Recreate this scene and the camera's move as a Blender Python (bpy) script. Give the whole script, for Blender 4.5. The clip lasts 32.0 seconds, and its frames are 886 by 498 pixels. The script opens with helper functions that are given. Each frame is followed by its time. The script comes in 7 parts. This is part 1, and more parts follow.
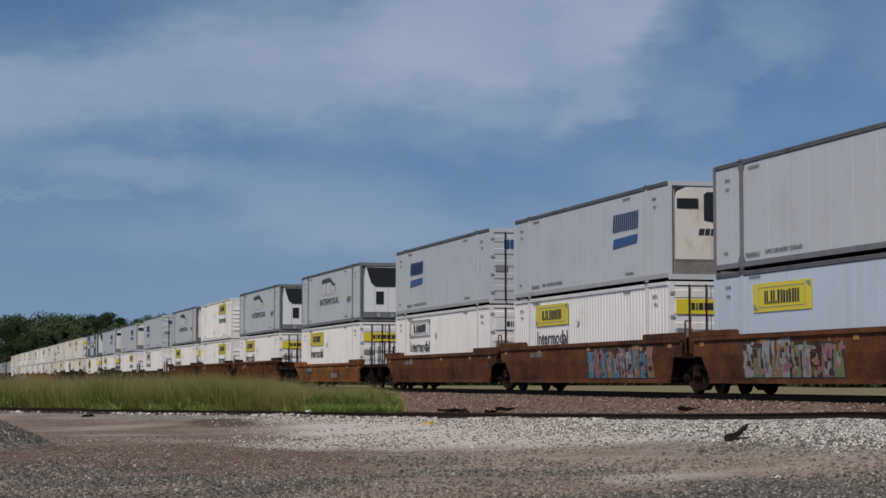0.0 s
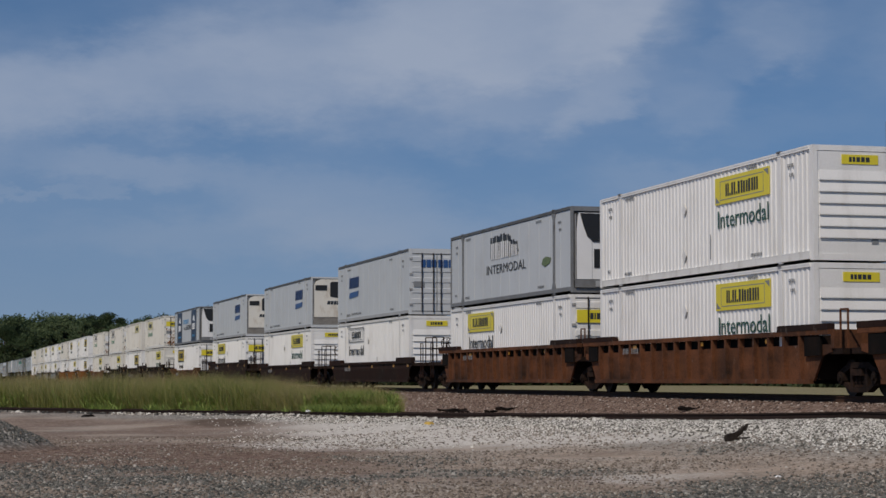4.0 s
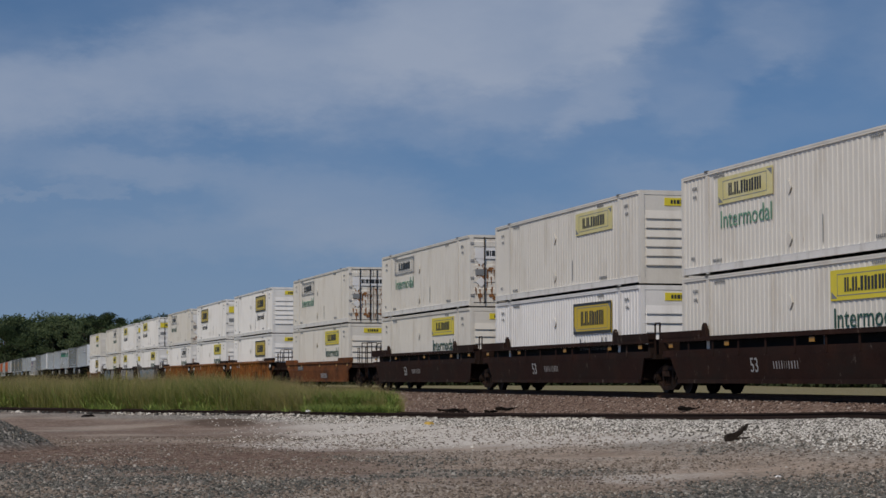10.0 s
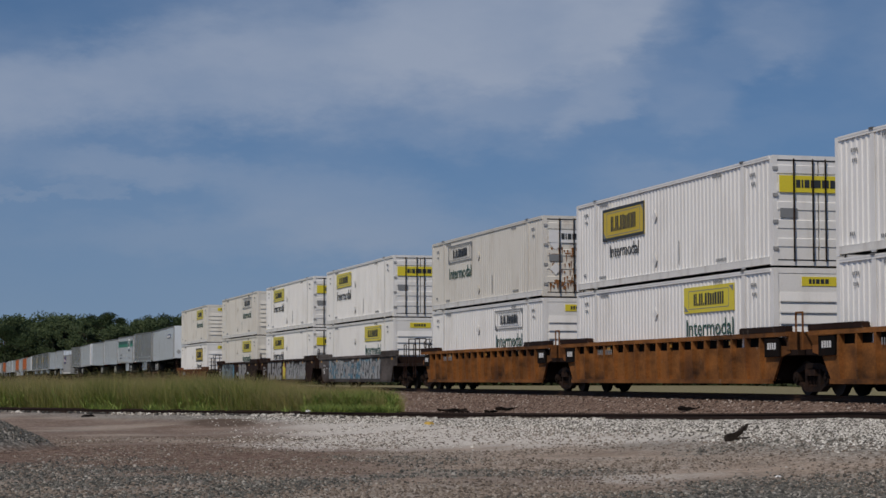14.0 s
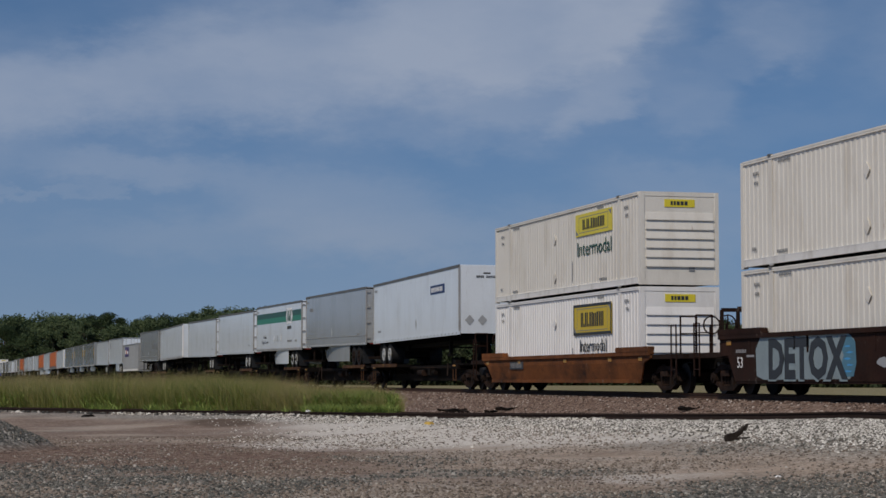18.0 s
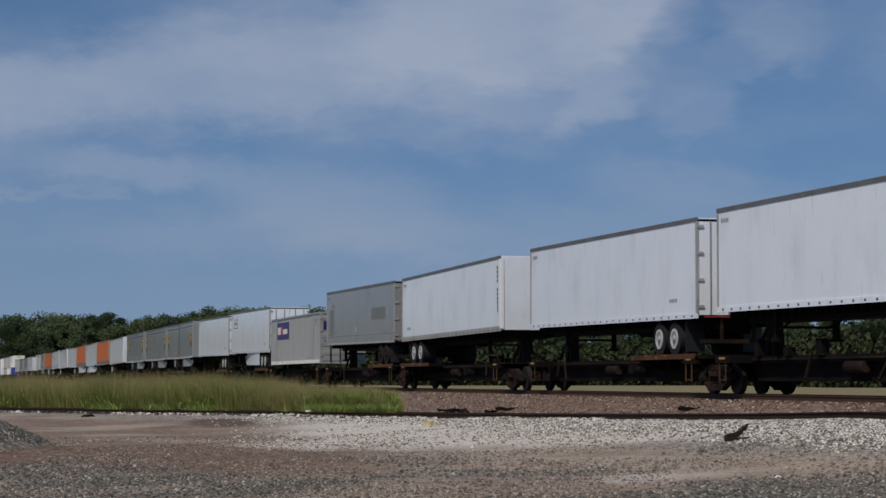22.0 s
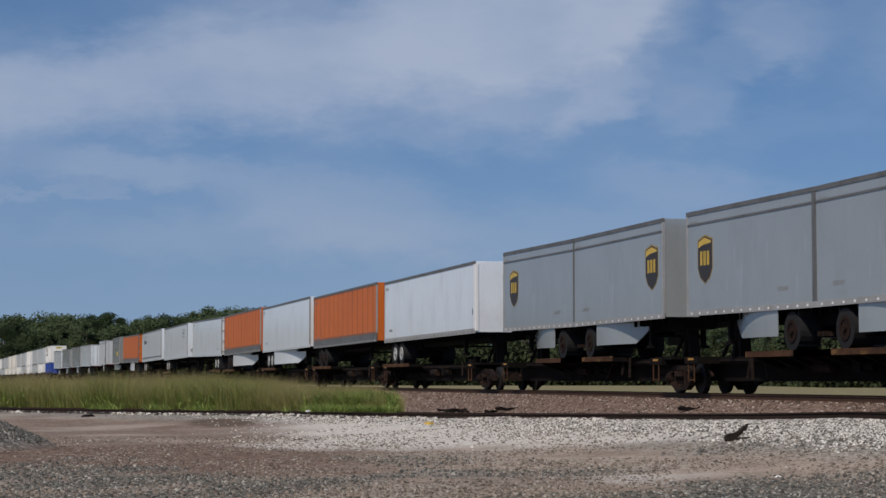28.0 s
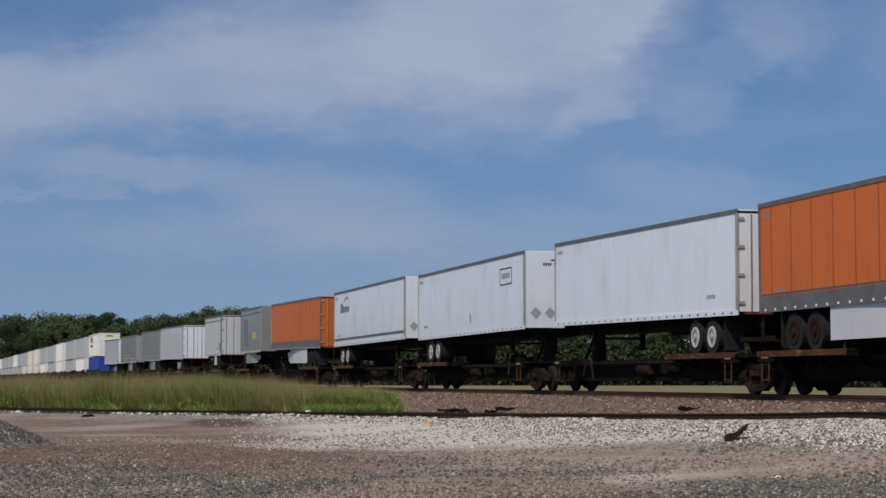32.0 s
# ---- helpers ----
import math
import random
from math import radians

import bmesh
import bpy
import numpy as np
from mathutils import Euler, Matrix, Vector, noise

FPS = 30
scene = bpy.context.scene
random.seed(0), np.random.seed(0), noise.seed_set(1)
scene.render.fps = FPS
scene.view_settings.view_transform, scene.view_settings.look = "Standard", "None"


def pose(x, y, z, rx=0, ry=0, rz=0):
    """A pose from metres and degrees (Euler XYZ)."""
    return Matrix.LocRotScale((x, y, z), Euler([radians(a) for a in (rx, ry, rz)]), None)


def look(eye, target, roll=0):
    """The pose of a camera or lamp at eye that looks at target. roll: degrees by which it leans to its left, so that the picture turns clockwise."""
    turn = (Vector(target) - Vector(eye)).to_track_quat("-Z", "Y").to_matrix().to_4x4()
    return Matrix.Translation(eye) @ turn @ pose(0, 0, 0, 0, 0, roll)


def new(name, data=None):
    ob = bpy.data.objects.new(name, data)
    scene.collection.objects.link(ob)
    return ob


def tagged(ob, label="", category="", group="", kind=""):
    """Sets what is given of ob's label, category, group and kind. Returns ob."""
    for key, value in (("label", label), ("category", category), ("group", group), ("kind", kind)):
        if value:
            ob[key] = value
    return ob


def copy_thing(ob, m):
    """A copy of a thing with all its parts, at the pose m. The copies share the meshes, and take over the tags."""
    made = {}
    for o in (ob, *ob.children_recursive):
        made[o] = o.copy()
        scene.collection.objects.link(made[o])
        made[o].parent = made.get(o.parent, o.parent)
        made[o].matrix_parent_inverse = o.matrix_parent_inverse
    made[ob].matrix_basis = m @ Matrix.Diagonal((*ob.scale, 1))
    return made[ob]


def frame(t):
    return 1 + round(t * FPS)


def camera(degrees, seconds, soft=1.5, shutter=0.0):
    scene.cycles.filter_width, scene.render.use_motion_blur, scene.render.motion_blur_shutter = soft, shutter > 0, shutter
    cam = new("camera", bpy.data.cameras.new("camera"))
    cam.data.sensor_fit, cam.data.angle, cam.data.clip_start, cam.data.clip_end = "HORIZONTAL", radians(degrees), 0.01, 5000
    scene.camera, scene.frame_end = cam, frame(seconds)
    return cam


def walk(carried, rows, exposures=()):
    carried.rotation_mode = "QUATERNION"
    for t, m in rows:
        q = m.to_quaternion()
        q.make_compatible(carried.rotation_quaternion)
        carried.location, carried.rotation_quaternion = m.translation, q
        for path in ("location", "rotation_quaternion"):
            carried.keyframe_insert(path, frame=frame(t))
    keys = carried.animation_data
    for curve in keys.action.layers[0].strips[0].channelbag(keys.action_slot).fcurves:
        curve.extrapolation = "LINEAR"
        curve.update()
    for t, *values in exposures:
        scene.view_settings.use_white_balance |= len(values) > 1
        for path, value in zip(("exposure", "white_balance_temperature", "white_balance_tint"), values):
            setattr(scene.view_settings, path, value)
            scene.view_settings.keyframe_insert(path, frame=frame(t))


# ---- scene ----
cam = camera(25.1, 32.0)
TURN, TILT, EYE_Z = 14.63, 3.76, 0.40      # degrees off the track, degrees up, metres over the rail head
EYE = Vector((0, 0, EYE_Z))
AIM = Vector((-math.cos(radians(TURN)), math.sin(radians(TURN)), math.tan(radians(TILT))))
walk(cam, [(0.0, look(EYE, EYE + AIM)), (32.0, look(EYE, EYE + AIM))], exposures=[(0.0, -0.31), (3.0, -0.37), (8.0, -0.38), (11.0, -0.48), (15.0, -0.48), (18.0, -0.44), (19.0, -0.45), (20.0, -0.36), (21.0, -0.33), (23.0, -0.33), (24.0, -0.15), (28.0, -0.12), (32.0, -0.14)])

# the train: one straight track along x, one speed
SPEED, TRACK_Y, LEAD = 24.18, 22.70, 5.59

# ---- sky, sun ----
world = bpy.data.worlds.new("sky")
scene.world = world
world.use_nodes = True
wn, wl = world.node_tree.nodes, world.node_tree.links
wn.clear()
SKY_STRENGTH, CLOUD_AMOUNT, CLOUD_COLOR = 0.088, 0.90, (4.75, 5.55, 7.15, 1)
AIR_COLOR = (3.2, 3.95, 5.1, 1)
SKY_TINT = (0.86, 1.04, 1.12, 1)
SUN_AZ, SUN_EL = -46.0, 50.0    # degrees from +x towards +y, and up


# clouds: how far to the right and up of the view's middle, half width, half height (tangents), tilt, density, softness of the edge
CLOUDS = [(0.034, 0.112, 0.092, 0.034, 8, 0.74, 0.5), (0.080, 0.116, 0.034, 0.020, 20, 0.45, 0.5), (-0.020, 0.064, 0.100, 0.016, -3, 0.30, 0.9), (-0.095, 0.088, 0.115, 0.026, 4, 0.60, 0.8), (-0.060, 0.108, 0.085, 0.030, 2, 0.40, 0.8),
          (0.050, 0.078, 0.060, 0.016, 8, 0.35, 0.7), (0.074, 0.072, 0.020, 0.011, 35, 0.36, 0.7), (-0.200, 0.078, 0.050, 0.022, 10, 0.35, 0.8),
          (-0.150, 0.040, 0.060, 0.010, -4, 0.34, 0.85), (-0.205, 0.028, 0.055, 0.0025, 2, 0.20, 0.9), (-0.048, 0.020, 0.050, 0.023, -10, 0.38, 0.9),
          (-0.09, 0.006, 0.12, 0.012, 0, 0.22, 0.9), (0.172, 0.110, 0.024, 0.018, -15, 0.28, 0.9), (0.145, 0.096, 0.035, 0.010, 10, 0.20, 0.8),
          (0.118, 0.072, 0.022, 0.014, 0, 0.30, 0.8), (0.108, 0.034, 0.045, 0.012, -4, 0.26, 0.9), (0.160, 0.060, 0.060, 0.010, 5, 0.08, 0.9),
          (0.100, 0.010, 0.140, 0.018, 4, 0.25, 0.9), (-0.33, 0.06, 0.12, 0.05, 10, 0.6, 0.7), (0.36, 0.10, 0.14, 0.05, -8, 0.5, 0.7)]


def sky_nodes():
    def math_node(op, a, b=None, c=None, clamp=False):
        q = wn.new("ShaderNodeMath")
        q.operation, q.use_clamp = op, clamp
        for i, v in enumerate((a, b, c)):
            if v is None:
                continue
            if isinstance(v, (int, float)):
                q.inputs[i].default_value = v
            else:
                wl.new(v, q.inputs[i])
        return q.outputs[0]

    def dot(v, vec):
        q = wn.new("ShaderNodeVectorMath")
        q.operation = "DOT_PRODUCT"
        wl.new(v, q.inputs[0])
        q.inputs[1].default_value = vec
        return q.outputs["Value"]

    def tex(v, scale, detail, rough):
        q = wn.new("ShaderNodeTexNoise")
        q.inputs["Scale"].default_value, q.inputs["Detail"].default_value, q.inputs["Roughness"].default_value = scale, detail, rough
        wl.new(v, q.inputs["Vector"])
        return q.outputs["Fac"]

    out = wn.new("ShaderNodeOutputWorld")
    bg = wn.new("ShaderNodeBackground")
    sky = wn.new("ShaderNodeTexSky")
    sky.sky_type = "NISHITA"
    sky.sun_disc = False
    sky.sun_elevation = radians(SUN_EL)
    sky.sun_rotation = radians(90 - SUN_AZ)
    sky.altitude = 300
    sky.air_density, sky.dust_density, sky.ozone_density = 1.0, 0.35, 5.0
    way = wn.new("ShaderNodeTexCoord").outputs["Generated"]
    lifted = wn.new("ShaderNodeVectorMath")
    lifted.operation = "ADD"
    lifted.inputs[1].default_value = (0, 0, 0.15)
    wl.new(way, lifted.inputs[0])
    wl.new(lifted.outputs[0], sky.inputs["Vector"])
    tint = wn.new("ShaderNodeMix")
    tint.data_type, tint.blend_type = "RGBA", "MULTIPLY"
    tint.inputs["Factor"].default_value = 1.0
    tint.inputs["B"].default_value = SKY_TINT
    wl.new(sky.outputs["Color"], tint.inputs["A"])
    ahead = AIM.normalized()
    right = ahead.cross(Vector((0, 0, 1))).normalized()
    up = right.cross(ahead)
    depth = math_node("MAXIMUM", dot(way, ahead), 0.05)
    u = math_node("DIVIDE", dot(way, right), depth)
    v = math_node("DIVIDE", dot(way, up), depth)
    flat = wn.new("ShaderNodeCombineXYZ")
    wl.new(u, flat.inputs[0])
    wl.new(math_node("MULTIPLY", v, 2.2), flat.inputs[1])
    soft = tex(flat.outputs[0], 9.0, 6, 0.58)
    fine = tex(flat.outputs[0], 30.0, 8, 0.62)
    # the outlines are frayed by the noise
    uu = math_node("ADD", u, math_node("MULTIPLY", math_node("SUBTRACT", soft, 0.5), 0.10))
    vv = math_node("ADD", v, math_node("MULTIPLY", math_node("SUBTRACT", fine, 0.5), 0.035))
    total = None
    for cu, cv, a, b, tilt, weight, edge in CLOUDS:
        c, s = math.cos(radians(tilt)), math.sin(radians(tilt))
        du, dv = math_node("SUBTRACT", uu, cu), math_node("SUBTRACT", vv, cv)
        p = math_node("MULTIPLY", math_node("ADD", math_node("MULTIPLY", du, c), math_node("MULTIPLY", dv, s)), 1 / a)
        q = math_node("MULTIPLY", math_node("SUBTRACT", math_node("MULTIPLY", dv, c), math_node("MULTIPLY", du, s)), 1 / b)
        r = math_node("SQRT", math_node("ADD", math_node("MULTIPLY", p, p), math_node("MULTIPLY", q, q)))
        k = wn.new("ShaderNodeMapRange")
        k.interpolation_type = "SMOOTHSTEP"
        k.inputs["From Min"].default_value, k.inputs["From Max"].default_value = 1 + 0.55 * edge, 1 - 0.75 * edge
        wl.new(r, k.inputs["Value"])
        k = math_node("MULTIPLY", k.outputs["Result"], weight)
        k = math_node("SUBTRACT", 1.0, k)
        total = k if total is None else math_node("MULTIPLY", total, k)
    total = math_node("SUBTRACT", 1.0, total)
    high = tex(flat.outputs[0], 4.0, 6, 0.6)
    veil = math_node("MULTIPLY", math_node("SUBTRACT", high, 0.34, clamp=True), 0.6)
    body = math_node("MULTIPLY", total, math_node("ADD", math_node("ADD", math_node("MULTIPLY", fine, 0.35), math_node("MULTIPLY", soft, 0.55)), 0.55))
    cover = math_node("MULTIPLY", math_node("ADD", body, veil, clamp=True), CLOUD_AMOUNT, clamp=True)
    mix = wn.new("ShaderNodeMix")
    mix.data_type = "RGBA"
    mix.inputs["B"].default_value = CLOUD_COLOR
    wl.new(cover, mix.inputs["Factor"])
    wl.new(tint.outputs["Result"], mix.inputs["A"])
    # greyer air low over the ground
    low = wn.new("ShaderNodeMapRange")
    low.interpolation_type = "SMOOTHSTEP"
    low.inputs["From Min"].default_value, low.inputs["From Max"].default_value = 0.15, 0.0
    low.inputs["To Max"].default_value = 0.58
    wl.new(dot(way, (0, 0, 1)), low.inputs["Value"])
    air = wn.new("ShaderNodeMix")
    air.data_type = "RGBA"
    air.inputs["B"].default_value = AIR_COLOR
    wl.new(low.outputs["Result"], air.inputs["Factor"])
    wl.new(mix.outputs["Result"], air.inputs["A"])
    wl.new(air.outputs["Result"], bg.inputs["Color"])
    bg.inputs["Strength"].default_value = SKY_STRENGTH
    wl.new(bg.outputs["Background"], out.inputs["Surface"])


sky_nodes()
sun = new("sun", bpy.data.lights.new("sun", "SUN"))
sun.data.energy, sun.data.angle, sun.data.color = 3.45, radians(0.55), (1.0, 0.89, 0.755)
_a, _e = radians(SUN_AZ), radians(SUN_EL)
SUN_DIR = Vector((math.cos(_a) * math.cos(_e), math.sin(_a) * math.cos(_e), math.sin(_e)))
sun.matrix_world = look(SUN_DIR * 200, (0, 0, 0))

# ---- materials ----


def mat(name, color, rough=0.6, metal=0.0, vary=0.12, scale=3.0, fine=40.0, bump=0.0, stain=None, stain_amount=0.0,
        stain_scale=(1, 1, 1), per_object=0.0, spots=()):
    """A surface with two scales of variation, grain in the bump, and stains of another colour."""
    m = bpy.data.materials.new(name)
    m.use_nodes = True
    n, l = m.node_tree.nodes, m.node_tree.links
    b = n["Principled BSDF"]
    co = n.new("ShaderNodeTexCoord")
    a = n.new("ShaderNodeTexNoise")
    a.inputs["Scale"].default_value, a.inputs["Detail"].default_value = scale, 5
    f = n.new("ShaderNodeTexNoise")
    f.inputs["Scale"].default_value, f.inputs["Detail"].default_value = fine, 3
    for q in (a, f):
        l.new(co.outputs["Object"], q.inputs["Vector"])
    add = n.new("ShaderNodeMath")
    add.operation = "ADD"
    l.new(a.outputs["Fac"], add.inputs[0])
    l.new(f.outputs["Fac"], add.inputs[1])
    rng = n.new("ShaderNodeMapRange")
    rng.inputs["From Min"].default_value, rng.inputs["From Max"].default_value = 0.6, 1.4
    rng.inputs["To Min"].default_value, rng.inputs["To Max"].default_value = 1 - vary, 1 + vary
    l.new(add.outputs[0], rng.inputs["Value"])
    value = rng.outputs["Result"]
    if per_object:
        info = n.new("ShaderNodeObjectInfo")
        r2 = n.new("ShaderNodeMapRange")
        r2.inputs["To Min"].default_value, r2.inputs["To Max"].default_value = 1 - per_object, 1 + per_object
        l.new(info.outputs["Random"], r2.inputs["Value"])
        mm = n.new("ShaderNodeMath")
        mm.operation = "MULTIPLY"
        l.new(value, mm.inputs[0])
        l.new(r2.outputs["Result"], mm.inputs[1])
        value = mm.outputs[0]
    mul = n.new("ShaderNodeMix")
    mul.data_type, mul.blend_type = "RGBA", "MULTIPLY"
    mul.inputs["Factor"].default_value = 1
    mul.inputs["A"].default_value = (*color, 1)
    l.new(value, mul.inputs["B"])
    result = mul.outputs["Result"]
    layers = [(stain, stain_amount, stain_scale, 0.5, 0.72)] if stain else []
    for stain, stain_amount, stain_scale, low, high in layers + list(spots):
        mp = n.new("ShaderNodeMapping")
        mp.inputs["Scale"].default_value = stain_scale
        l.new(co.outputs["Object"], mp.inputs["Vector"])
        s = n.new("ShaderNodeTexNoise")
        s.inputs["Scale"].default_value, s.inputs["Detail"].default_value, s.inputs["Roughness"].default_value = 1.0, 8, 0.65
        l.new(mp.outputs["Vector"], s.inputs["Vector"])
        sr = n.new("ShaderNodeMapRange")
        sr.inputs["From Min"].default_value, sr.inputs["From Max"].default_value = low, high
        mp.inputs["Location"].default_value = (3.7 * low, 11.3 * high, 5.1 * stain_amount)
        sr.inputs["To Max"].default_value = stain_amount
        l.new(s.outputs["Fac"], sr.inputs["Value"])
        sm = n.new("ShaderNodeMix")
        sm.data_type = "RGBA"
        sm.inputs["B"].default_value = (*stain, 1)
        l.new(sr.outputs["Result"], sm.inputs["Factor"])
        l.new(result, sm.inputs["A"])
        result = sm.outputs["Result"]
    l.new(result, b.inputs["Base Color"])
    b.inputs["Roughness"].default_value, b.inputs["Metallic"].default_value = rough, metal
    b.inputs["Specular IOR Level"].default_value = 0.12 if rough >= 0.7 else 0.5
    if bump:
        bp = n.new("ShaderNodeBump")
        bp.inputs["Strength"].default_value, bp.inputs["Distance"].default_value = bump, 0.02
        l.new(f.outputs["Fac"], bp.inputs["Height"])
        l.new(bp.outputs["Normal"], b.inputs["Normal"])
    return m


GRIME = (0.34, 0.31, 0.26)
STREAK = (1.6, 1.6, 0.18)
M = {}
SOOT = ((0.022, 0.016, 0.013), 0.85, (0.35, 0.35, 0.8), 0.46, 0.66)
RUST_RUN = ((0.17, 0.065, 0.025), 0.6, (2.2, 2.2, 0.35), 0.52, 0.68)
CHALK = ((0.24, 0.20, 0.17), 0.4, (3.0, 3.0, 2.0), 0.62, 0.70)
M["white"] = mat("white_paint", (0.83, 0.82, 0.80), 0.45, 0, 0.05, 0.8, 25, 0.05, (0.42, 0.38, 0.32), 0.34, (1.1, 1.1, 0.3), 0.02, (((0.30, 0.20, 0.12), 0.4, (6.0, 6.0, 1.5), 0.68, 0.75),))
M["rusty_white"] = mat("rust_stained_white_paint", (0.76, 0.73, 0.66), 0.55, 0, 0.08, 0.8, 25, 0.08, (0.22, 0.095, 0.04), 0.6, (2.6, 2.6, 0.8), 0.05, (((0.10, 0.045, 0.02), 0.7, (5.0, 5.0, 1.0), 0.62, 0.72),))
M["cream"] = mat("cream_paint", (0.74, 0.71, 0.645), 0.5, 0, 0.06, 0.8, 25, 0.05, (0.42, 0.35, 0.26), 0.4, (1.2, 1.2, 0.35), 0.02, (((0.30, 0.15, 0.07), 0.5, (5.0, 5.0, 1.2), 0.66, 0.74),))
M["reefer"] = mat("pale_grey_paint", (0.565, 0.585, 0.60), 0.4, 0, 0.06, 0.5, 20, 0.04, (0.34, 0.325, 0.30), 0.22, (0.7, 0.7, 0.5), 0.02, (((0.24, 0.22, 0.19), 0.28, (5.0, 5.0, 0.9), 0.64, 0.75),))
M["rail_grey"] = mat("grimy_pale_grey_rail", (0.40, 0.405, 0.41), 0.5, 0, 0.1, 1.5, 20, 0.06, (0.16, 0.15, 0.14), 0.6, (1.6, 1.6, 3.0), 0.03)
M["trailer_white"] = mat("trailer_white_paint", (0.765, 0.82, 0.875), 0.16, 0, 0.04, 0.7, 20, 0.01, GRIME, 0.22, (0.8, 0.8, 0.3), 0.02, (((0.40, 0.38, 0.34), 0.35, (4.0, 4.0, 0.5), 0.60, 0.72),))
M["trailer_grey"] = mat("trailer_grey_paint", (0.40, 0.42, 0.435), 0.16, 0.1, 0.06, 0.7, 20, 0.01, (0.24, 0.235, 0.22), 0.4, (0.7, 0.7, 0.35), 0.02, (((0.55, 0.57, 0.58), 0.3, (3.0, 3.0, 0.6), 0.60, 0.72),))
M["old_grey"] = mat("dull_grey_paint", (0.28, 0.29, 0.285), 0.25, 0.1, 0.07, 0.7, 20, 0.02, (0.17, 0.165, 0.15), 0.5, (0.9, 0.9, 0.3), 0.02, (((0.12, 0.10, 0.08), 0.4, (4.0, 4.0, 0.6), 0.60, 0.72),))
M["pup_grey"] = mat("silver_grey_paint", (0.335, 0.36, 0.365), 0.16, 0.2, 0.06, 0.7, 20, 0.015, (0.26, 0.26, 0.25), 0.4, (0.7, 0.7, 0.3), 0.02, (((0.55, 0.57, 0.57), 0.3, (3.0, 3.0, 0.5), 0.58, 0.72),))
M["orange"] = mat("orange_paint", (0.58, 0.135, 0.014), 0.5, 0, 0.10, 0.7, 20, 0.02, (0.30, 0.09, 0.03), 0.5, (0.9, 0.9, 0.3), 0.02, (((0.10, 0.06, 0.04), 0.5, (5.0, 5.0, 0.8), 0.64, 0.73),))
M["frame_grey"] = mat("grey_frame_steel", (0.135, 0.137, 0.137), 0.55, 0.1, 0.2, 2, 30, 0.1, (0.06, 0.05, 0.042), 0.7, (1.5, 1.5, 1.5))
M["orange_seam"] = mat("dark_orange_seam", (0.30, 0.08, 0.03), 0.5, 0, 0.1)
M["aluminium"] = mat("weathered_aluminium", (0.40, 0.395, 0.385), 0.5, 0.25, 0.12, 2, 30, 0.05, (0.2, 0.17, 0.13), 0.5, (1.2, 1.2, 1.2))
M["amber"] = mat("amber_reflector", (0.40, 0.20, 0.03), 0.4, 0, 0.2)
M["old_patch"] = mat("overpainted_grey_patch", (0.165, 0.17, 0.168), 0.5, 0, 0.06)
M["dark_blue"] = mat("dark_blue_lettering", (0.012, 0.035, 0.13), 0.4, 0, 0.1)
M["black"] = mat("black_plastic", (0.015, 0.016, 0.018), 0.5, 0, 0.2, 3, 30, 0.05)
# near-black: the deep shade under floors and in slots is put into the colour
M["shade_black"] = mat("underside_shade_black", (0.006, 0.0055, 0.005), 0.8, 0, 0.3, 2, 20, 0.2)
M["yellow"] = mat("yellow_panel", (0.74, 0.62, 0.04), 0.4, 0, 0.06, 1, 20, 0)
M["deep_yellow"] = mat("deep_yellow_panel", (0.62, 0.45, 0.02), 0.4, 0, 0.08, 1, 20, 0)
M["faded_yellow"] = mat("sun_faded_yellow_panel", (0.70, 0.63, 0.28), 0.5, 0, 0.10, 1, 20, 0, (0.74, 0.71, 0.60), 0.6, (1.5, 1.5, 1.5))
M["faded_green"] = mat("sun_faded_green_lettering", (0.14, 0.30, 0.21), 0.5, 0, 0.15)
M["box_grey"] = mat("mid_grey_paint", (0.30, 0.31, 0.32), 0.4, 0, 0.06, 0.7, 20, 0.04, (0.20, 0.19, 0.17), 0.4, (0.9, 0.9, 0.35), 0.02)
M["sill_grey"] = mat("dull_grey_sill", (0.20, 0.205, 0.21), 0.55, 0.1, 0.15, 2, 30, 0.05, (0.08, 0.07, 0.06), 0.6, (1.5, 1.5, 1.5))
M["ink"] = mat("black_lettering", (0.03, 0.035, 0.04), 0.5, 0, 0.1)
M["ink_green"] = mat("green_lettering", (0.018, 0.08, 0.06), 0.5, 0, 0.1)
M["ink_grey"] = mat("grey_lettering", (0.22, 0.23, 0.24), 0.5, 0, 0.1)
M["blue"] = mat("blue_marking", (0.028, 0.085, 0.24), 0.4, 0, 0.1)
M["navy"] = mat("navy_panel", (0.012, 0.03, 0.07), 0.4, 0, 0.2, 1.5, 10)
M["light_blue"] = mat("light_blue_lettering", (0.06, 0.30, 0.60), 0.4)
M["purple"] = mat("purple_panel", (0.035, 0.017, 0.14), 0.4, 0, 0.08)
M["green"] = mat("green_stripe", (0.02, 0.22, 0.14), 0.4, 0, 0.08)
M["lime"] = mat("lime_panel", (0.13, 0.17, 0.05), 0.4, 0, 0.3, 4, 30)
M["brown"] = mat("brown_shield", (0.028, 0.018, 0.012), 0.4)
M["gold"] = mat("gold_shield", (0.62, 0.42, 0.06), 0.4)
M["dull_gold"] = mat("dull_gold_rim", (0.30, 0.21, 0.06), 0.45)
M["plain_white"] = mat("white_lettering", (0.8, 0.8, 0.8), 0.5, 0, 0.05)
M["red"] = mat("red_marking", (0.25, 0.035, 0.03), 0.4)
M["well_red"] = mat("weathered_red_brown_steel", (0.135, 0.054, 0.026), 0.75, 0, 0.4, 1.2, 15, 0.2, (0.05, 0.03, 0.02), 0.6, (0.7, 0.7, 0.5), 0.05, (SOOT, RUST_RUN, CHALK))
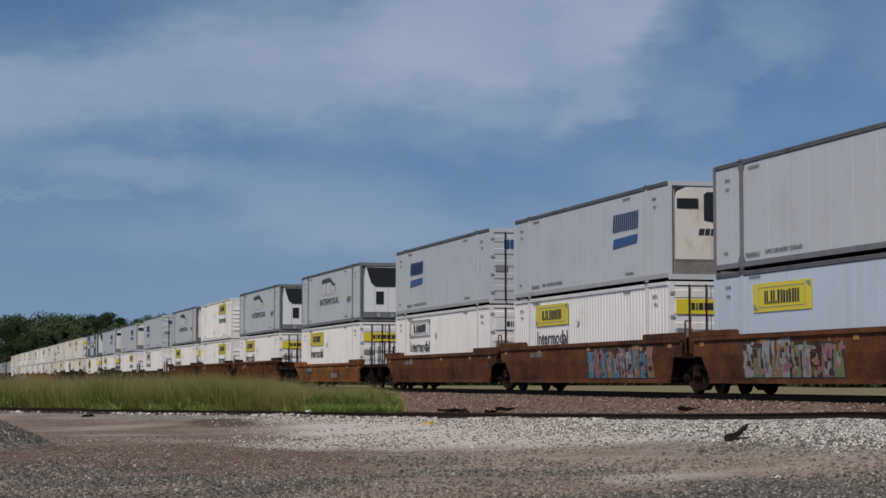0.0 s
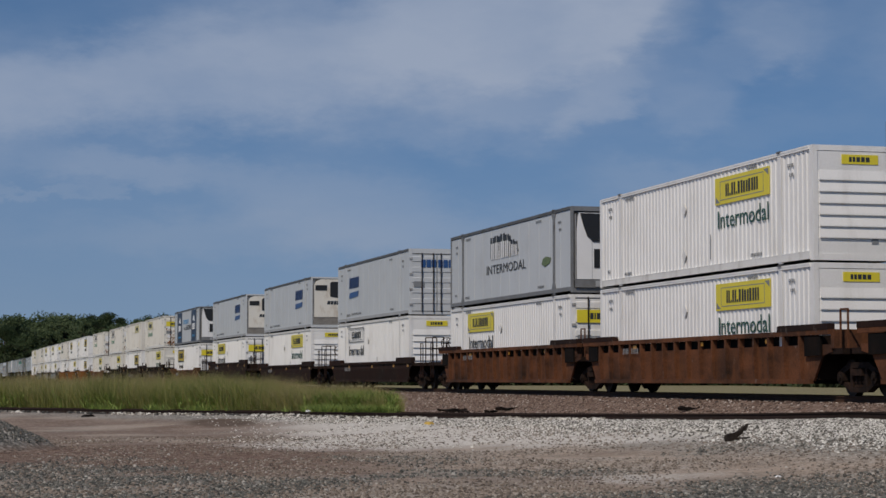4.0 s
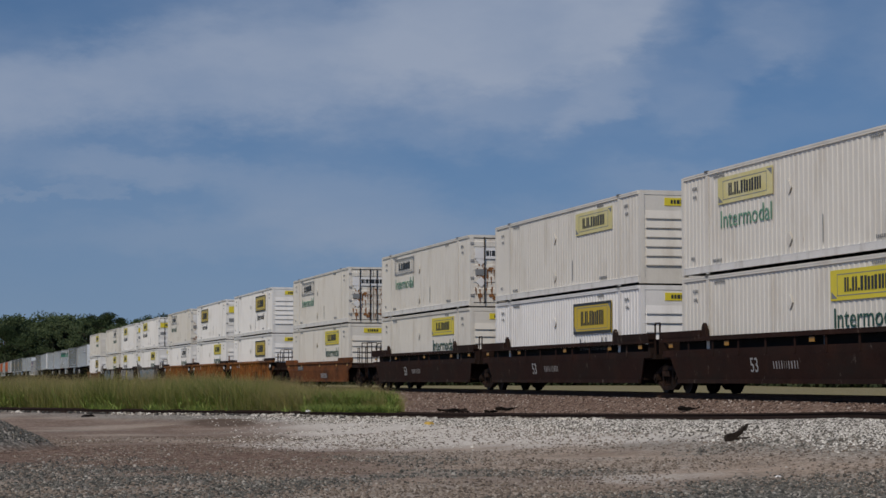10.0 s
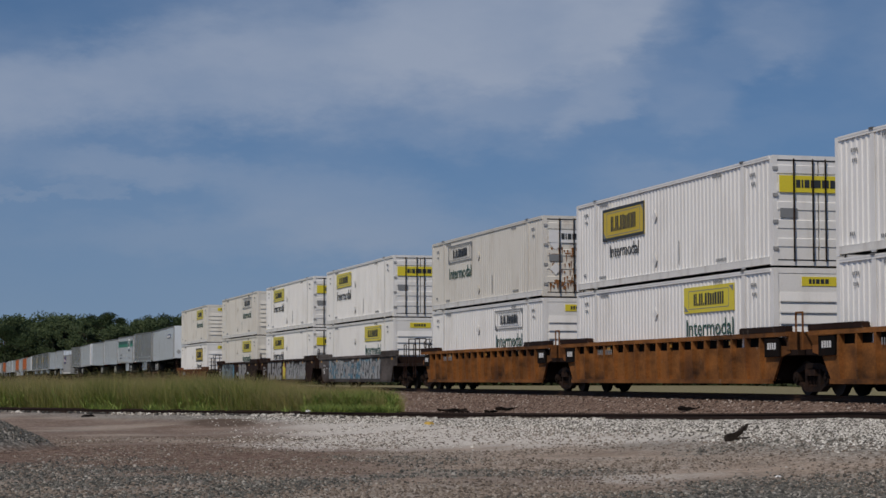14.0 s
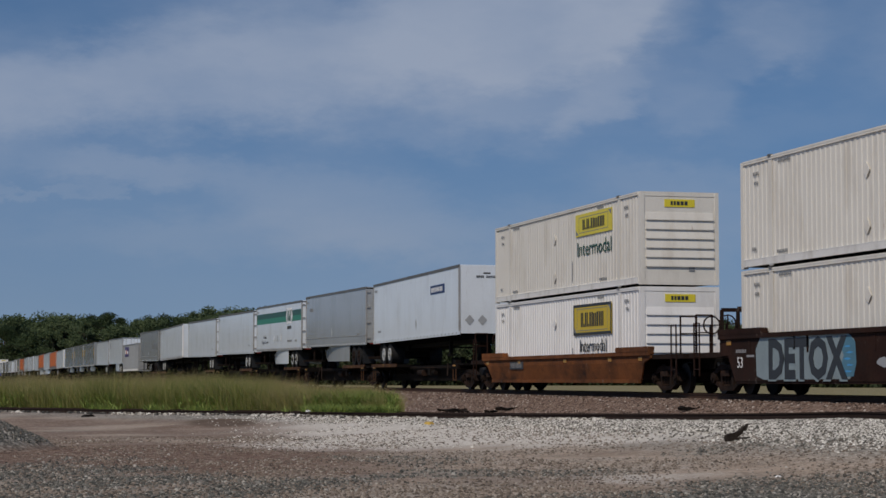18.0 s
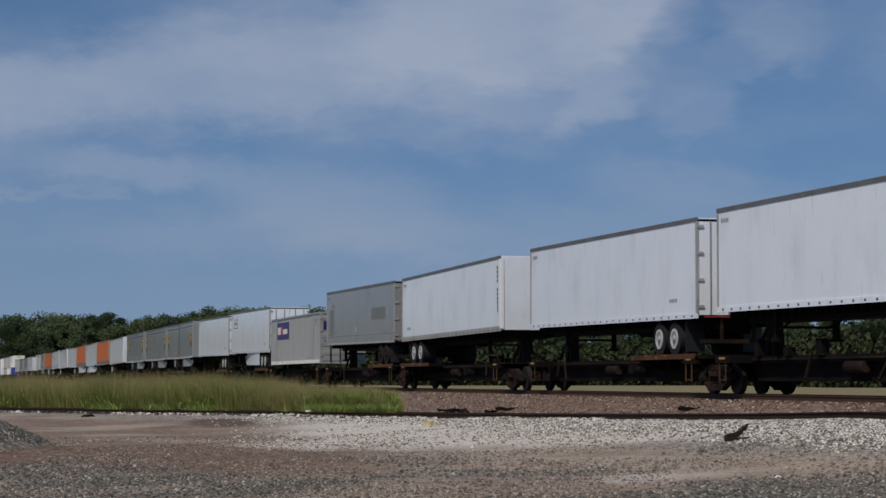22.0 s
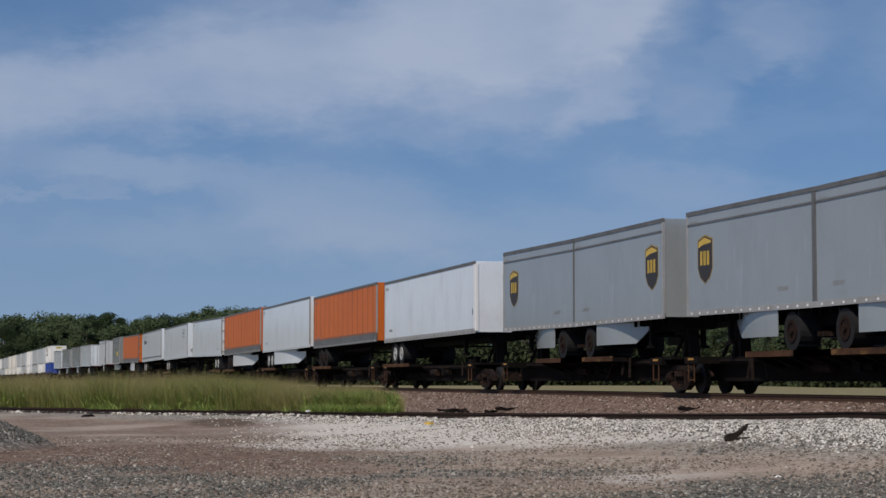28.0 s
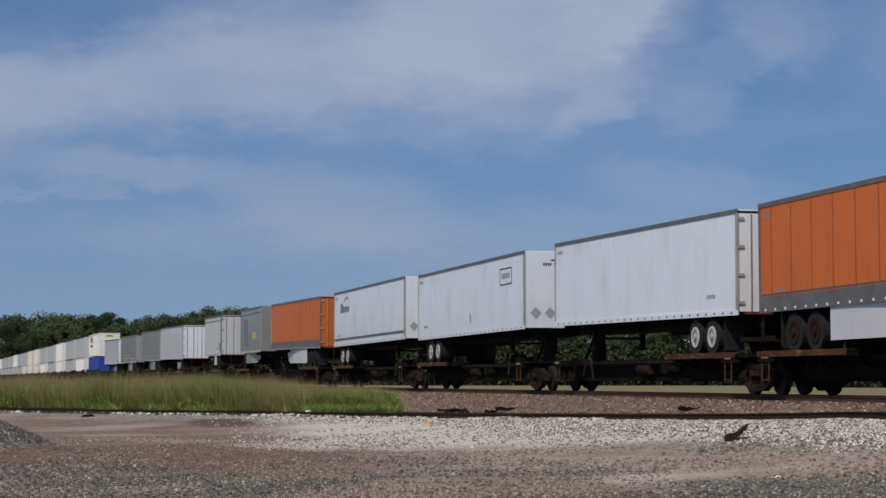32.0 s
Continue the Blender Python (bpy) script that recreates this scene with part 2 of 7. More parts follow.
M["well_yellow"] = mat("rusted_yellow_steel", (0.26, 0.105, 0.03), 0.75, 0, 0.35, 1.2, 15, 0.2, (0.12, 0.045, 0.022), 0.7, (0.8, 0.8, 0.3), 0.05, (SOOT, CHALK))
M["well_dark"] = mat("dark_brown_steel", (0.025, 0.0115, 0.0085), 0.8, 0, 0.4, 1.2, 15, 0.2, (0.065, 0.028, 0.016), 0.45, (0.8, 0.8, 0.4), 0.08, (SOOT, CHALK))
M["well_mottled"] = mat("sooty_mottled_brown_steel", (0.13, 0.052, 0.020), 0.8, 0, 0.4, 1.2, 15, 0.2, (0.02, 0.013, 0.010), 0.9, (0.9, 0.9, 0.9), 0.05, (SOOT, RUST_RUN, ((0.36, 0.20, 0.10), 0.6, (1.4, 1.4, 2.2), 0.60, 0.68)))
M["well_orange"] = mat("rust_orange_steel", (0.20, 0.072, 0.024), 0.75, 0, 0.35, 1.0, 15, 0.2, (0.07, 0.03, 0.018), 0.7, (0.5, 0.5, 0.5), 0.05, (SOOT, RUST_RUN, CHALK))
M["well_grey"] = mat("faded_grey_brown_steel", (0.12, 0.105, 0.10), 0.75, 0, 0.35, 1.0, 15, 0.2, (0.1, 0.05, 0.03), 0.6, (0.5, 0.5, 0.5), 0.05, (SOOT, CHALK))
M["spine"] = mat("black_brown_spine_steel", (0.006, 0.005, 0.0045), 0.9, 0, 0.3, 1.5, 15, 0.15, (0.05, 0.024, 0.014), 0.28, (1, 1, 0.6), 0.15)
M["grimy_steel"] = mat("grimy_black_brown_steel", (0.020, 0.012, 0.009), 0.85, 0, 0.4, 1.5, 15, 0.2, (0.06, 0.028, 0.016), 0.45, (1.2, 1.2, 1.2), 0.1)
M["bogie"] = mat("rusty_cast_steel", (0.016, 0.011, 0.009), 0.85, 0.0, 0.35, 4, 30, 0.3, (0.085, 0.042, 0.026), 0.55)
M["wheel"] = mat("dark_wheel_steel", (0.012, 0.010, 0.009), 0.65, 0.2, 0.2, 4, 30, 0.1)
M["tyre"] = mat("black_rubber", (0.022, 0.022, 0.023), 0.85, 0, 0.2, 5, 40, 0.2)
M["rim"] = mat("white_wheel_rim", (0.6, 0.6, 0.58), 0.4, 0.3, 0.15)
M["rail"] = mat("rusty_rail_steel", (0.085, 0.05, 0.035), 0.7, 0.3, 0.25, 5, 40, 0.2)
M["old_rail"] = mat("dark_rusty_rail", (0.035, 0.024, 0.02), 0.8, 0.2, 0.3, 5, 40, 0.2)
M["tie"] = mat("weathered_tie_wood", (0.09, 0.07, 0.055), 0.9, 0, 0.3, 3, 40, 0.4, per_object=0.25)
M["dark_wood"] = mat("dark_rotten_wood", (0.035, 0.027, 0.022), 0.9, 0, 0.3, 6, 60, 0.4)
M["sky_blue_paint"] = mat("pale_blue_paint", (0.55, 0.62, 0.70), 0.4, 0, 0.05, 0.7, 20, 0.04, GRIME, 0.25, STREAK, 0.04)
M["blue_paint"] = mat("strong_blue_paint", (0.02, 0.06, 0.32), 0.4, 0, 0.08, 0.8, 20, 0.04)
M["edge"] = mat("rusted_platform_edge", (0.085, 0.042, 0.022), 0.75, 0, 0.4, 1.5, 15, 0.15, (0.015, 0.011, 0.009), 0.85, (1.2, 1.2, 2.5), 0.1, (((0.26, 0.15, 0.05), 0.8, (1.6, 1.6, 4.0), 0.56, 0.66),))
M["rust_wash"] = mat("rust_washed_paint", (0.26, 0.12, 0.05), 0.75, 0, 0.3, 3, 20, 0.1, (0.07, 0.03, 0.015), 0.9, (5, 5, 2.6), 0.1)
M["stained_white"] = mat("stained_white_housing", (0.76, 0.73, 0.66), 0.5, 0, 0.08, 0.8, 25, 0.05, (0.36, 0.25, 0.15), 0.7, (1.4, 1.4, 0.7), 0.02)
M["stained_sill"] = mat("rust_stained_grey_sill", (0.24, 0.225, 0.205), 0.6, 0, 0.15, 2, 30, 0.05, (0.07, 0.055, 0.045), 0.75, (1.2, 1.2, 4.0))
M["rail_white"] = mat("grimy_white_rail", (0.78, 0.77, 0.74), 0.55, 0, 0.08, 1.0, 20, 0.08, (0.34, 0.30, 0.25), 0.45, (2.2, 2.2, 1.0), 0.05)
M["green_dark"] = mat("dark_green_stripe", (0.012, 0.085, 0.062), 0.4, 0, 0.08)
M["tan_paint"] = mat("tan_spray_paint", (0.27, 0.16, 0.10), 0.6, 0, 0.15)
M["pale_green"] = mat("pale_green_spray_paint", (0.17, 0.20, 0.11), 0.6, 0, 0.15)
M["pink"] = mat("pink_spray_paint", (0.27, 0.13, 0.15), 0.6, 0, 0.15)
M["pale_grey"] = mat("pale_grey_spray_paint", (0.29, 0.285, 0.29), 0.6, 0, 0.15)
M["spray_blue"] = mat("blue_spray_paint", (0.08, 0.20, 0.28), 0.6, 0, 0.15)
M["spray_pale"] = mat("pale_blue_grey_spray_paint", (0.24, 0.30, 0.32), 0.6, 0, 0.15)
M["placard"] = mat("placard_grey", (0.35, 0.36, 0.37), 0.5, 0, 0.1)

# ---- mesh building ----


class Shape:
    """Vertices and faces of one part."""

    def __init__(self):
        self.v, self.f = [], []

    def add(self, verts, faces):
        k = len(self.v)
        self.v += [tuple(q) for q in verts]
        self.f += [tuple(i + k for i in q) for q in faces]
        return self

    def box(self, x0, y0, z0, x1, y1, z1):
        v = [(x, y, z) for x in (x0, x1) for y in (y0, y1) for z in (z0, z1)]
        return self.add(v, [(0, 1, 3, 2), (4, 6, 7, 5), (0, 4, 5, 1), (2, 3, 7, 6), (0, 2, 6, 4), (1, 5, 7, 3)])

    def prism(self, pts, axis, a, b):
        """A polygon, drawn in the two other axes, pulled from a to b along axis."""
        n = len(pts)
        put = {"x": lambda p, q: (q, p[0], p[1]), "y": lambda p, q: (p[0], q, p[1]), "z": lambda p, q: (p[0], p[1], q)}[axis]
        v = [put(p, a) for p in pts] + [put(p, b) for p in pts]
        f = [tuple(range(n)), tuple(range(2 * n - 1, n - 1, -1))]
        f += [(i, i + n, (i + 1) % n + n, (i + 1) % n) for i in range(n)]
        return self.add(v, f)

    def tube(self, c, axis, r, a, b, n=12):
        """A round bar through c (the two other coordinates) from a to b along axis."""
        return self.prism([(c[0] + r * math.cos(6.28319 * i / n), c[1] + r * math.sin(6.28319 * i / n)) for i in range(n)], axis, a, b)

    def bar(self, p, q, w):
        """A square bar from p to q."""
        p, q = Vector(p), Vector(q)
        d = (q - p).normalized()
        s = d.cross(Vector((0, 0, 1)) if abs(d.z) < 0.9 else Vector((1, 0, 0))).normalized() * w / 2
        u = d.cross(s).normalized() * w / 2
        v = [e + i * s + j * u for e in (p, q) for i, j in ((-1, -1), (1, -1), (1, 1), (-1, 1))]
        return self.add(v, [(0, 1, 2, 3), (7, 6, 5, 4), (0, 4, 5, 1), (1, 5, 6, 2), (2, 6, 7, 3), (3, 7, 4, 0)])

    def mesh(self, name, material, smooth=False):
        me = bpy.data.meshes.new(name)
        me.from_pydata(self.v, [], self.f)
        bm = bmesh.new()
        bm.from_mesh(me)
        bmesh.ops.recalc_face_normals(bm, faces=bm.faces)
        bm.to_mesh(me)
        bm.free()
        me.materials.append(material)
        if smooth:
            me.shade_smooth()
        return me


def part(name, shape, material, parent, label="", at=None):
    """One mesh under a thing or under a part."""
    me = shape if isinstance(shape, bpy.types.Mesh) else shape.mesh(name, M[material])
    ob = new(name, me)
    ob.parent = parent
    if at is not None:
        ob.matrix_basis = at
    return tagged(ob, label, kind="stuff" if name in ("name_mark", "stencil_mark", "marker_strip", "name_shadow", "seams", "graffiti", "lettering", "rust_streak") else "")


def thing(name, label, category, group="", m=None):
    ob = new(name)
    ob.empty_display_size = 0.3
    if m is not None:
        ob.matrix_basis = m
    return tagged(ob, label, category, group)


TEXTS = {}


def lettering(text, height, material, bold=0.0):
    """The mesh of a line of raised letters: along x, upright in z, facing -y, its lower left corner at the origin."""
    key = (text, height, material, bold)
    if key not in TEXTS:
        cu = bpy.data.curves.new("letters", "FONT")
        cu.body, cu.size, cu.extrude, cu.resolution_u = text, height / 0.72, 0.004, 2
        cu.offset = bold
        ob = new("letters", cu)
        me = bpy.data.meshes.new_from_object(ob.evaluated_get(bpy.context.evaluated_depsgraph_get()))
        bpy.data.objects.remove(ob)
        me.transform(pose(0, 0, 0, 90))
        me.materials.clear()
        me.materials.append(M[material])
        TEXTS[key] = me
    return TEXTS[key]


# ---- the train's list: the time at which a thing's rear end passes the mark, and what it is ----
# upper, which end it shows to the front (d doors, f front wall, r cooling unit), lower, its end, its wagon
STACKS = [
    (2.38, "grey", "d", "jbp", "d", "well_red"), (3.187, "slanted_r", "r", "jbn_l", "d", "well_red"), (3.985, "slanted", "d", "jbw", "d", "well_red"),
    (4.975, "leafy", "r", "jbn_l", "d", "well_yellow"), (5.95, "leafy", "r", "jbn_l", "d", "well_red"), (6.78, "jbn_r", "f", "jbn_r", "f", "well_red"),
    (7.57, "leafy", "r", "jbn_l", "d", "well_red"), (8.54, "slanted", "d", "jbw", "f", "well_dark"), (9.52, "slanted_r", "r", "jbn_r", "f", "well_dark"),
    (10.50, "slanted_r", "r", "jbn_l", "d", "well_dark"), (11.485, "crested", "r", "jbb_l", "d", "well_mottled"), (12.48, "jbo_g", "d", "jbo_r", "f", "well_dark"),
    (13.29, "jbo_p", "f", "jbb", "f", "well_dark"), (14.107, "jow_g", "d", "jbo_r", "f", "well_dark"), (15.09, "jow_g", "d", "jbo_r", "f", "well_orange"),
    (16.06, "jbb", "f", "jbb_r", "f", "well_yellow"), (16.88, "jbb_l", "d", "jbn_r", "f", "well_yellow"), (17.70, "jow", "d", "jbw_r", "f", "well_yellow"),
    (18.67, "jbn_l", "d", "jbn_r", "f", "well_grey"), (19.49, "jbn_l", "d", "jbn_l", "d", "well_dark"), (20.30, "jow_r", "f", "jbo_r", "f", "well_dark"),
    (21.29, "jbo_r", "f", "jbb_r", "f", "well_orange"),
]
FAR_STACKS = [
    (43.36, "jbw", "f", "plain_blue", "f", "well_dark"), (44.32, "grey", "d", "jbw", "d", "well_dark"), (45.20, "grey", "d", "grey", "d", "well_dark"), (46.15, "plain_white", "d", "jbw", "d", "well_dark"),
    (47.05, "grey", "d", "grey", "d", "well_dark"), (48.05, "grey", "d", "jbw", "d", "well_dark"), (48.95, "plain_cream", "d", "plain_cream", "d", "well_dark"), (49.90, "plain_cream", "d", "plain_cream", "d", "well_dark"),
    (50.85, "grey", "d", "plain_cream", "d", "well_dark"), (51.80, "grey", "d", "grey", "d", "well_dark"), (52.75, "plain_white", "d", "grey", "d", "well_dark"), (53.75, "grey", "d", "grey", "d", "well_dark"),
    (54.70, "grey", "d", "grey", "d", "well_dark"), (55.65, "grey", "d", "grey", "d", "well_dark"), (56.60, "plain_white", "d", "grey", "d", "well_dark"),
]
# rear time, what it is, which end it shows to the front (n nose, d doors)
TRAILERS = [
    (22.18, "white_logo", "n"), (22.92, "grey", "d"), (23.645, "striped", "d"), (24.37, "white", "d"), (25.10, "white", "d"), (25.93, "white_plain", "n"),
    (26.665, "grey_open", "d"), (27.41, "box", "d"), (28.105, "white_sign", "d"), (28.83, "white", "d"),
    (29.345, "pup", "n"), (29.72, "pup", "d"), (30.11, "pup", "n"), (30.465, "pup", "d"), (30.895, "pup", "n"), (31.245, "pup", "d"),
    (32.08, "white_plain", "n"), (32.82, "orange", "n"), (33.54, "white_skirt", "n"), (34.25, "orange_skirt", "n"), (34.98, "white", "d"), (35.80, "white_sign", "n"),
    (36.58, "white_band", "n"), (37.41, "orange_skirt", "d"), (37.93, "pup_dull", "n"), (38.68, "pup_pale", "d"), (39.93, "white", "d"), (40.62, "grey", "d"),
    (41.50, "grey", "d"), (42.36, "white", "d"),
]
MOVERS = []          # every thing that rides with the train, and its place when the clock stands at 0


def ride(ob, tail, x, z, tilt=0.0):
    """Lets a thing ride with the train; x: its origin ahead of the rear end that passes at time tail."""
    MOVERS.append((ob, -SPEED * tail + LEAD + x, z, tilt))
    ob.matrix_basis = pose(MOVERS[-1][1], TRACK_Y, z, 0, tilt)


def motions():
    for ob, x, z, tilt in MOVERS:
        walk(ob, [(0.0, pose(x, TRACK_Y, z, 0, tilt)), (32.0, pose(x + SPEED * 32.0, TRACK_Y, z, 0, tilt))])
    # the wheels turn a little under a quarter from picture to picture
    for place, rolling in WHEELSETS.items():
        first = rolling[0]
        walk(first, [(i / FPS, pose(place, 0, 0.45, 0, 86.0 * i)) for i in range(32 * FPS + 1)])
        for ob in rolling[1:]:
            keys = ob.animation_data_create()
            ob.rotation_mode = "QUATERNION"
            keys.action = first.animation_data.action
            keys.action_slot = first.animation_data.action_slot

# ---- ground ----


def spur(u):
    """The old spur's centre line: x, y, z of its rail head, u metres along, curving away from the main line."""
    x = -36.4 - u
    k = (u - 0.0)
    y = 18.7 - 0.115 * k - 0.00675 * k * k
    z = -0.225 - 0.335 * (1 - math.exp(-max(k, 0) / 16)) * 1.35
    return x, y, z


def spur_at(x):
    u = max(-45.0, min(-36.4 - x, 62.0))
    return spur(u) if u > 0 else (x, 18.7 + 0.115 * -u, -0.225)


def smooth(a, b, x):
    t = max(0.0, min(1.0, (x - a) / (b - a)))
    return t * t * (3 - 2 * t)


def wob(x, y, s, k=0.0):
    return noise.noise(Vector((x * s, y * s, k)))


def mound_height(x, y):
    """The gravel heap."""
    d = math.hypot((x + 40.4) / 2.8, (y - 0.15) / 2.5)
    return 1.05 * max(0.0, 1 - d) ** 0.85


def height(x, y):
    base = -0.98 + 0.05 * wob(x, y, 0.15) + 0.02 * wob(x, y, 0.7, 3)
    d = abs(y - TRACK_Y)
    sx, sy, sz = spur_at(x)
    if y > TRACK_Y:
        base = -0.75
    else:
        # the yard rises towards the spur
        base += smooth(9, 1.0, sy - y if y < sy else 0.0) * (sz - 0.14 + 0.98 - 0.02)
    z = base
    bank = -0.17 - max(0.0, d - 1.5) * 0.34
    z = max(z, bank) if d < 6 else z
    if y < TRACK_Y:
        z += mound_height(x, y)
    return z + 0.012 * wob(x, y, 3.0, 7)


def axis(stops):
    out = []
    for a, b, step in stops:
        n = max(1, round((b - a) / step))
        out += [a + (b - a) * i / n for i in range(n)]
    return out + [stops[-1][1]]


def grey_cover(x, y):
    """How thick the coarse grey gravel lies in the near corner of the yard."""
    v = view_side(x, y) + 0.09 * wob(x, y, 0.25, 13)
    d = math.hypot(x, y) + 4.0 * wob(x, y, 0.20, 14) + 2.0 * wob(x, y, 0.75, 16)
    return smooth(33, 26, d) * smooth(-0.01, -0.12, v) * (0.62 + 1.1 * wob(x, y, 0.5, 23)) + 0.75 * smooth(0.11, 0.18, v) * smooth(31, 26, d) + 0.4 * smooth(0.12, 0.3, wob(x, y, 0.3, 19)) * smooth(40, 30, d)


def view_side(x, y):
    """How far to the right of the view's axis a place lies, as a tangent."""
    c, s = math.cos(radians(TURN)), math.sin(radians(TURN))
    return (x * s + y * c) / max(1.0, -x * c + y * s)


def make_ground():
    xs = axis([(-3000, -700, 230), (-700, -120, 20), (-120, -75, 1.5), (-75, -16, 0.3), (-16, 30, 4), (30, 300, 60), (300, 1200, 300)])
    ys = axis([(-1500, -100, 200), (-100, -20, 10), (-20, -9, 1.0), (-9, 26, 0.3), (26, 40, 2), (40, 200, 20), (200, 1500, 200)])
    verts = [(x, y, height(x, y)) for x in xs for y in ys]
    ny = len(ys)
    faces = [(i * ny + j, (i + 1) * ny + j, (i + 1) * ny + j + 1, i * ny + j + 1) for i in range(len(xs) - 1) for j in range(ny - 1)]
    me = bpy.data.meshes.new("ground")
    me.from_pydata(verts, [], faces)
    me.shade_smooth()
    # how much of each ground cover lies at a place: limestone gravel, red ballast, meadow
    me.color_attributes.new("cover", "FLOAT_COLOR", "POINT")
    flat = np.zeros((len(verts), 4), dtype=np.float32)
    me.color_attributes.new("patch", "FLOAT_COLOR", "POINT")
    spots = np.zeros((len(verts), 4), dtype=np.float32)
    spots[:, 3] = 1
    for i, (x, y, z) in enumerate(verts):
        if abs(x + 50) > 80 or y < -20 or y > 40:
            flat[i, 2] = 1.0 if (y > 26 or x < -90) else 0.0
            continue
        sx, sy, sz = spur_at(x)
        edge = sy - y + 1.1 * wob(x, y, 0.28, 5) + 0.4 * wob(x, y, 1.1, 8)
        flat[i, 0] = smooth(-0.3, 0.1, edge) * smooth(6.6 + 0.05 * (x + 40), 4.2 + 0.05 * (x + 40), edge) * smooth(-84, -62, x + 4 * wob(x, y, 0.3))
        flat[i, 1] = smooth(0.1, -0.3, edge) * smooth(27, 26, y)
        flat[i, 2] = smooth(25.8, 27.2, y) + smooth(0.2, -0.4, edge) * smooth(0.010, -0.006, view_side(x, y) + 0.03) * smooth(20.5, 19.5, y)
        v = view_side(x, y) + 0.05 * wob(x, y, 0.3, 13)
        far = math.hypot(x, y) + 3.0 * wob(x, y, 0.25, 31) + 1.5 * wob(x, y, 0.9, 32)
        flat[i, 3] = 0.85 * smooth(37, 41.5, far + 20 * max(0.0, v - 0.03)) * smooth(-0.12, -0.045, v) * smooth(0.18, 0.09, v) * smooth(-0.2, 0.3, edge)
        d = math.hypot(x, y) + 3.5 * wob(x, y, 0.22, 14) + 1.5 * wob(x, y, 0.8, 16)
        flat[i, 3] = min(0.9, flat[i, 3] + 0.55 * smooth(1.0, 0.3, math.hypot((d - 28.5) / 3.2, (v - 0.10) / 0.05)))
        spots[i, 0] = min(1.0, grey_cover(x, y) + smooth(0.02, 0.12, mound_height(x, y)))
        spots[i, 1] = smooth(0.02, -0.06, v) * smooth(28, 32, d) * smooth(45, 39, d) + 0.35 * smooth(0.0, 0.25, wob(x, y, 0.16, 15)) * smooth(48, 40, d) + 0.75 * smooth(-0.02, -0.10, v) * smooth(38, 44, d) * smooth(0.45, -0.1, wob(x, y, 0.3, 61))
        spots[i, 2] = smooth(0.5, 0.9, 1.6 - math.hypot((x + 57.5) / 3.2, (y - 8.4) / 1.1))
    me.color_attributes["cover"].data.foreach_set("color", flat.ravel())
    me.color_attributes["patch"].data.foreach_set("color", spots.ravel())
    m = bpy.data.materials.new("yard_ground")
    m.use_nodes = True
    n, l = m.node_tree.nodes, m.node_tree.links
    b = n["Principled BSDF"]
    b.inputs["Roughness"].default_value = 0.95
    b.inputs["Specular IOR Level"].default_value = 0.2
    co = n.new("ShaderNodeNewGeometry")

    def tex(scale, detail=6, rough=0.6):
        t = n.new("ShaderNodeTexNoise")
        t.inputs["Scale"].default_value, t.inputs["Detail"].default_value, t.inputs["Roughness"].default_value = scale, detail, rough
        l.new(co.outputs["Position"], t.inputs["Vector"])
        return t.outputs["Fac"]

    def ramp(fac, *stops):
        r = n.new("ShaderNodeValToRGB")
        while len(r.color_ramp.elements) < len(stops):
            r.color_ramp.elements.new(0.5)
        for e, (p, c) in zip(r.color_ramp.elements, stops):
            e.position, e.color = p, (*c, 1)
        l.new(fac, r.inputs["Fac"])
        return r.outputs["Color"]

    def mix(fac, a, c):
        q = n.new("ShaderNodeMix")
        q.data_type = "RGBA"
        l.new(fac, q.inputs["Factor"])
        l.new(a, q.inputs["A"])
        l.new(c, q.inputs["B"])
        return q.outputs["Result"]

    def stones(scale):
        v = n.new("ShaderNodeTexVoronoi")
        v.inputs["Scale"].default_value = scale
        l.new(co.outputs["Position"], v.inputs["Vector"])
        return v

    vo = stones(14.0)
    sep = n.new("ShaderNodeSeparateColor")
    l.new(vo.outputs["Color"], sep.inputs["Color"])
    dirt = ramp(tex(0.35), (0.34, (0.25, 0.19, 0.145)), (0.48, (0.40, 0.32, 0.255)), (0.62, (0.32, 0.28, 0.24)))
    speck = ramp(sep.outputs["Red"], (0.0, (0.11, 0.095, 0.082)), (0.55, (0.25, 0.21, 0.17)), (0.9, (0.44, 0.41, 0.37)))
    yard = mix(ramp(tex(2.2), (0.4, (0.15, 0.15, 0.15)), (0.65, (0.65, 0.65, 0.65))), dirt, speck)
    grey = ramp(sep.outputs["Red"], (0.0, (0.06, 0.058, 0.052)), (0.55, (0.15, 0.145, 0.13)), (0.95, (0.28, 0.265, 0.24)))
    rusty = ramp(sep.outputs["Green"], (0.0, (0.085, 0.052, 0.039)), (0.6, (0.17, 0.112, 0.083)), (1.0, (0.29, 0.225, 0.18)))
    damp = ramp(tex(1.2), (0.3, (0.10, 0.072, 0.052)), (0.7, (0.14, 0.10, 0.075)))
    pt = n.new("ShaderNodeAttribute")
    pt.attribute_name = "patch"
    sp = n.new("ShaderNodeSeparateColor")
    l.new(pt.outputs["Color"], sp.inputs["Color"])
    yard = mix(sp.outputs["Green"], yard, rusty)
    yard = mix(sp.outputs["Red"], yard, grey)
    # darker than the stones on it: shade in their gaps is put into this colour
    lime = ramp(sep.outputs["Red"], (0.0, (0.10, 0.09, 0.078)), (0.4, (0.23, 0.212, 0.185)), (1.0, (0.42, 0.40, 0.36)))
    pale = ramp(tex(6.0, 8, 0.7), (0.3, (0.40, 0.365, 0.32)), (0.5, (0.60, 0.565, 0.52)), (0.72, (0.74, 0.715, 0.67)))
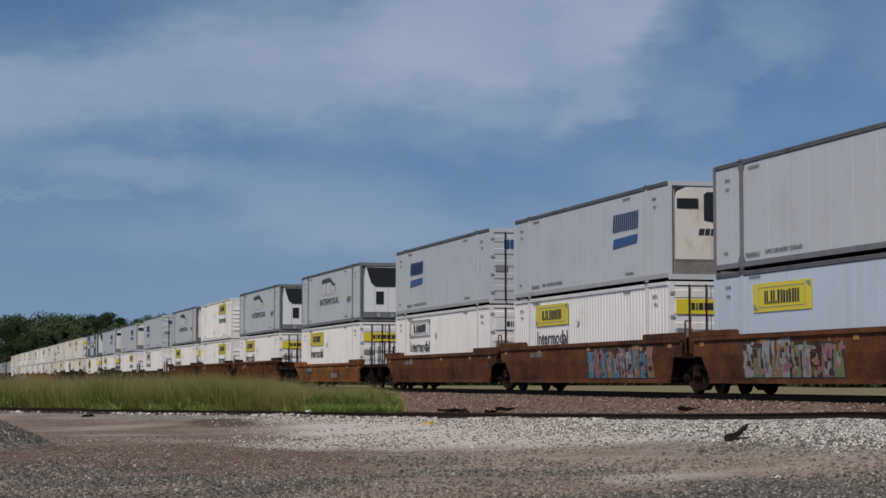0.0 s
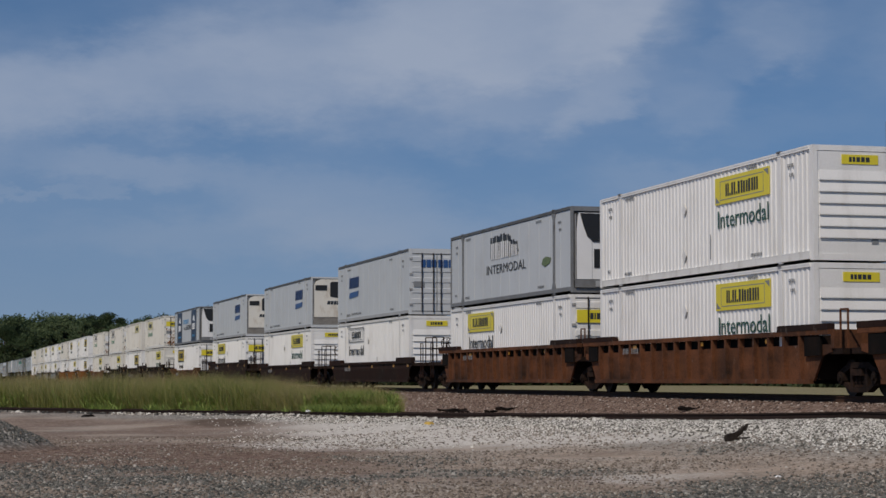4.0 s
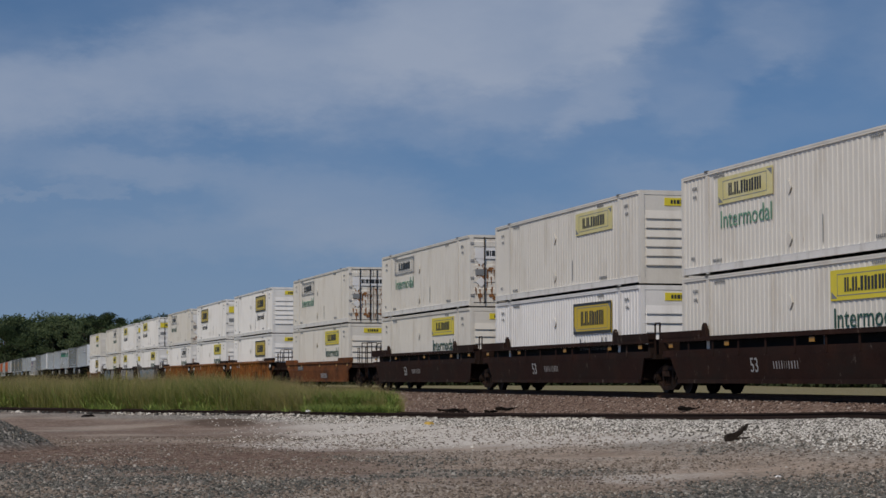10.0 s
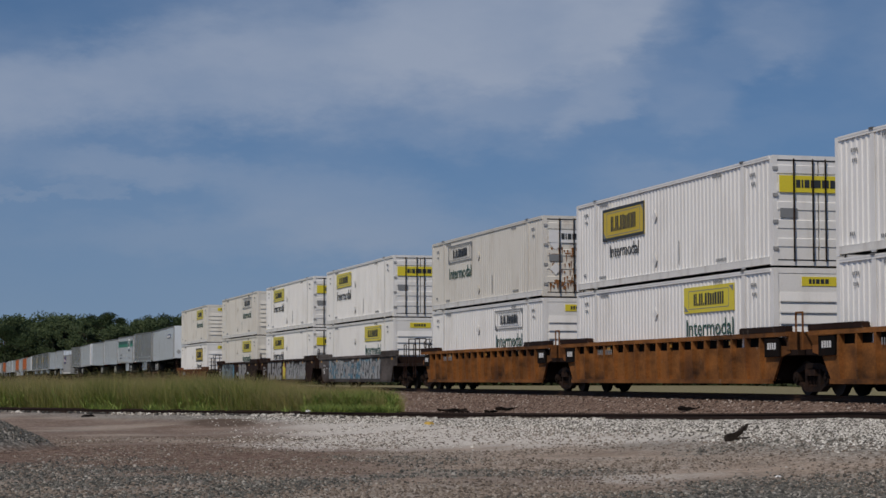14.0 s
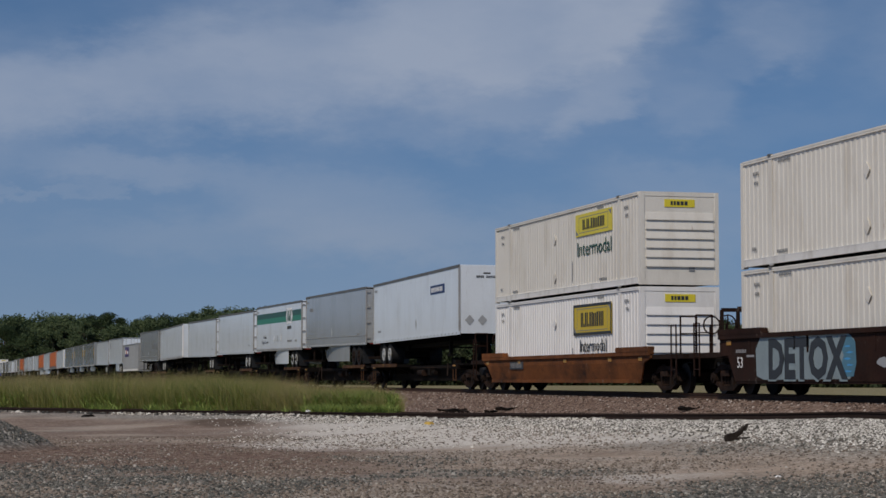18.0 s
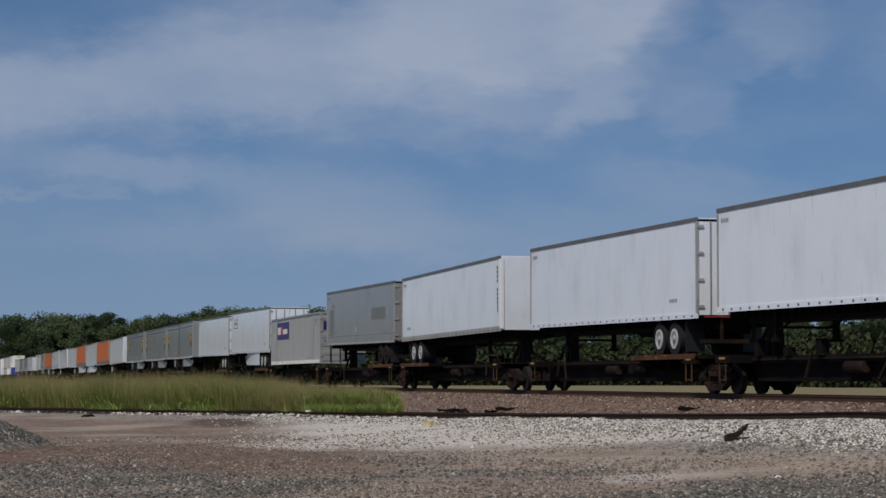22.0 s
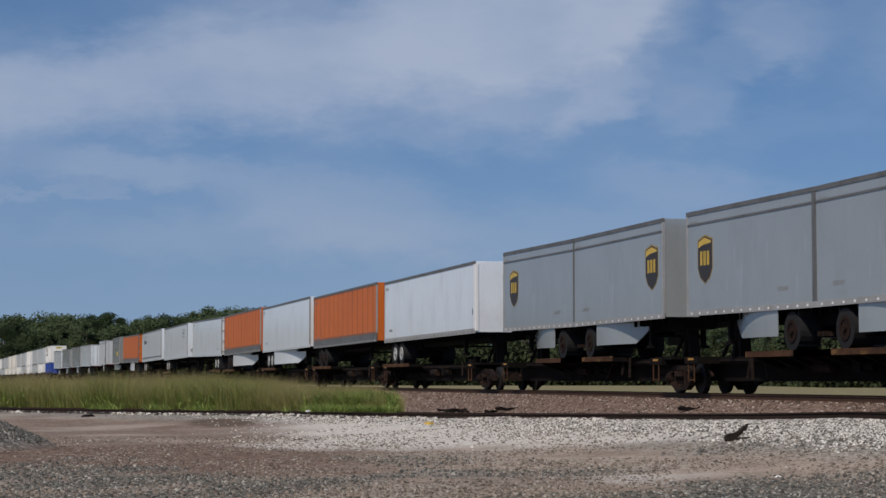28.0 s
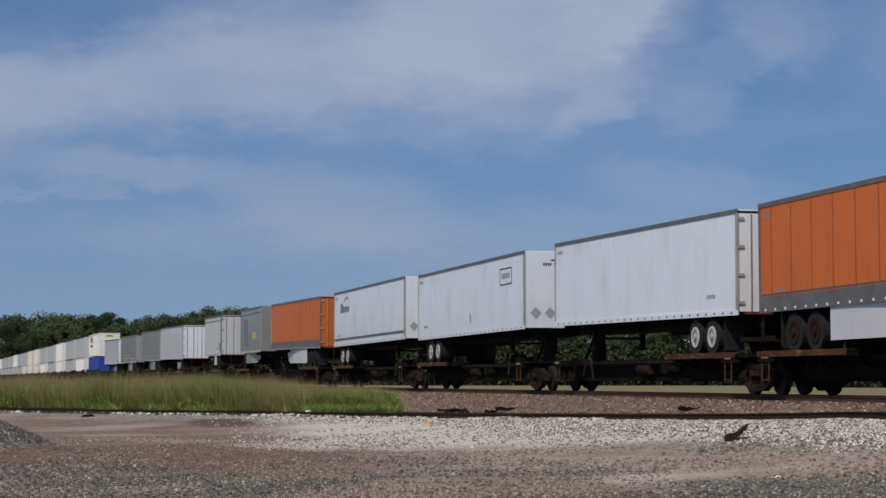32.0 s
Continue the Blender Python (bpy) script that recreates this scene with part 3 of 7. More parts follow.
    red = ramp(sep.outputs["Green"], (0.0, (0.055, 0.04, 0.033)), (0.5, (0.155, 0.10, 0.076)), (1.0, (0.29, 0.225, 0.185)))
    field = ramp(tex(0.9), (0.35, (0.17, 0.15, 0.075)), (0.65, (0.26, 0.225, 0.125)))
    at = n.new("ShaderNodeAttribute")
    at.attribute_name = "cover"
    sa = n.new("ShaderNodeSeparateColor")
    l.new(at.outputs["Color"], sa.inputs["Color"])
    c = mix(sa.outputs["Red"], yard, lime)
    c = mix(at.outputs["Alpha"], c, pale)
    c = mix(sp.outputs["Blue"], c, damp)
    c = mix(sa.outputs["Green"], c, red)
    c = mix(sa.outputs["Blue"], c, field)
    l.new(c, b.inputs["Base Color"])
    bp = n.new("ShaderNodeBump")
    bp.inputs["Strength"].default_value, bp.inputs["Distance"].default_value = 0.8, 0.03
    l.new(vo.outputs["Distance"], bp.inputs["Height"])
    l.new(bp.outputs["Normal"], b.inputs["Normal"])
    me.materials.append(m)
    tagged(new("ground", me), "gravel and dirt yard with red ballast and meadow beyond", "ground", kind="structure")


make_ground()

# ---- tracks ----
RAIL = [(-0.07, -0.17), (0.07, -0.17), (0.07, -0.155), (0.012, -0.13), (0.012, -0.045), (0.036, -0.03), (0.036, 0.0), (-0.036, 0.0), (-0.036, -0.03),
        (-0.012, -0.045), (-0.012, -0.13), (-0.07, -0.155)]


def main_track():
    track = tagged(new("main_track"), "main railway track with rusty rails on ballast", "railway track", kind="structure")
    for side in (-1, 1):
        part("rail", Shape().prism([(TRACK_Y + side * 0.7525 + p, q) for p, q in RAIL], "x", -2400, 600), "rail", track)
    me = Shape().box(-0.115, -1.3, -0.18, 0.115, 1.3, 0.0).mesh("tie", M["tie"])
    for i in range(150):
        part("tie", me, "", track, at=pose(-20.0 - i * 0.53, TRACK_Y + random.uniform(-0.04, 0.04), -0.165 + random.uniform(-0.008, 0.004), 0, 0, random.uniform(-1.2, 1.2)))


def spur_track():
    track = tagged(new("spur_track"), "old dark rusty spur rails half buried in gravel", "railway track", kind="structure")
    for side in (-1, 1):
        s = Shape()
        ring = []
        for i in range(0, 121):
            u = -12 + i * 0.62
            x, y, z = spur(u) if u > 0 else (-36.4 - u, 18.7 + 0.115 * -u, -0.225)
            x2, y2, _ = spur(u + 0.5) if u > 0 else (-36.9 - u, 18.7 - 0.115 * (u + 0.5), 0)
            d = Vector((x2 - x, y2 - y, 0)).normalized()
            nrm = Vector((-d.y, d.x, 0))
            ring.append([(x + nrm.x * (side * 0.75 + p), y + nrm.y * (side * 0.75 + p), z + q) for p, q in RAIL])
        k = len(RAIL)
        s.v = [q for r in ring for q in r]
        s.f = [(i * k + j, (i + 1) * k + j, (i + 1) * k + (j + 1) % k, i * k + (j + 1) % k) for i in range(120) for j in range(k)]
        part("rail", s, "old_rail", track)


main_track()
spur_track()

# ---- containers ----
HL, HW, CH = 8.075, 1.295, 2.89        # half length, half width, height of a 53 foot box


def corrugated(x0, x1, y, z0, z1, out, pitch=0.28, depth=0.024):
    """A sheet with upright folds; out: -1 or 1, the way it faces."""
    n = max(1, round((x1 - x0) / pitch))
    p = (x1 - x0) / n
    line = []
    for i in range(n):
        a = x0 + i * p
        line += [(a, 0), (a + 0.30 * p, 0), (a + 0.42 * p, 1), (a + 0.88 * p, 1)]
    line.append((x1, 0))
    s = Shape()
    for x, d in line:
        yy = y - out * d * depth
        s.v += [(x, yy, z0), (x, yy, z1)]
    s.f = [(2 * i, 2 * i + 2, 2 * i + 3, 2 * i + 1) for i in range(len(line) - 1)]
    return s


def bars(x, z, widths, height, gap, y, slant=0.0, cut=None):
    """A row of upright blocks standing in for a name; the wide ones are split in two."""
    s = Shape()
    for i, w in enumerate(widths):
        h = height * (cut[i] if cut else 1)
        for a, b in ((0.0, 0.40), (0.64, 1.0)) if w > 0.085 else ((0.0, 1.0),):
            s.prism([(x + a * w, z), (x + b * w, z), (x + b * w + slant * h, z + h), (x + a * w + slant * h, z + h)], "y", y, y - 0.006)
        x += w + gap
    return s


def panel(x0, z0, x1, z1, y, t=0.012):
    return Shape().box(x0, y - t, z0, x1, y, z1)


def outline(x0, z0, x1, z1, y, w, t=0.006):
    return (Shape().box(x0, y - t, z0, x1, y, z0 + w).box(x0, y - t, z1 - w, x1, y, z1)
            .box(x0, y - t, z0 + w, x0 + w, y, z1 - w).box(x1 - w, y - t, z0 + w, x1, y, z1 - w))


def text_part(text, height, x, z, width, y, ink, parent, bold=0.0):
    me = lettering(text, height, ink, bold)
    w = max(v.co.x for v in me.vertices)
    ob = part("lettering", me, ink, parent, at=Matrix.Translation((x, y, z)) @ Matrix.Diagonal((width / w, 1, 1, 1)))
    return ob


SIDE_Y = -HW - 0.005


def carrier_panel(c, x, z, w, h, ground, frame_ink, ink):
    """The carrier's framed name plate, its name as plain blocks."""
    y = SIDE_Y
    if ground:
        part("name_panel", panel(x, z, x + w, z + h, y), ground, c, "faded yellow name panel" if ground == "faded_yellow" else "yellow name panel")
        y -= 0.013
    if frame_ink:
        part("panel_border", outline(x, z, x + w, z + h, y, 0.09 if ground == "deep_yellow" else 0.045), frame_ink, c)
    iw = w * 0.62
    part("scroll", outline(x + w * 0.10, z + h * 0.14, x + w * 0.90, z + h * 0.86, y, 0.022, 0.003)
         .prism([(x + 0.05, z + 0.05), (x + w * 0.10, z + 0.05), (x + 0.05, z + h * 0.3)], "y", y, y - 0.003).prism([(x + w - 0.05, z + h - 0.05), (x + w * 0.90, z + h - 0.05), (x + w - 0.05, z + h * 0.7)], "y", y, y - 0.003), "ink_grey", c)
    k = iw / 6.2
    part("name_mark", bars(x + w * 0.21, z + h * 0.27, [0.6 * k, 0.22 * k, 0.7 * k, 0.22 * k, 0.85 * k, 0.8 * k, 0.85 * k, 0.7 * k], h * 0.46, 0.14 * k, y - 0.004, 0.0, [1, 0.2, 1, 0.2, 1, 0.92, 1, 1]), ink, c)


def carrier_marks(c, style):
    base, _, where = style.partition("_")
    front = where == "r"
    if base == "jbb":
        x = 2.75 if where == "l" else 9.6
        carrier_panel(c, x - HL, 1.5, 3.85, 1.03, "deep_yellow", "ink", "ink")
        text_part("Intermodal", 0.42, x + 0.6 - HL, 0.95, 2.7, SIDE_Y, "ink", c)
    elif base in ("jbn", "jbo", "jbw", "jow"):
        x = 9.85 if front else 2.8
        ink = "faded_green" if where == "g" else "ink_green" if front or base == "jow" else "ink"
        ground = {"jbn": "yellow", "jbo": "faded_yellow" if where in ("g", "p") else "yellow"}.get(base)
        carrier_panel(c, (9.85 if where == "p" else x) - HL, 1.88, 3.7, 0.74, ground, "ink_grey" if base in ("jbw", "jow") else None, "ink")
        if where != "p":
            text_part("Intermodal", 0.50, x + 0.1 - HL, 1.22, 3.5, SIDE_Y, ink, c)
    elif base == "jbp":
        carrier_panel(c, 2.75 - HL, 1.75, 3.6, 0.75, "yellow", None, "ink")
    elif base == "violet":
        part("name_panel", panel(2.35 - HL, 1.60, 6.35 - HL, 2.60, SIDE_Y), "purple", c, "purple name panel")
        part("name_mark", bars(2.6 - HL, 1.88, [0.28, 0.24, 0.28], 0.45, 0.07, SIDE_Y - 0.013), "plain_white", c)
        part("name_mark", bars(3.65 - HL, 1.88, [0.26, 0.26], 0.45, 0.07, SIDE_Y - 0.013), "orange", c)
        part("name_mark", bars(4.45 - HL, 1.88, [0.12] * 8, 0.30, 0.06, SIDE_Y - 0.013), "plain_white", c)
    elif base == "slanted":
        x = 11.1 if where == "r" else 2.9
        part("name_mark", bars(x - HL, 1.72, [0.36, 0.3, 0.3, 0.3, 0.28, 0.34], 0.56, 0.08, SIDE_Y, 0.16), "dark_blue", c, "dark blue slanted blocks")
        part("wave", Shape().prism([(x - HL, 1.2), (x + 2.2 - HL, 1.28), (x + 2.3 - HL, 1.55), (x + 0.1 - HL, 1.5)], "y", SIDE_Y, SIDE_Y - 0.006), "blue", c, "blue stripe")
    elif base == "leafy":
        part("name_shadow", bars(6.1 - HL, 1.72, [0.5, 0.5, 0.22, 0.6, 0.5, 0.2, 0.4, 0.36, 0.1], 0.82, 0.05, SIDE_Y, 0.0, [1, 1.05, 1.0, 1.08, 1, 0.9, 0.7, 0.6, 0.2]), "ink", c, "black block lettering shape")
        part("name_mark", bars(6.2 - HL, 1.68, [0.4, 0.4, 0.14, 0.5, 0.4, 0.14, 0.32, 0.28, 0.08], 0.62, 0.13, SIDE_Y - 0.007, 0.0, [1, 1.02, 1.0, 1.02, 1, 0.9, 0.7, 0.65, 0.2]), "plain_white", c)
        text_part("INTERMODAL", 0.36, 5.5 - HL, 1.12, 5.3, SIDE_Y, "ink", c)
        part("leaf_mark", Shape().prism([(12.75 - HL, 1.16), (13.1 - HL, 1.04), (13.7 - HL, 1.14), (13.85 - HL, 1.32), (13.3 - HL, 1.40), (12.9 - HL, 1.33)], "y", SIDE_Y, SIDE_Y - 0.006), "lime", c, "green leaf mark")
    elif base == "crested":
        for x in (2.2, 11.2):
            part("name_panel", panel(x - HL, 0.14, x + 2.85 - HL, 2.72, SIDE_Y), "navy", c, "dark navy name panel")
            part("crest", Shape().prism([(x + 0.75 - HL, 1.85), (x + 1.2 - HL, 1.95), (x + 2.15 - HL, 1.8), (x + 1.9 - HL, 2.2), (x + 1.45 - HL, 2.35), (x + 1.2 - HL, 2.1)], "y", SIDE_Y - 0.013, SIDE_Y - 0.02), "plain_white", c)
            part("name_mark", bars(x + 0.6 - HL, 1.15, [0.36, 0.3, 0.3, 0.46], 0.5, 0.09, SIDE_Y - 0.013), "plain_white", c)
            text_part("INTERMODAL", 0.17, x + 0.55 - HL, 0.55, 1.75, SIDE_Y - 0.013, "light_blue", c)
        text_part("EXCELLENCE", 0.36, 5.9 - HL, 1.72, 3.5, SIDE_Y, "light_blue", c)
        text_part("THROUGH", 0.24, 6.2 - HL, 1.22, 1.6, SIDE_Y, "ink_grey", c)
        text_part("EXECUTION", 0.40, 7.95 - HL, 1.20, 2.9, SIDE_Y, "ink", c)
    if base in ("slanted", "grey"):
        text_part("TOP LIFT ONLY", 0.13, -5.85, 0.30, 1.0, SIDE_Y, "ink_grey", c)
        text_part("SUPER CUBED REEFER CONTAINER", 0.12, -4.55, 0.33, 2.3, SIDE_Y, "ink_grey", c)
    # weights and numbers, too small to read
    s = Shape()
    for x, z, k in ((-7.2, 2.45, 4), (-7.15, 2.2, 3), (6.6, 2.45, 4), (6.7, 2.2, 3), (-5.6, 2.66, 8), (4.0, 2.66, 7), (4.2, 0.30, 8), (-5.7, 0.30, 7), (-7.3, 0.45, 3)):
        s.add(*(lambda q: (q.v, q.f))(bars(x, z, [0.05] * k, 0.09, 0.045, SIDE_Y)))
    part("stencil_mark", s, "ink_grey", c)


def door_end(c, paint, banner):
    x = HL
    for s in (-1, 1):
        line = [(x - 0.05, 0.16), (x - 0.01, 0.16)]
        for k in range(5):
            z = 0.5 + k * 0.48
            line += [(x - 0.01, z - 0.02), (x + 0.012, z), (x + 0.012, z + 0.2), (x - 0.01, z + 0.22)]
        line += [(x - 0.01, 2.74), (x - 0.05, 2.74)]
        d = Shape().prism(line, "y", min(s * 0.02, s * 1.17), max(s * 0.02, s * 1.17))
        part("door", d, paint, c)
        a, b = sorted((s * 0.005, s * 1.185))
        part("door_gasket", Shape().box(x - 0.03, a, 0.13, x - 0.005, b, 0.16).box(x - 0.03, a, 2.74, x - 0.005, b, 2.78).box(x - 0.03, s * 1.19 - 0.018, 0.13, x - 0.005, s * 1.19 + 0.018, 2.78), "black", c)
        for yy in (0.18, 0.72):
            part("lock_rod", Shape().tube((x + 0.05, s * yy), "z", 0.024, 0.1, 2.8, 8), "bogie", c)
        for z in (0.4, 1.1, 1.8, 2.5):
            part("hinge", Shape().box(x - 0.01, s * 1.23 - 0.07, z, x + 0.03, s * 1.23 + 0.07, z + 0.09), "aluminium", c)
    if banner:
        part("banner", Shape().box(x + 0.014, -1.12, 1.92, x + 0.03, 1.12, 2.36), banner, c, "yellow name banner" if banner == "yellow" else "white name banner")
        s = Shape()
        yy = -0.65
        for w in (0.12, 0.05, 0.14, 0.05, 0.2, 0.2, 0.2, 0.18):
            s.box(x + 0.031, yy, 2.04, x + 0.037, yy + w, 2.25)
            yy += w + 0.035
        part("name_mark", s, "ink", c)
    if paint == "rusty_white":
        rng = random.Random(len(MADE))
        for side in (-1, 1):
            s = Shape()
            for k in range(44):
                y0 = side * rng.uniform(0.06, 1.1)
                top = rng.choice((0.45, 0.72, 0.95, 1.2, 1.5, 1.7)) + rng.uniform(-0.06, 0.06)
                wide, long = rng.uniform(0.01, 0.05), rng.uniform(0.06, 0.38)
                s.prism([(y0 - wide, top), (y0 + wide * 0.8, top + 0.02), (y0 + wide * 0.6, top - long * 0.6), (y0 + wide * 0.1, top - long), (y0 - wide * 0.5, top - long * 0.5)], "x", x + 0.0125, x + 0.0145 + 0.0001 * k)
            for k in range(9):
                s.prism(blob(side * rng.uniform(0.15, 1.0), rng.choice((0.3, 0.42, 0.5, 1.5)) + rng.uniform(-0.05, 0.05), rng.uniform(0.04, 0.15), rng.uniform(0.03, 0.09), rng), "x", x + 0.0125, x + 0.0152 + 0.0002 * k)
            part("rust_streak", s, "rust_wash", c, "dark rust streaks")
        for z0 in (0.98, 1.86):
            part("placard_holder", Shape().prism([(-0.86, z0 - 0.22), (-0.64, z0), (-0.86, z0 + 0.22), (-1.08, z0)], "x", x + 0.0125, x + 0.022), "plain_white", c)
    part("data_plate", Shape().box(x + 0.014, 0.62, 1.3, x + 0.03, 1.05, 1.42), "ink_grey", c)
    part("warning_plate", Shape().box(x + 0.014, -1.1, 1.25, x + 0.03, -0.62, 1.5), "ink_grey", c)


def front_end(c, paint, banner):
    x = HL
    s = Shape().box(x - 0.06, -1.17, 0.16, x - 0.02, 1.17, 2.74)
    part("end_wall", s, paint, c)
    for k in range(6):
        z = 0.55 + k * 0.29
        part("rib", Shape().prism([(x - 0.02, z), (x + 0.03, z + 0.004), (x + 0.03, z + 0.03), (x - 0.015, z + 0.26), (x - 0.02, z + 0.26)], "y", -1.12, 1.12), paint, c)
    if banner:
        part("banner", Shape().box(x - 0.018, -0.5, 2.42, x - 0.004, 0.5, 2.66), "yellow", c, "small yellow name plate")
        yy = -0.3
        s = Shape()
        for w in (0.07, 0.07, 0.1, 0.1, 0.1):
            s.box(x - 0.003, yy, 2.48, x + 0.002, yy + w, 2.6)
            yy += w + 0.03
        part("name_mark", s, "ink", c)
    part("data_plate", Shape().box(x - 0.018, 0.3, 0.42, x - 0.004, 0.48, 0.55), "ink_grey", c)


def cooling_end(c, paint, style):
    x = HL
    part("end_wall", Shape().box(x - 0.3, -1.17, 0.16, x - 0.26, 1.17, 2.74), paint, c)
    low = 0.60 if style.startswith("slanted") else 0.46
    part("drip_sill", Shape().box(x - 0.28, -1.18, 0.17, x - (0.03 if low > 0.5 else -0.05), 1.18, low - 0.05).box(x - 0.28, -1.2, low - 0.05, x - 0.02, 1.2, low - 0.02), "stained_sill" if low > 0.5 else "sill_grey", c, "grimy steel sill")
    if low < 0.5:
        part("sill_bracket", Shape().box(x + 0.05, -0.45, 0.2, x + 0.075, -0.28, 0.4).box(x + 0.05, 0.28, 0.2, x + 0.075, 0.45, 0.4), "placard", c)
    part("end_surround", Shape().box(x - 0.3, -1.22, 2.74, x - 0.04, 1.22, 2.80).box(x - 0.3, -1.23, low, x - 0.2, -1.1, 2.74).box(x - 0.3, 1.08, low, x - 0.2, 1.23, 2.74), "black" if low < 0.5 else "sill_grey", c)
    if style.startswith("slanted"):
        part("cooling_unit", Shape().prism([(-1.12, 0.60), (1.0, 0.60), (1.0, 2.5), (0.9, 2.66), (0.6, 2.76), (-0.75, 2.76), (-1.02, 2.64), (-1.12, 2.45)], "x", x - 0.26, x - 0.03), "stained_white", c, "white cooling unit housing")
        part("grille", Shape().prism([(-0.2, 1.78), (0.3, 1.70), (0.7, 1.52), (0.96, 1.3), (0.96, 2.45), (0.82, 2.62), (-0.1, 2.62), (-0.2, 2.54)], "x", x - 0.03, x - 0.005), "black", c, "black intake grille")
        part("side_grille", Shape().box(x - 0.03, -1.06, 2.12, x - 0.012, -0.38, 2.42), "black", c)
        s = Shape()
        yy = -0.38
        for w in (0.17, 0.15, 0.15, 0.14, 0.13, 0.16):
            s.prism([(yy, 1.32), (yy + w, 1.32), (yy + w + 0.04, 1.52), (yy + 0.04, 1.52)], "x", x - 0.03, x - 0.022)
            yy += w + 0.03
        part("name_mark", s, "ink", c)
        part("access_hatch", Shape().box(x - 0.03, 0.55, 0.62, x - 0.012, 0.85, 0.8), "black", c)
    else:
        part("cooling_unit", Shape().prism([(-1.1, 0.46), (1.04, 0.46), (1.04, 2.1), (0.98, 2.74), (-1.02, 2.74), (-1.1, 2.1)], "x", x - 0.26, x - 0.03), "plain_white", c, "white cooling unit housing")
        part("grille", Shape().prism([(-0.5, 1.74), (0.5, 1.74), (0.72, 1.92), (0.86, 2.3), (0.98, 2.72), (-0.98, 2.72), (-0.86, 2.3), (-0.72, 1.92)], "x", x - 0.03, x - 0.005), "black", c, "black trapezoid intake grille")
        part("panel_gap", Shape().box(x - 0.031, -0.552, 0.46, x - 0.026, -0.540, 1.76).box(x - 0.031, 0.14, 0.46, x - 0.026, 0.152, 1.74), "ink_grey", c)
        part("control_window", Shape().box(x - 0.03, -0.48, 0.85, x - 0.012, -0.08, 1.5), "black", c)
        part("access_hatch", Shape().box(x - 0.03, 0.72, 0.48, x - 0.012, 0.86, 0.66), "black", c)
    for s in (-1, 1):
        part("ladder_rail", Shape().box(x - 0.06, s * 1.15 - 0.018, 0.4, x - 0.02, s * 1.15 + 0.018, 2.7), "aluminium", c)


MADE = {}


def container(style, end, tall=2.89):
    global CH
    CH = tall
    c = build_container(style, end)
    CH = 2.89
    return c


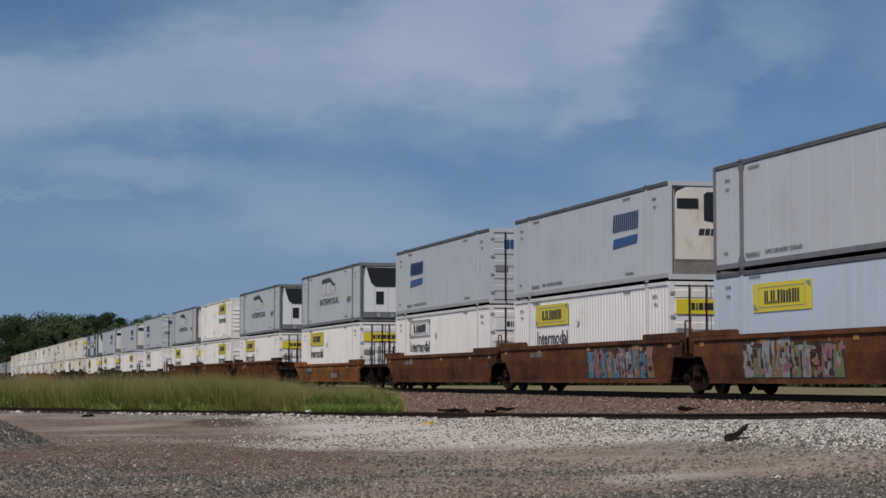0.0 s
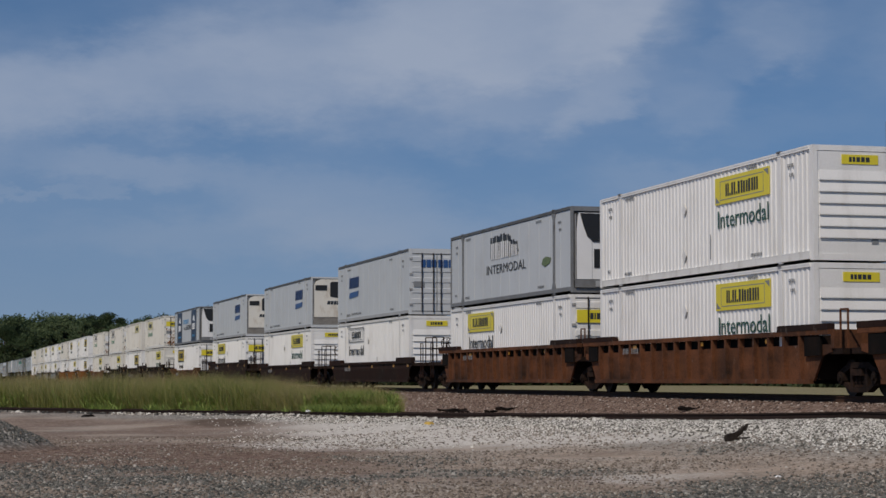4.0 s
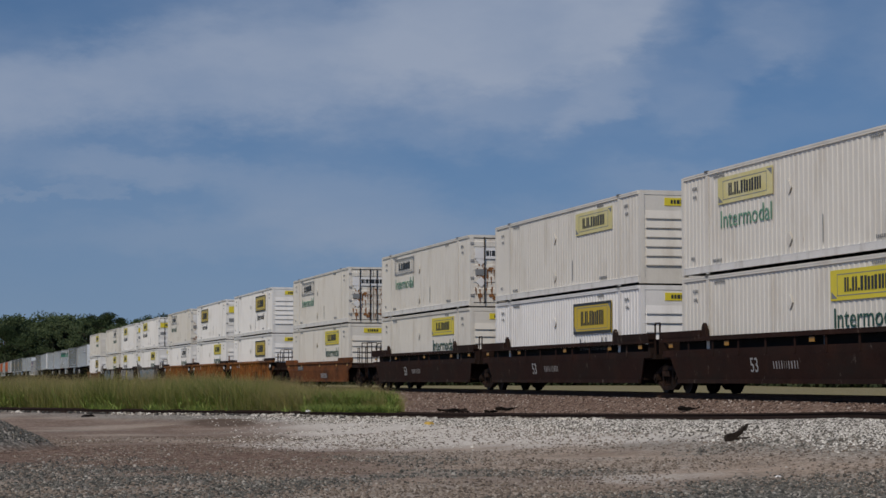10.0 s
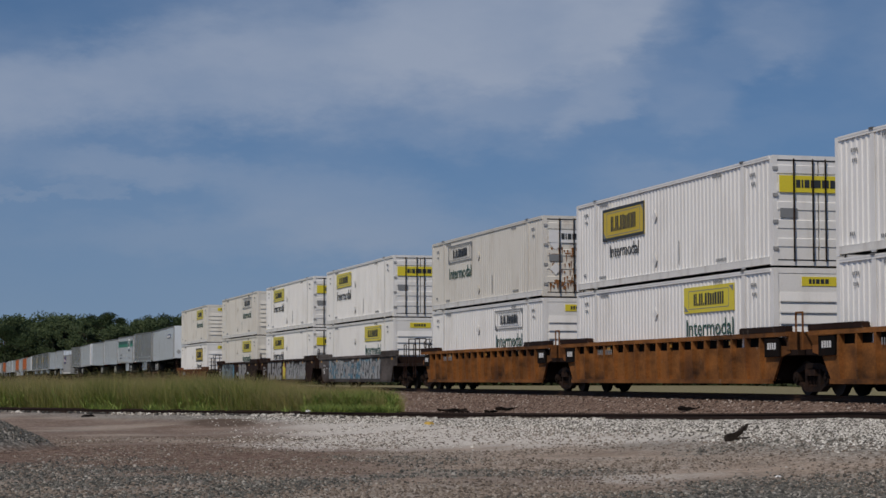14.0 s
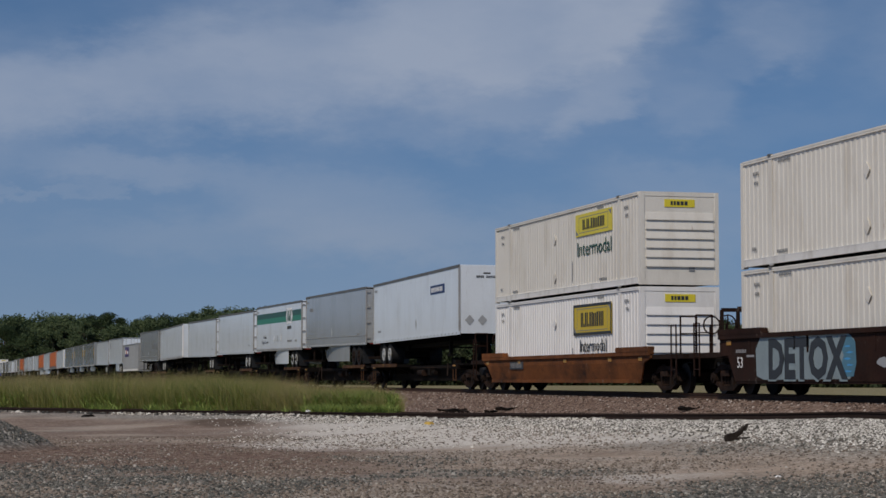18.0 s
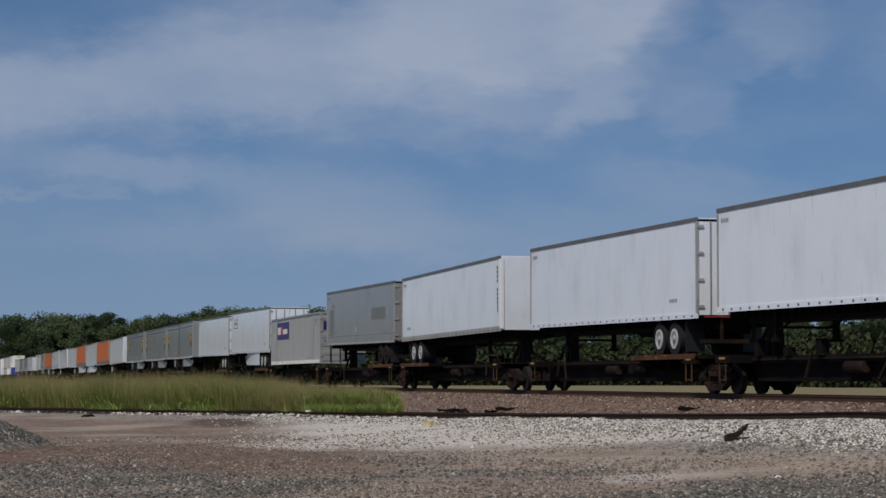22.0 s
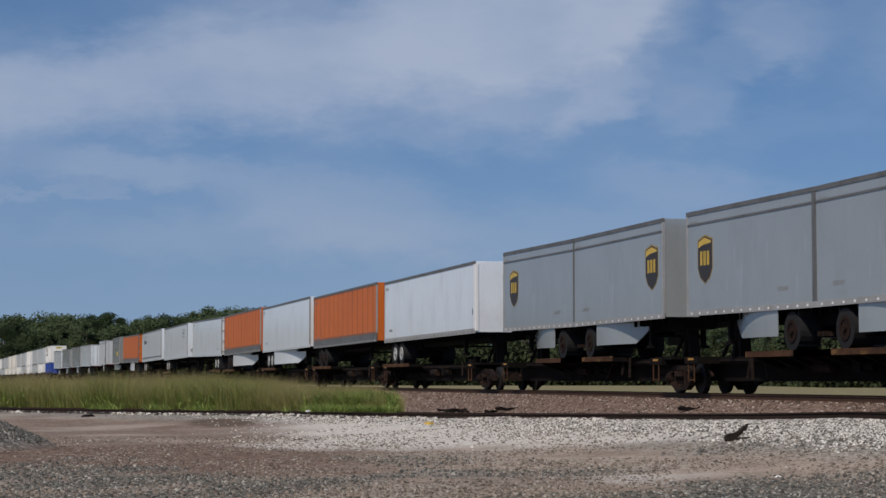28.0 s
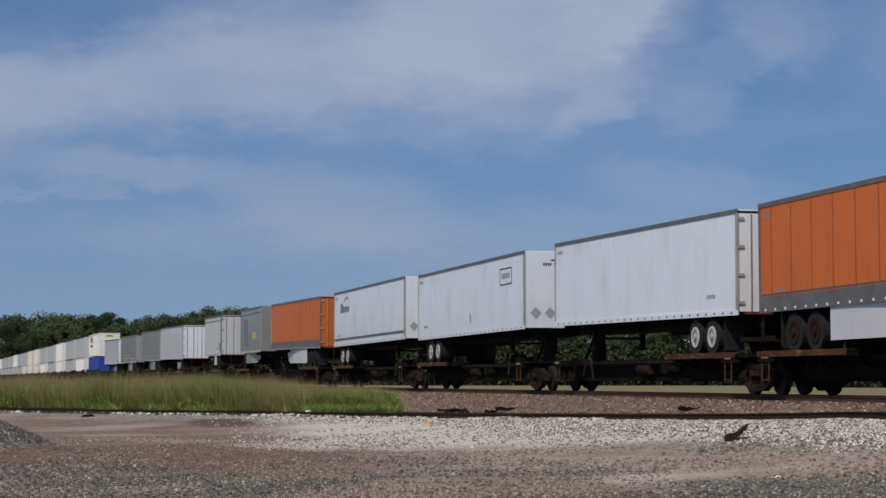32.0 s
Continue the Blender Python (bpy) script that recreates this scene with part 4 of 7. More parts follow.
def build_container(style, end):
    """A 53 foot box, its rear end at x = -HL, its front end with doors, ribs or a cooling unit at HL."""
    key = (style, end, CH)
    if key in MADE:
        return copy_thing(MADE[key], Matrix.Identity(4))
    reefer = style.split("_")[0] in ("slanted", "leafy", "crested", "grey", "jbp")
    paint = {"jbo": "cream", "jow": "cream", "jbp": "sky_blue_paint", "violet": "box_grey"}.get(style.split("_")[0], "reefer" if reefer else "white")
    paint = {"plain_cream": "cream", "plain_blue": "blue_paint"}.get(style, paint)
    steel = "sill_grey" if style.split("_")[0] in ("leafy", "crested", "grey") else paint
    kind = {"slanted": "pale grey refrigerated container with slanted blue marking", "leafy": "pale grey refrigerated container with dark grey frame",
            "crested": "white refrigerated container with navy panels", "grey": "plain pale grey refrigerated container", "jbb": "white corrugated container with large bordered yellow panel",
            "jbn": "white corrugated container with yellow name panel", "jbo": "weathered cream corrugated container with yellow panel", "jbw": "white corrugated container with outlined name plate",
            "jow": "weathered cream corrugated container with faded name plate", "jbp": "pale blue smooth container with yellow name panel", "violet": "grey corrugated container with purple name panel", "plain": {"plain_white": "plain white corrugated container", "plain_cream": "plain cream corrugated container", "plain_blue": "strong blue corrugated container"}.get(style, "")}[style.split("_")[0]]
    c = thing("container", kind + ", on the train", "container", "containers on the train")
    if end == "b":
        # far down the line only the outer shell shows
        for out in (-1, 1):
            y = out * (HW - 0.01)
            part("side_panel", corrugated(-HL + 0.1, HL - 0.1, y, 0.1, CH - 0.1, out) if not reefer else Shape().box(-HL + 0.1, min(y, y - out * 0.03), 0.1, HL - 0.1, max(y, y - out * 0.03), CH - 0.1), paint, c)
            part("bottom_rail", Shape().box(-HL, y - 0.03, 0.0, HL, y + 0.012, 0.14), steel, c)
            part("top_rail", Shape().box(-HL, y - 0.03, CH - 0.1, HL, y + 0.012, CH), "frame_grey" if reefer else paint, c)
        part("roof", Shape().box(-HL + 0.02, -HW + 0.04, CH - 0.05, HL - 0.02, HW - 0.04, CH - 0.01), paint, c)
        for x in (-HL + 0.03, HL - 0.03):
            part("end_wall", Shape().box(x - 0.03, -HW + 0.03, 0.05, x + 0.03, HW - 0.03, CH - 0.04), paint, c)
        MADE[key] = c
        return c
    for out in (-1, 1):
        y = out * (HW - 0.01)
        for x0, x1 in ((-HL + 0.2, -6.22), (-5.97, 5.97), (6.22, HL - (0.14 if end == "r" else 0.2))):
            if reefer:
                s = Shape().box(x0, min(y, y - out * 0.03), 0.2, x1, max(y, y - out * 0.03), CH - 0.12)
            else:
                s = corrugated(x0, x1, y, 0.22, CH - 0.1, out, 0.28, 0.016 if paint == "cream" else 0.026)
            part("side_panel", s, paint, c)
        for x in (-6.095, 6.095):
            post = Shape().box(x - 0.11, y - 0.02, 0.0, x + 0.11, y + 0.02, CH)
            if steel != paint:
                for z, up in ((0.21, 1), (CH - 0.11, -1)):
                    post.prism([(x - 0.26, z), (x + 0.26, z), (x + 0.11, z + up * 0.22), (x - 0.11, z + up * 0.22)], "y", y - 0.019, y + 0.019)
            part("lifting_post", post, steel, c)
            part("corner_casting", Shape().box(x - 0.1, y - 0.06, CH - 0.02, x + 0.1, y + 0.025, CH + 0.03), "frame_grey", c)
        for x in (-HL + 0.1, HL - 0.1):
            deep, wide = (0.065, 0.07) if end == "r" and x > 0 else (0.12, 0.1)
            part("corner_post", Shape().box(x + 0.1 - 2 * wide if x > 0 else x - 0.1, y - deep if out > 0 else y - 0.01, 0.0, x + 0.1 if x > 0 else x - 0.1 + 2 * wide, y + 0.01 if out > 0 else y + deep, CH), steel, c)
        if reefer:
            part("bottom_rail", Shape().box(-HL + 0.2, y - 0.03, 0.06, HL - (0.14 if end == "r" else 0.2), y + 0.012, 0.20), "sill_grey" if steel != paint else "rail_grey", c)
        else:
            a, b = sorted((y - out * 0.03, y + out * 0.034))
            part("bottom_rail", Shape().box(-HL + 0.2, y - 0.03, 0.06, HL - 0.2, y + 0.006, 0.24).box(-HL + 0.2, a, 0.215, HL - 0.2, b, 0.235).box(-HL + 0.2, a, 0.04, HL - 0.2, b, 0.075), "rail_white", c)
        part("top_rail", Shape().box(-HL + 0.2, y - 0.03, CH - 0.1, HL - (0.14 if end == "r" else 0.2), y + 0.008, CH).box(-HL + 0.21, y - 0.036, CH - 0.045, HL - 0.21, y + 0.014, CH + 0.004), "frame_grey" if reefer else paint, c)
    part("roof", Shape().box(-HL + 0.02, -HW + 0.04, CH - 0.05, HL - 0.02, HW - 0.04, CH - 0.01), paint, c)
    part("floor", Shape().box(-HL + 0.02, -HW + 0.05, 0.05, HL - 0.02, HW - 0.05, 0.15), "shade_black", c)
    part("rear_wall", Shape().box(-HL + 0.02, -HW + 0.1, 0.16, -HL + 0.06, HW - 0.1, CH - 0.05), paint, c)
    for z0, z1 in ((0.0, 0.16), (2.75, CH)):
        edge = HW - (0.075 if end == "r" else 0.13)
        part("end_beam", Shape().box(HL - 0.14, -edge, 2.80 if end == "r" and z0 > 1 else z0, HL - 0.01, edge, z1), steel, c)
    if end == "d":
        if style.startswith("slanted"):
            part("name_mark", Shape().box(HL + 0.014, -0.75, 2.15, HL + 0.03, -0.55, 2.5).box(HL + 0.014, -0.5, 2.15, HL + 0.03, -0.3, 2.5).box(HL + 0.014, -0.25, 2.15, HL + 0.03, -0.05, 2.5)
                 .box(HL + 0.014, 0.05, 2.15, HL + 0.03, 0.25, 2.5).box(HL + 0.014, 0.3, 2.15, HL + 0.03, 0.5, 2.5).box(HL + 0.014, 0.55, 2.15, HL + 0.03, 0.8, 2.5), "blue", c)
        door_end(c, "rusty_white" if paint == "cream" else paint, {"jow": "plain_white", "jbn": "yellow", "jbb": "yellow", "jbo": "yellow", "jbw": "plain_white", "violet": "purple"}.get(style.split("_")[0]))
    elif end == "f":
        front_end(c, paint, style.startswith("j"))
    else:
        cooling_end(c, paint, style)
    carrier_marks(c, style)
    if reefer:
        s = Shape()
        for i in range(1, 13):
            x = -HL + i * 1.24
            if abs(abs(x) - 6.095) > 0.3:
                s.box(x - 0.012, -HW + 0.003, 0.24, x + 0.012, -HW + 0.012, CH - 0.13)
        part("seams", s, paint, c)
    elif style[0] == "j":
        for z in (0.62, 1.95):
            part("placard_holder", Shape().prism([(-0.6, z - 0.2), (-0.42, z), (-0.6, z + 0.2), (-0.78, z)], "y", SIDE_Y, SIDE_Y - 0.014), paint, c)
        part("scrape", Shape().box(1.35, SIDE_Y - 0.002, 0.4, 1.38, SIDE_Y + 0.004, 1.1), "ink_grey", c)
    MADE[key] = c
    return c


# ---- bogies ----
def bogie_shape():
    """Cast side frames with openings, springs and bearing boxes, a bolster between them."""
    s = Shape()
    for y in (-1.0, 1.0):
        a, b = y - 0.09, y + 0.09
        s.prism([(-1.16, 0.36), (-1.12, 0.58), (-0.5, 0.82), (0.5, 0.82), (1.12, 0.58), (1.16, 0.36), (0.98, 0.40), (0.9, 0.52), (0.42, 0.68), (-0.42, 0.68), (-0.9, 0.52), (-0.98, 0.40)], "y", a, b)
        s.prism([(-1.02, 0.38), (-0.78, 0.36), (-0.4, 0.22), (0.4, 0.22), (0.78, 0.36), (1.02, 0.38), (0.98, 0.27), (0.75, 0.25), (0.42, 0.10), (-0.42, 0.10), (-0.75, 0.25), (-0.98, 0.27)], "y", a, b)
        for x in (-0.38, 0.38):
            s.box(x - 0.07, a, 0.2, x + 0.07, b, 0.70)
        s.box(-0.29, y - 0.16, 0.50, 0.29, y + 0.16, 0.66)
        for x in (-0.2, 0.0, 0.2):
            for k in range(3):
                s.tube((x, y), "z", 0.085, 0.23 + 0.09 * k, 0.28 + 0.09 * k, 8)
            s.tube((x, y), "z", 0.06, 0.22, 0.50, 6)
        for x in (-0.89, 0.89):
            s.box(x - 0.15, y - 0.12, 0.38, x + 0.15, y + 0.12, 0.56)
            s.tube((x, 0.45), "y", 0.15, y - 0.15, y + 0.15, 12)
            s.tube((x, 0.45), "y", 0.07, y - 0.19, y + 0.19, 8)
        s.bar((-0.7, y * 0.8, 0.32), (0.7, y * 0.8, 0.32), 0.06)
    s.box(-0.25, -1.0, 0.45, 0.25, 1.0, 0.72)
    # added block that closes the wheel arches against the bright field behind
    s.box(-1.2, -0.5, 0.36, 1.2, 0.5, 0.62)
    return s


def wheelset_shape():
    s = Shape().tube((0, 0), "y", 0.08, -1.05, 1.05, 8)
    for y in (-0.7525, 0.7525):
        s.tube((0, 0), "y", 0.45, y - 0.065, y + 0.065, 20)
        s.tube((0, 0), "y", 0.475, y + (0.065 if y < 0 else -0.09), y + (0.09 if y < 0 else -0.065), 20)
        s.tube((0, 0), "y", 0.15, y - 0.1, y + 0.1, 10)
    return s


BOGIE = bogie_shape().mesh("bogie", M["bogie"])
WHEELSET = wheelset_shape().mesh("wheelset", M["wheel"])
WHEELSETS = {-0.89: [], 0.89: []}


def bogie(parent, x, z=0.0):
    b = part("bogie", BOGIE, "", parent, at=pose(x, 0, z))
    for s in (-0.89, 0.89):
        WHEELSETS[s].append(part("wheelset", WHEELSET, "", b, at=pose(s, 0, 0.45)))


# ---- well wagons ----
RIBBED = (4, 5, 6, 15, 16, 17)
SLOTTED = (11, 12, 13)
FLAT = (18, 19, 20)                     # upright plates down to the bottom chord
TOPS = {2: 1.50, 3: 1.28, 7: 1.27, 8: 1.29, 10: 1.22, 14: 1.40, 21: 1.26}    # wagons with lower sides
GRAFFITI = {0: (-5.7, 0.3, ("pale_grey", "pale_green", "pink", "edge", "tan_paint")), 1: (0.9, 7.0, ("spray_blue", "tan_paint", "pale_grey", "edge", "pink")), 18: (-6.5, 6.0, ("placard", "pale_grey", "spray_blue")), 19: (0.2, 6.4, ("pale_grey", "placard"))}


def ring_bar(x, y, z, r, n=12):
    """A hand wheel across x: a rim and two spokes."""
    s = Shape()
    pts = [(x, y + r * math.cos(6.2832 * i / n), z + r * math.sin(6.2832 * i / n)) for i in range(n)]
    for i in range(n):
        s.bar(pts[i], pts[(i + 1) % n], 0.035)
    return s.bar(pts[0], pts[n // 2], 0.03).bar(pts[n // 4], pts[3 * n // 4], 0.03)


def blob(cx, cz, w, h, rng):
    n = 11
    return [(cx + w * rng.uniform(0.65, 1.1) * math.cos(6.2832 * i / n), cz + h * rng.uniform(0.6, 1.15) * math.sin(6.2832 * i / n)) for i in range(n)]


def graffiti(w, number, lean, side):
    """Sprayed letters over both plates of the side, one mesh for each colour."""
    a, b, inks = GRAFFITI[number]
    rng = random.Random(number * 7 + 3)
    low, high = {}, {}

    def spray(ink_name, x, wide, z0, z1, slant, depth):
        """A ragged upright stroke from z0 to z1, measured from the seam between the plates."""
        for bag, lo, hi, base, y in ((low, z0, min(z1, 0.0), 0.0, 0.0), (high, max(z0, 0.0), z1, 1.06, side)):
            if hi - lo < 0.05:
                continue
            left, right = [], []
            for i in range(4):
                z = lo + (hi - lo) * i / 3
                xx = x + slant * z
                left.append((xx - wide * rng.uniform(0.35, 0.62), base + z))
                right.append((xx + wide * rng.uniform(0.35, 0.62), base + z))
            bag.setdefault(ink_name, Shape()).prism(left + right[::-1], "y", y + 0.003, y - depth)

    n = max(7, round((b - a) / 0.62))
    for i in range(n):
        x = a + (b - a) * (i + 0.5) / n
        step = (b - a) / n
        fill = inks[i % 2] if rng.random() < 0.6 else rng.choice(inks)
        top = rng.uniform(0.18, 0.46)
        spray("ink", x, step * 1.05, -0.64, top, 0.12, 0.002)
        spray(fill, x, step * 0.86, -0.60, top - 0.05, 0.12, 0.0035)
        spray(rng.choice(inks), x + 0.1 * step, step * 0.5, rng.uniform(-0.58, -0.3), rng.uniform(-0.2, 0.1), 0.3, 0.005)
        spray(rng.choice(inks), x - 0.15 * step, step * 0.4, rng.uniform(-0.1, 0.1), top - 0.06, -0.3, 0.005)
        spray("ink", x + rng.uniform(-0.2, 0.2) * step, 0.05, rng.uniform(-0.5, -0.2), rng.uniform(0.0, 0.25), rng.uniform(-0.7, 0.7), 0.0065)
        spray("pale_grey", x + rng.uniform(-0.3, 0.3) * step, 0.06, rng.uniform(-0.45, -0.1), rng.uniform(-0.1, 0.2), rng.uniform(-0.5, 0.5), 0.008)
    for i in range(n * 6):
        ink_name = rng.choice(inks + ("ink",))
        x, depth = rng.uniform(a, b), 0.0085 + 0.0006 * (i % 9)
        if i % 2:
            low.setdefault(ink_name, Shape()).prism(blob(x, rng.uniform(-0.5, -0.14), rng.uniform(0.05, 0.2), rng.uniform(0.04, 0.13), rng), "y", 0.003, -depth)
        else:
            high.setdefault(ink_name, Shape()).prism(blob(x, rng.uniform(1.15, 1.38), rng.uniform(0.05, 0.2), rng.uniform(0.04, 0.10), rng), "y", side + 0.003, side - depth)
    for ink_name, s in low.items():
        part("graffiti", s, ink_name, w, at=lean)
    for ink_name, s in high.items():
        part("graffiti", s, ink_name, w)


def sprayed_words(w, number, side):
    """Large sprayed words on an upright side, dark edges behind pale fills."""
    rng = random.Random(number)

    def word(text, x, z, wide, tall, fill, edge):
        for bold, y, ink_name in ((0.11, side - 0.003, edge), (0.06, side - 0.009, fill)):
            text_part(text, tall, x, z, wide, y, ink_name, w, bold)

    part("lettering", lettering("53", 0.3, "plain_white"), "", w, at=pose(-8.05, side - 0.004, 0.72))
    part("stencil_mark", bars(-8.1, 1.12, [0.06] * 7, 0.09, 0.04, side - 0.003).prism([(-7.4, 1.0), (-6.9, 1.0), (-6.9, 1.06), (-7.4, 1.06)], "y", side, side - 0.006), "pale_grey", w)
    if number == 20:
        part("graffiti", Shape().prism([(-6.75, 0.5), (-6.3, 0.4), (-1.3, 0.42), (-1.0, 0.7), (-1.05, 1.35), (-1.4, 1.52), (-6.5, 1.5), (-6.8, 1.2)], "y", side, side - 0.003), "spray_pale", w)
        part("graffiti", Shape().prism([(-1.95, 0.46), (-1.1, 0.48), (-0.95, 0.8), (-1.0, 1.3), (-1.3, 1.48), (-2.0, 1.46), (-1.6, 1.0)], "y", side, side - 0.005), "spray_blue", w)
        for i in range(5):
            part("graffiti", Shape().prism(blob(-1.4 + 0.1 * (i % 2), 0.6 + 0.15 * i, 0.2, 0.03, rng), "y", side, side - 0.007), "light_blue", w)
        word("DETOX", -6.0, 0.47, 4.6, 0.98, "ink", "spray_pale")
        word("RIP", 1.1, 0.52, 3.4, 0.94, "pale_grey", "ink")
        part("graffiti", Shape().prism(blob(0.5, 0.8, 0.5, 0.12, rng), "y", side, side - 0.003).prism(blob(5.1, 0.85, 0.5, 0.1, rng), "y", side, side - 0.003), "placard", w)
    elif number == 19:
        word("PLEASE", -6.4, 0.50, 5.0, 0.95, "pale_grey", "ink")
        part("graffiti", Shape().prism(blob(-0.6, 0.95, 0.75, 0.5, rng), "y", side, side - 0.002), "red", w)
        part("graffiti", Shape().prism([(-1.1, 1.15), (-0.75, 1.25), (-0.7, 1.5), (-0.5, 1.5), (-0.45, 1.2), (0.1, 1.1), (-0.1, 0.95), (-0.2, 0.45), (-0.4, 0.45), (-0.55, 0.75), (-0.75, 0.45), (-0.95, 0.5), (-0.85, 1.0)], "y", side, side - 0.006), "yellow", w)


def well_wagon(paint, gap_front, gap_rear, number):
    """One well, its middle at x = 0; the gaps to the boxes before and behind it."""
    w = thing("well_wagon", {"well_red": "weathered red brown steel well wagon", "well_yellow": "rusted yellow ribbed well wagon", "well_dark": "dark brown steel well wagon",
                             "well_orange": "rust orange smooth well wagon", "well_grey": "faded grey brown well wagon", "well_mottled": "soot-mottled rusty brown well wagon"}[paint] + " under stacked containers", "railway wagon", "wagons of the train")
    ribbed, slotted, far = number in RIBBED, number in SLOTTED, number < 0
    drop = TOPS.get(number, 1.62) - 1.62
    seam = 1.06 if drop > -0.1 else 0.92
    bow = 0.0 if number in FLAT else 0.09
    for out in (-1, 1):
        y = out * 1.42
        top = 1.26 if (ribbed or slotted) else 1.55 + drop
        if ribbed or far:
            part("side_sill", Shape().prism([(-8.2, 0.36), (8.2, 0.36), (8.7, 0.98), (9.25, 1.08), (9.25, top), (-9.25, top), (-9.25, 1.08), (-8.7, 0.98)], "y", y - 0.03 - out * (0.05 if ribbed else 0), y + 0.03 - out * (0.05 if ribbed else 0)), paint, w)
        else:
            part("side_sill", Shape().prism([(-8.7, seam), (8.7, seam), (9.25, 1.06), (9.25, top), (-9.25, top), (-9.25, 1.06)], "y", y - 0.03, y + 0.03), paint, w)
            yo, yi = y + out * 0.03, y + out * (0.03 - bow)
            part("lower_plate", Shape().add([(-8.2, yi, 0.36), (8.2, yi, 0.36), (8.7, yo, seam), (-8.7, yo, seam), (-8.2, yi - out * 0.04, 0.36), (8.2, yi - out * 0.04, 0.36), (8.7, yo - out * 0.05, seam), (-8.7, yo - out * 0.05, seam)],
                                            [(0, 1, 2, 3), (7, 6, 5, 4), (0, 4, 5, 1), (1, 5, 6, 2), (2, 6, 7, 3), (3, 7, 4, 0)]), paint, w)
        part("top_chord", Shape().box(-9.25, y - 0.09, 1.5 + drop, 9.25, y + 0.09, 1.62 + drop), paint, w)
        inset = 0.0 if (ribbed or far) else -out * 0.05
        part("bottom_chord", Shape().box(-8.15, y + inset - 0.06, 0.3, 8.15, y + inset + 0.06, 0.42), paint, w)
        # near-black plate added behind the slots in place of the shade inside them
        if ribbed or slotted:
            part("slot_shade_plate", Shape().box(-8.2, y - out * 0.13 - 0.01, 1.2, 8.2, y - out * 0.13 + 0.01, 1.5), "shade_black", w)
        for e in (-1, 1):
            if slotted:
                a, b = sorted((e * 6.15, e * 9.3))
                part("end_rail", Shape().prism([(a, 1.62), (b, 1.62), (b, 1.80), (a, 1.80)], "y", y - 0.1, y + 0.1), paint, w)
                part("guide_ear", Shape().prism([(e * 6.05 - 0.16, 1.62), (e * 6.05 + 0.16, 1.62), (e * 6.05 + 0.12, 1.9), (e * 6.05, 2.0), (e * 6.05 - 0.12, 1.9)], "y", y - 0.05, y + 0.05), paint, w)
            else:
                pts = [(e * 6.3, 1.62 + drop), (e * 9.25, 1.62 + drop), (e * 9.25, 1.77 + drop), (e * 6.4, 1.77 + drop), (e * 6.3, 1.74 + drop)]
                part("end_rail", Shape().prism(pts, "y", y - 0.1, y + 0.1), "well_dark" if ribbed else paint, w)
        if ribbed:
            for i in range(17):
                x = -7.6 + i * 0.95
                part("stake", Shape().prism([(y - out * 0.03, 0.42), (y + out * 0.06, 0.42), (y + out * 0.10, 1.0), (y + out * 0.085, 1.5), (y - out * 0.06, 1.5), (y - out * 0.06, 1.26)], "x", x - 0.05, x + 0.05), paint, w)
            for e in (-1, 1):
                a, b = sorted((e * 7.85, e * 8.75))
                part("number_plate", Shape().prism([(a, 0.98), (b, 1.0), (b, 1.48), (a, 1.48)], "y", y, y + out * 0.06), "spine", w, "sooty black number plate")
                if out < 0 and number > 10:
                    part("stencil_mark", bars(a + 0.2, 1.18, [0.09] * 4, 0.17, 0.05, y - 0.061), "plain_white", w)
        elif not far:
            for i in range(9 if slotted else 5):
                x = -7.2 + i * (1.8 if slotted else 3.6)
                part("seam_strip", Shape().box(x - 0.05, min(y + out * 0.03, y + out * 0.045), 1.08, x + 0.05, max(y + out * 0.03, y + out * 0.045), top if not slotted else 1.5), paint, w)
    rng = random.Random(number + 50)
    side = -1.452
    lean = pose(0, side - 0.004, seam, 7.4 if bow else 0.0)         # the slanted lower plate, measured down from its upper edge
    if not far:
        # reflectors, capacity plates, stencils
        for x in (-8.6, -4.4, 1.0, 5.6, 8.4):
            part("reflector", Shape().box(x - 0.15, side - 0.012, 1.34 + drop, x + 0.15, side, 1.46 + drop), "amber", w, "amber reflector")
        if number and number not in FLAT + SLOTTED:
            if number in (10, 14, 21, 3):
                part("number_plate", Shape().box(-5.6, side - 0.006, 1.15 + drop, -3.9, side, 1.42 + drop), "ink", w)
            part("stencil_mark", bars(-5.45, 1.2 + drop, [0.05, 0.04, 0.06, 0.05, 0.01, 0.01, 0.05, 0.06, 0.04, 0.05, 0.06], 0.17, 0.085, side - 0.007), "pale_grey", w)
        if slotted:
            part("lettering", lettering("53", 0.40, "placard"), "", w, at=lean @ pose(-2.9, 0, -0.46))
            part("stencil_mark", bars(-1.4, -0.38, [0.05, 0.06, 0.04, 0.05, 0.01, 0.01, 0.05, 0.06, 0.05, 0.04], 0.2, 0.12, 0), "pale_grey", w, at=lean)
        if number in (3, 14):
            part("name_mark", bars(1.2, -0.42, [0.5, 0.12, 0.5, 0.3], 0.26, 0.08, 0, 0.1), "pale_grey", w, at=lean)
    if number in GRAFFITI:
        graffiti(w, number, lean, side)
    if number in FLAT:
        sprayed_words(w, number, side)
    part("well_floor", Shape().box(-8.1, -1.3, 0.30, 8.1, 1.3, 0.40), "shade_black", w)
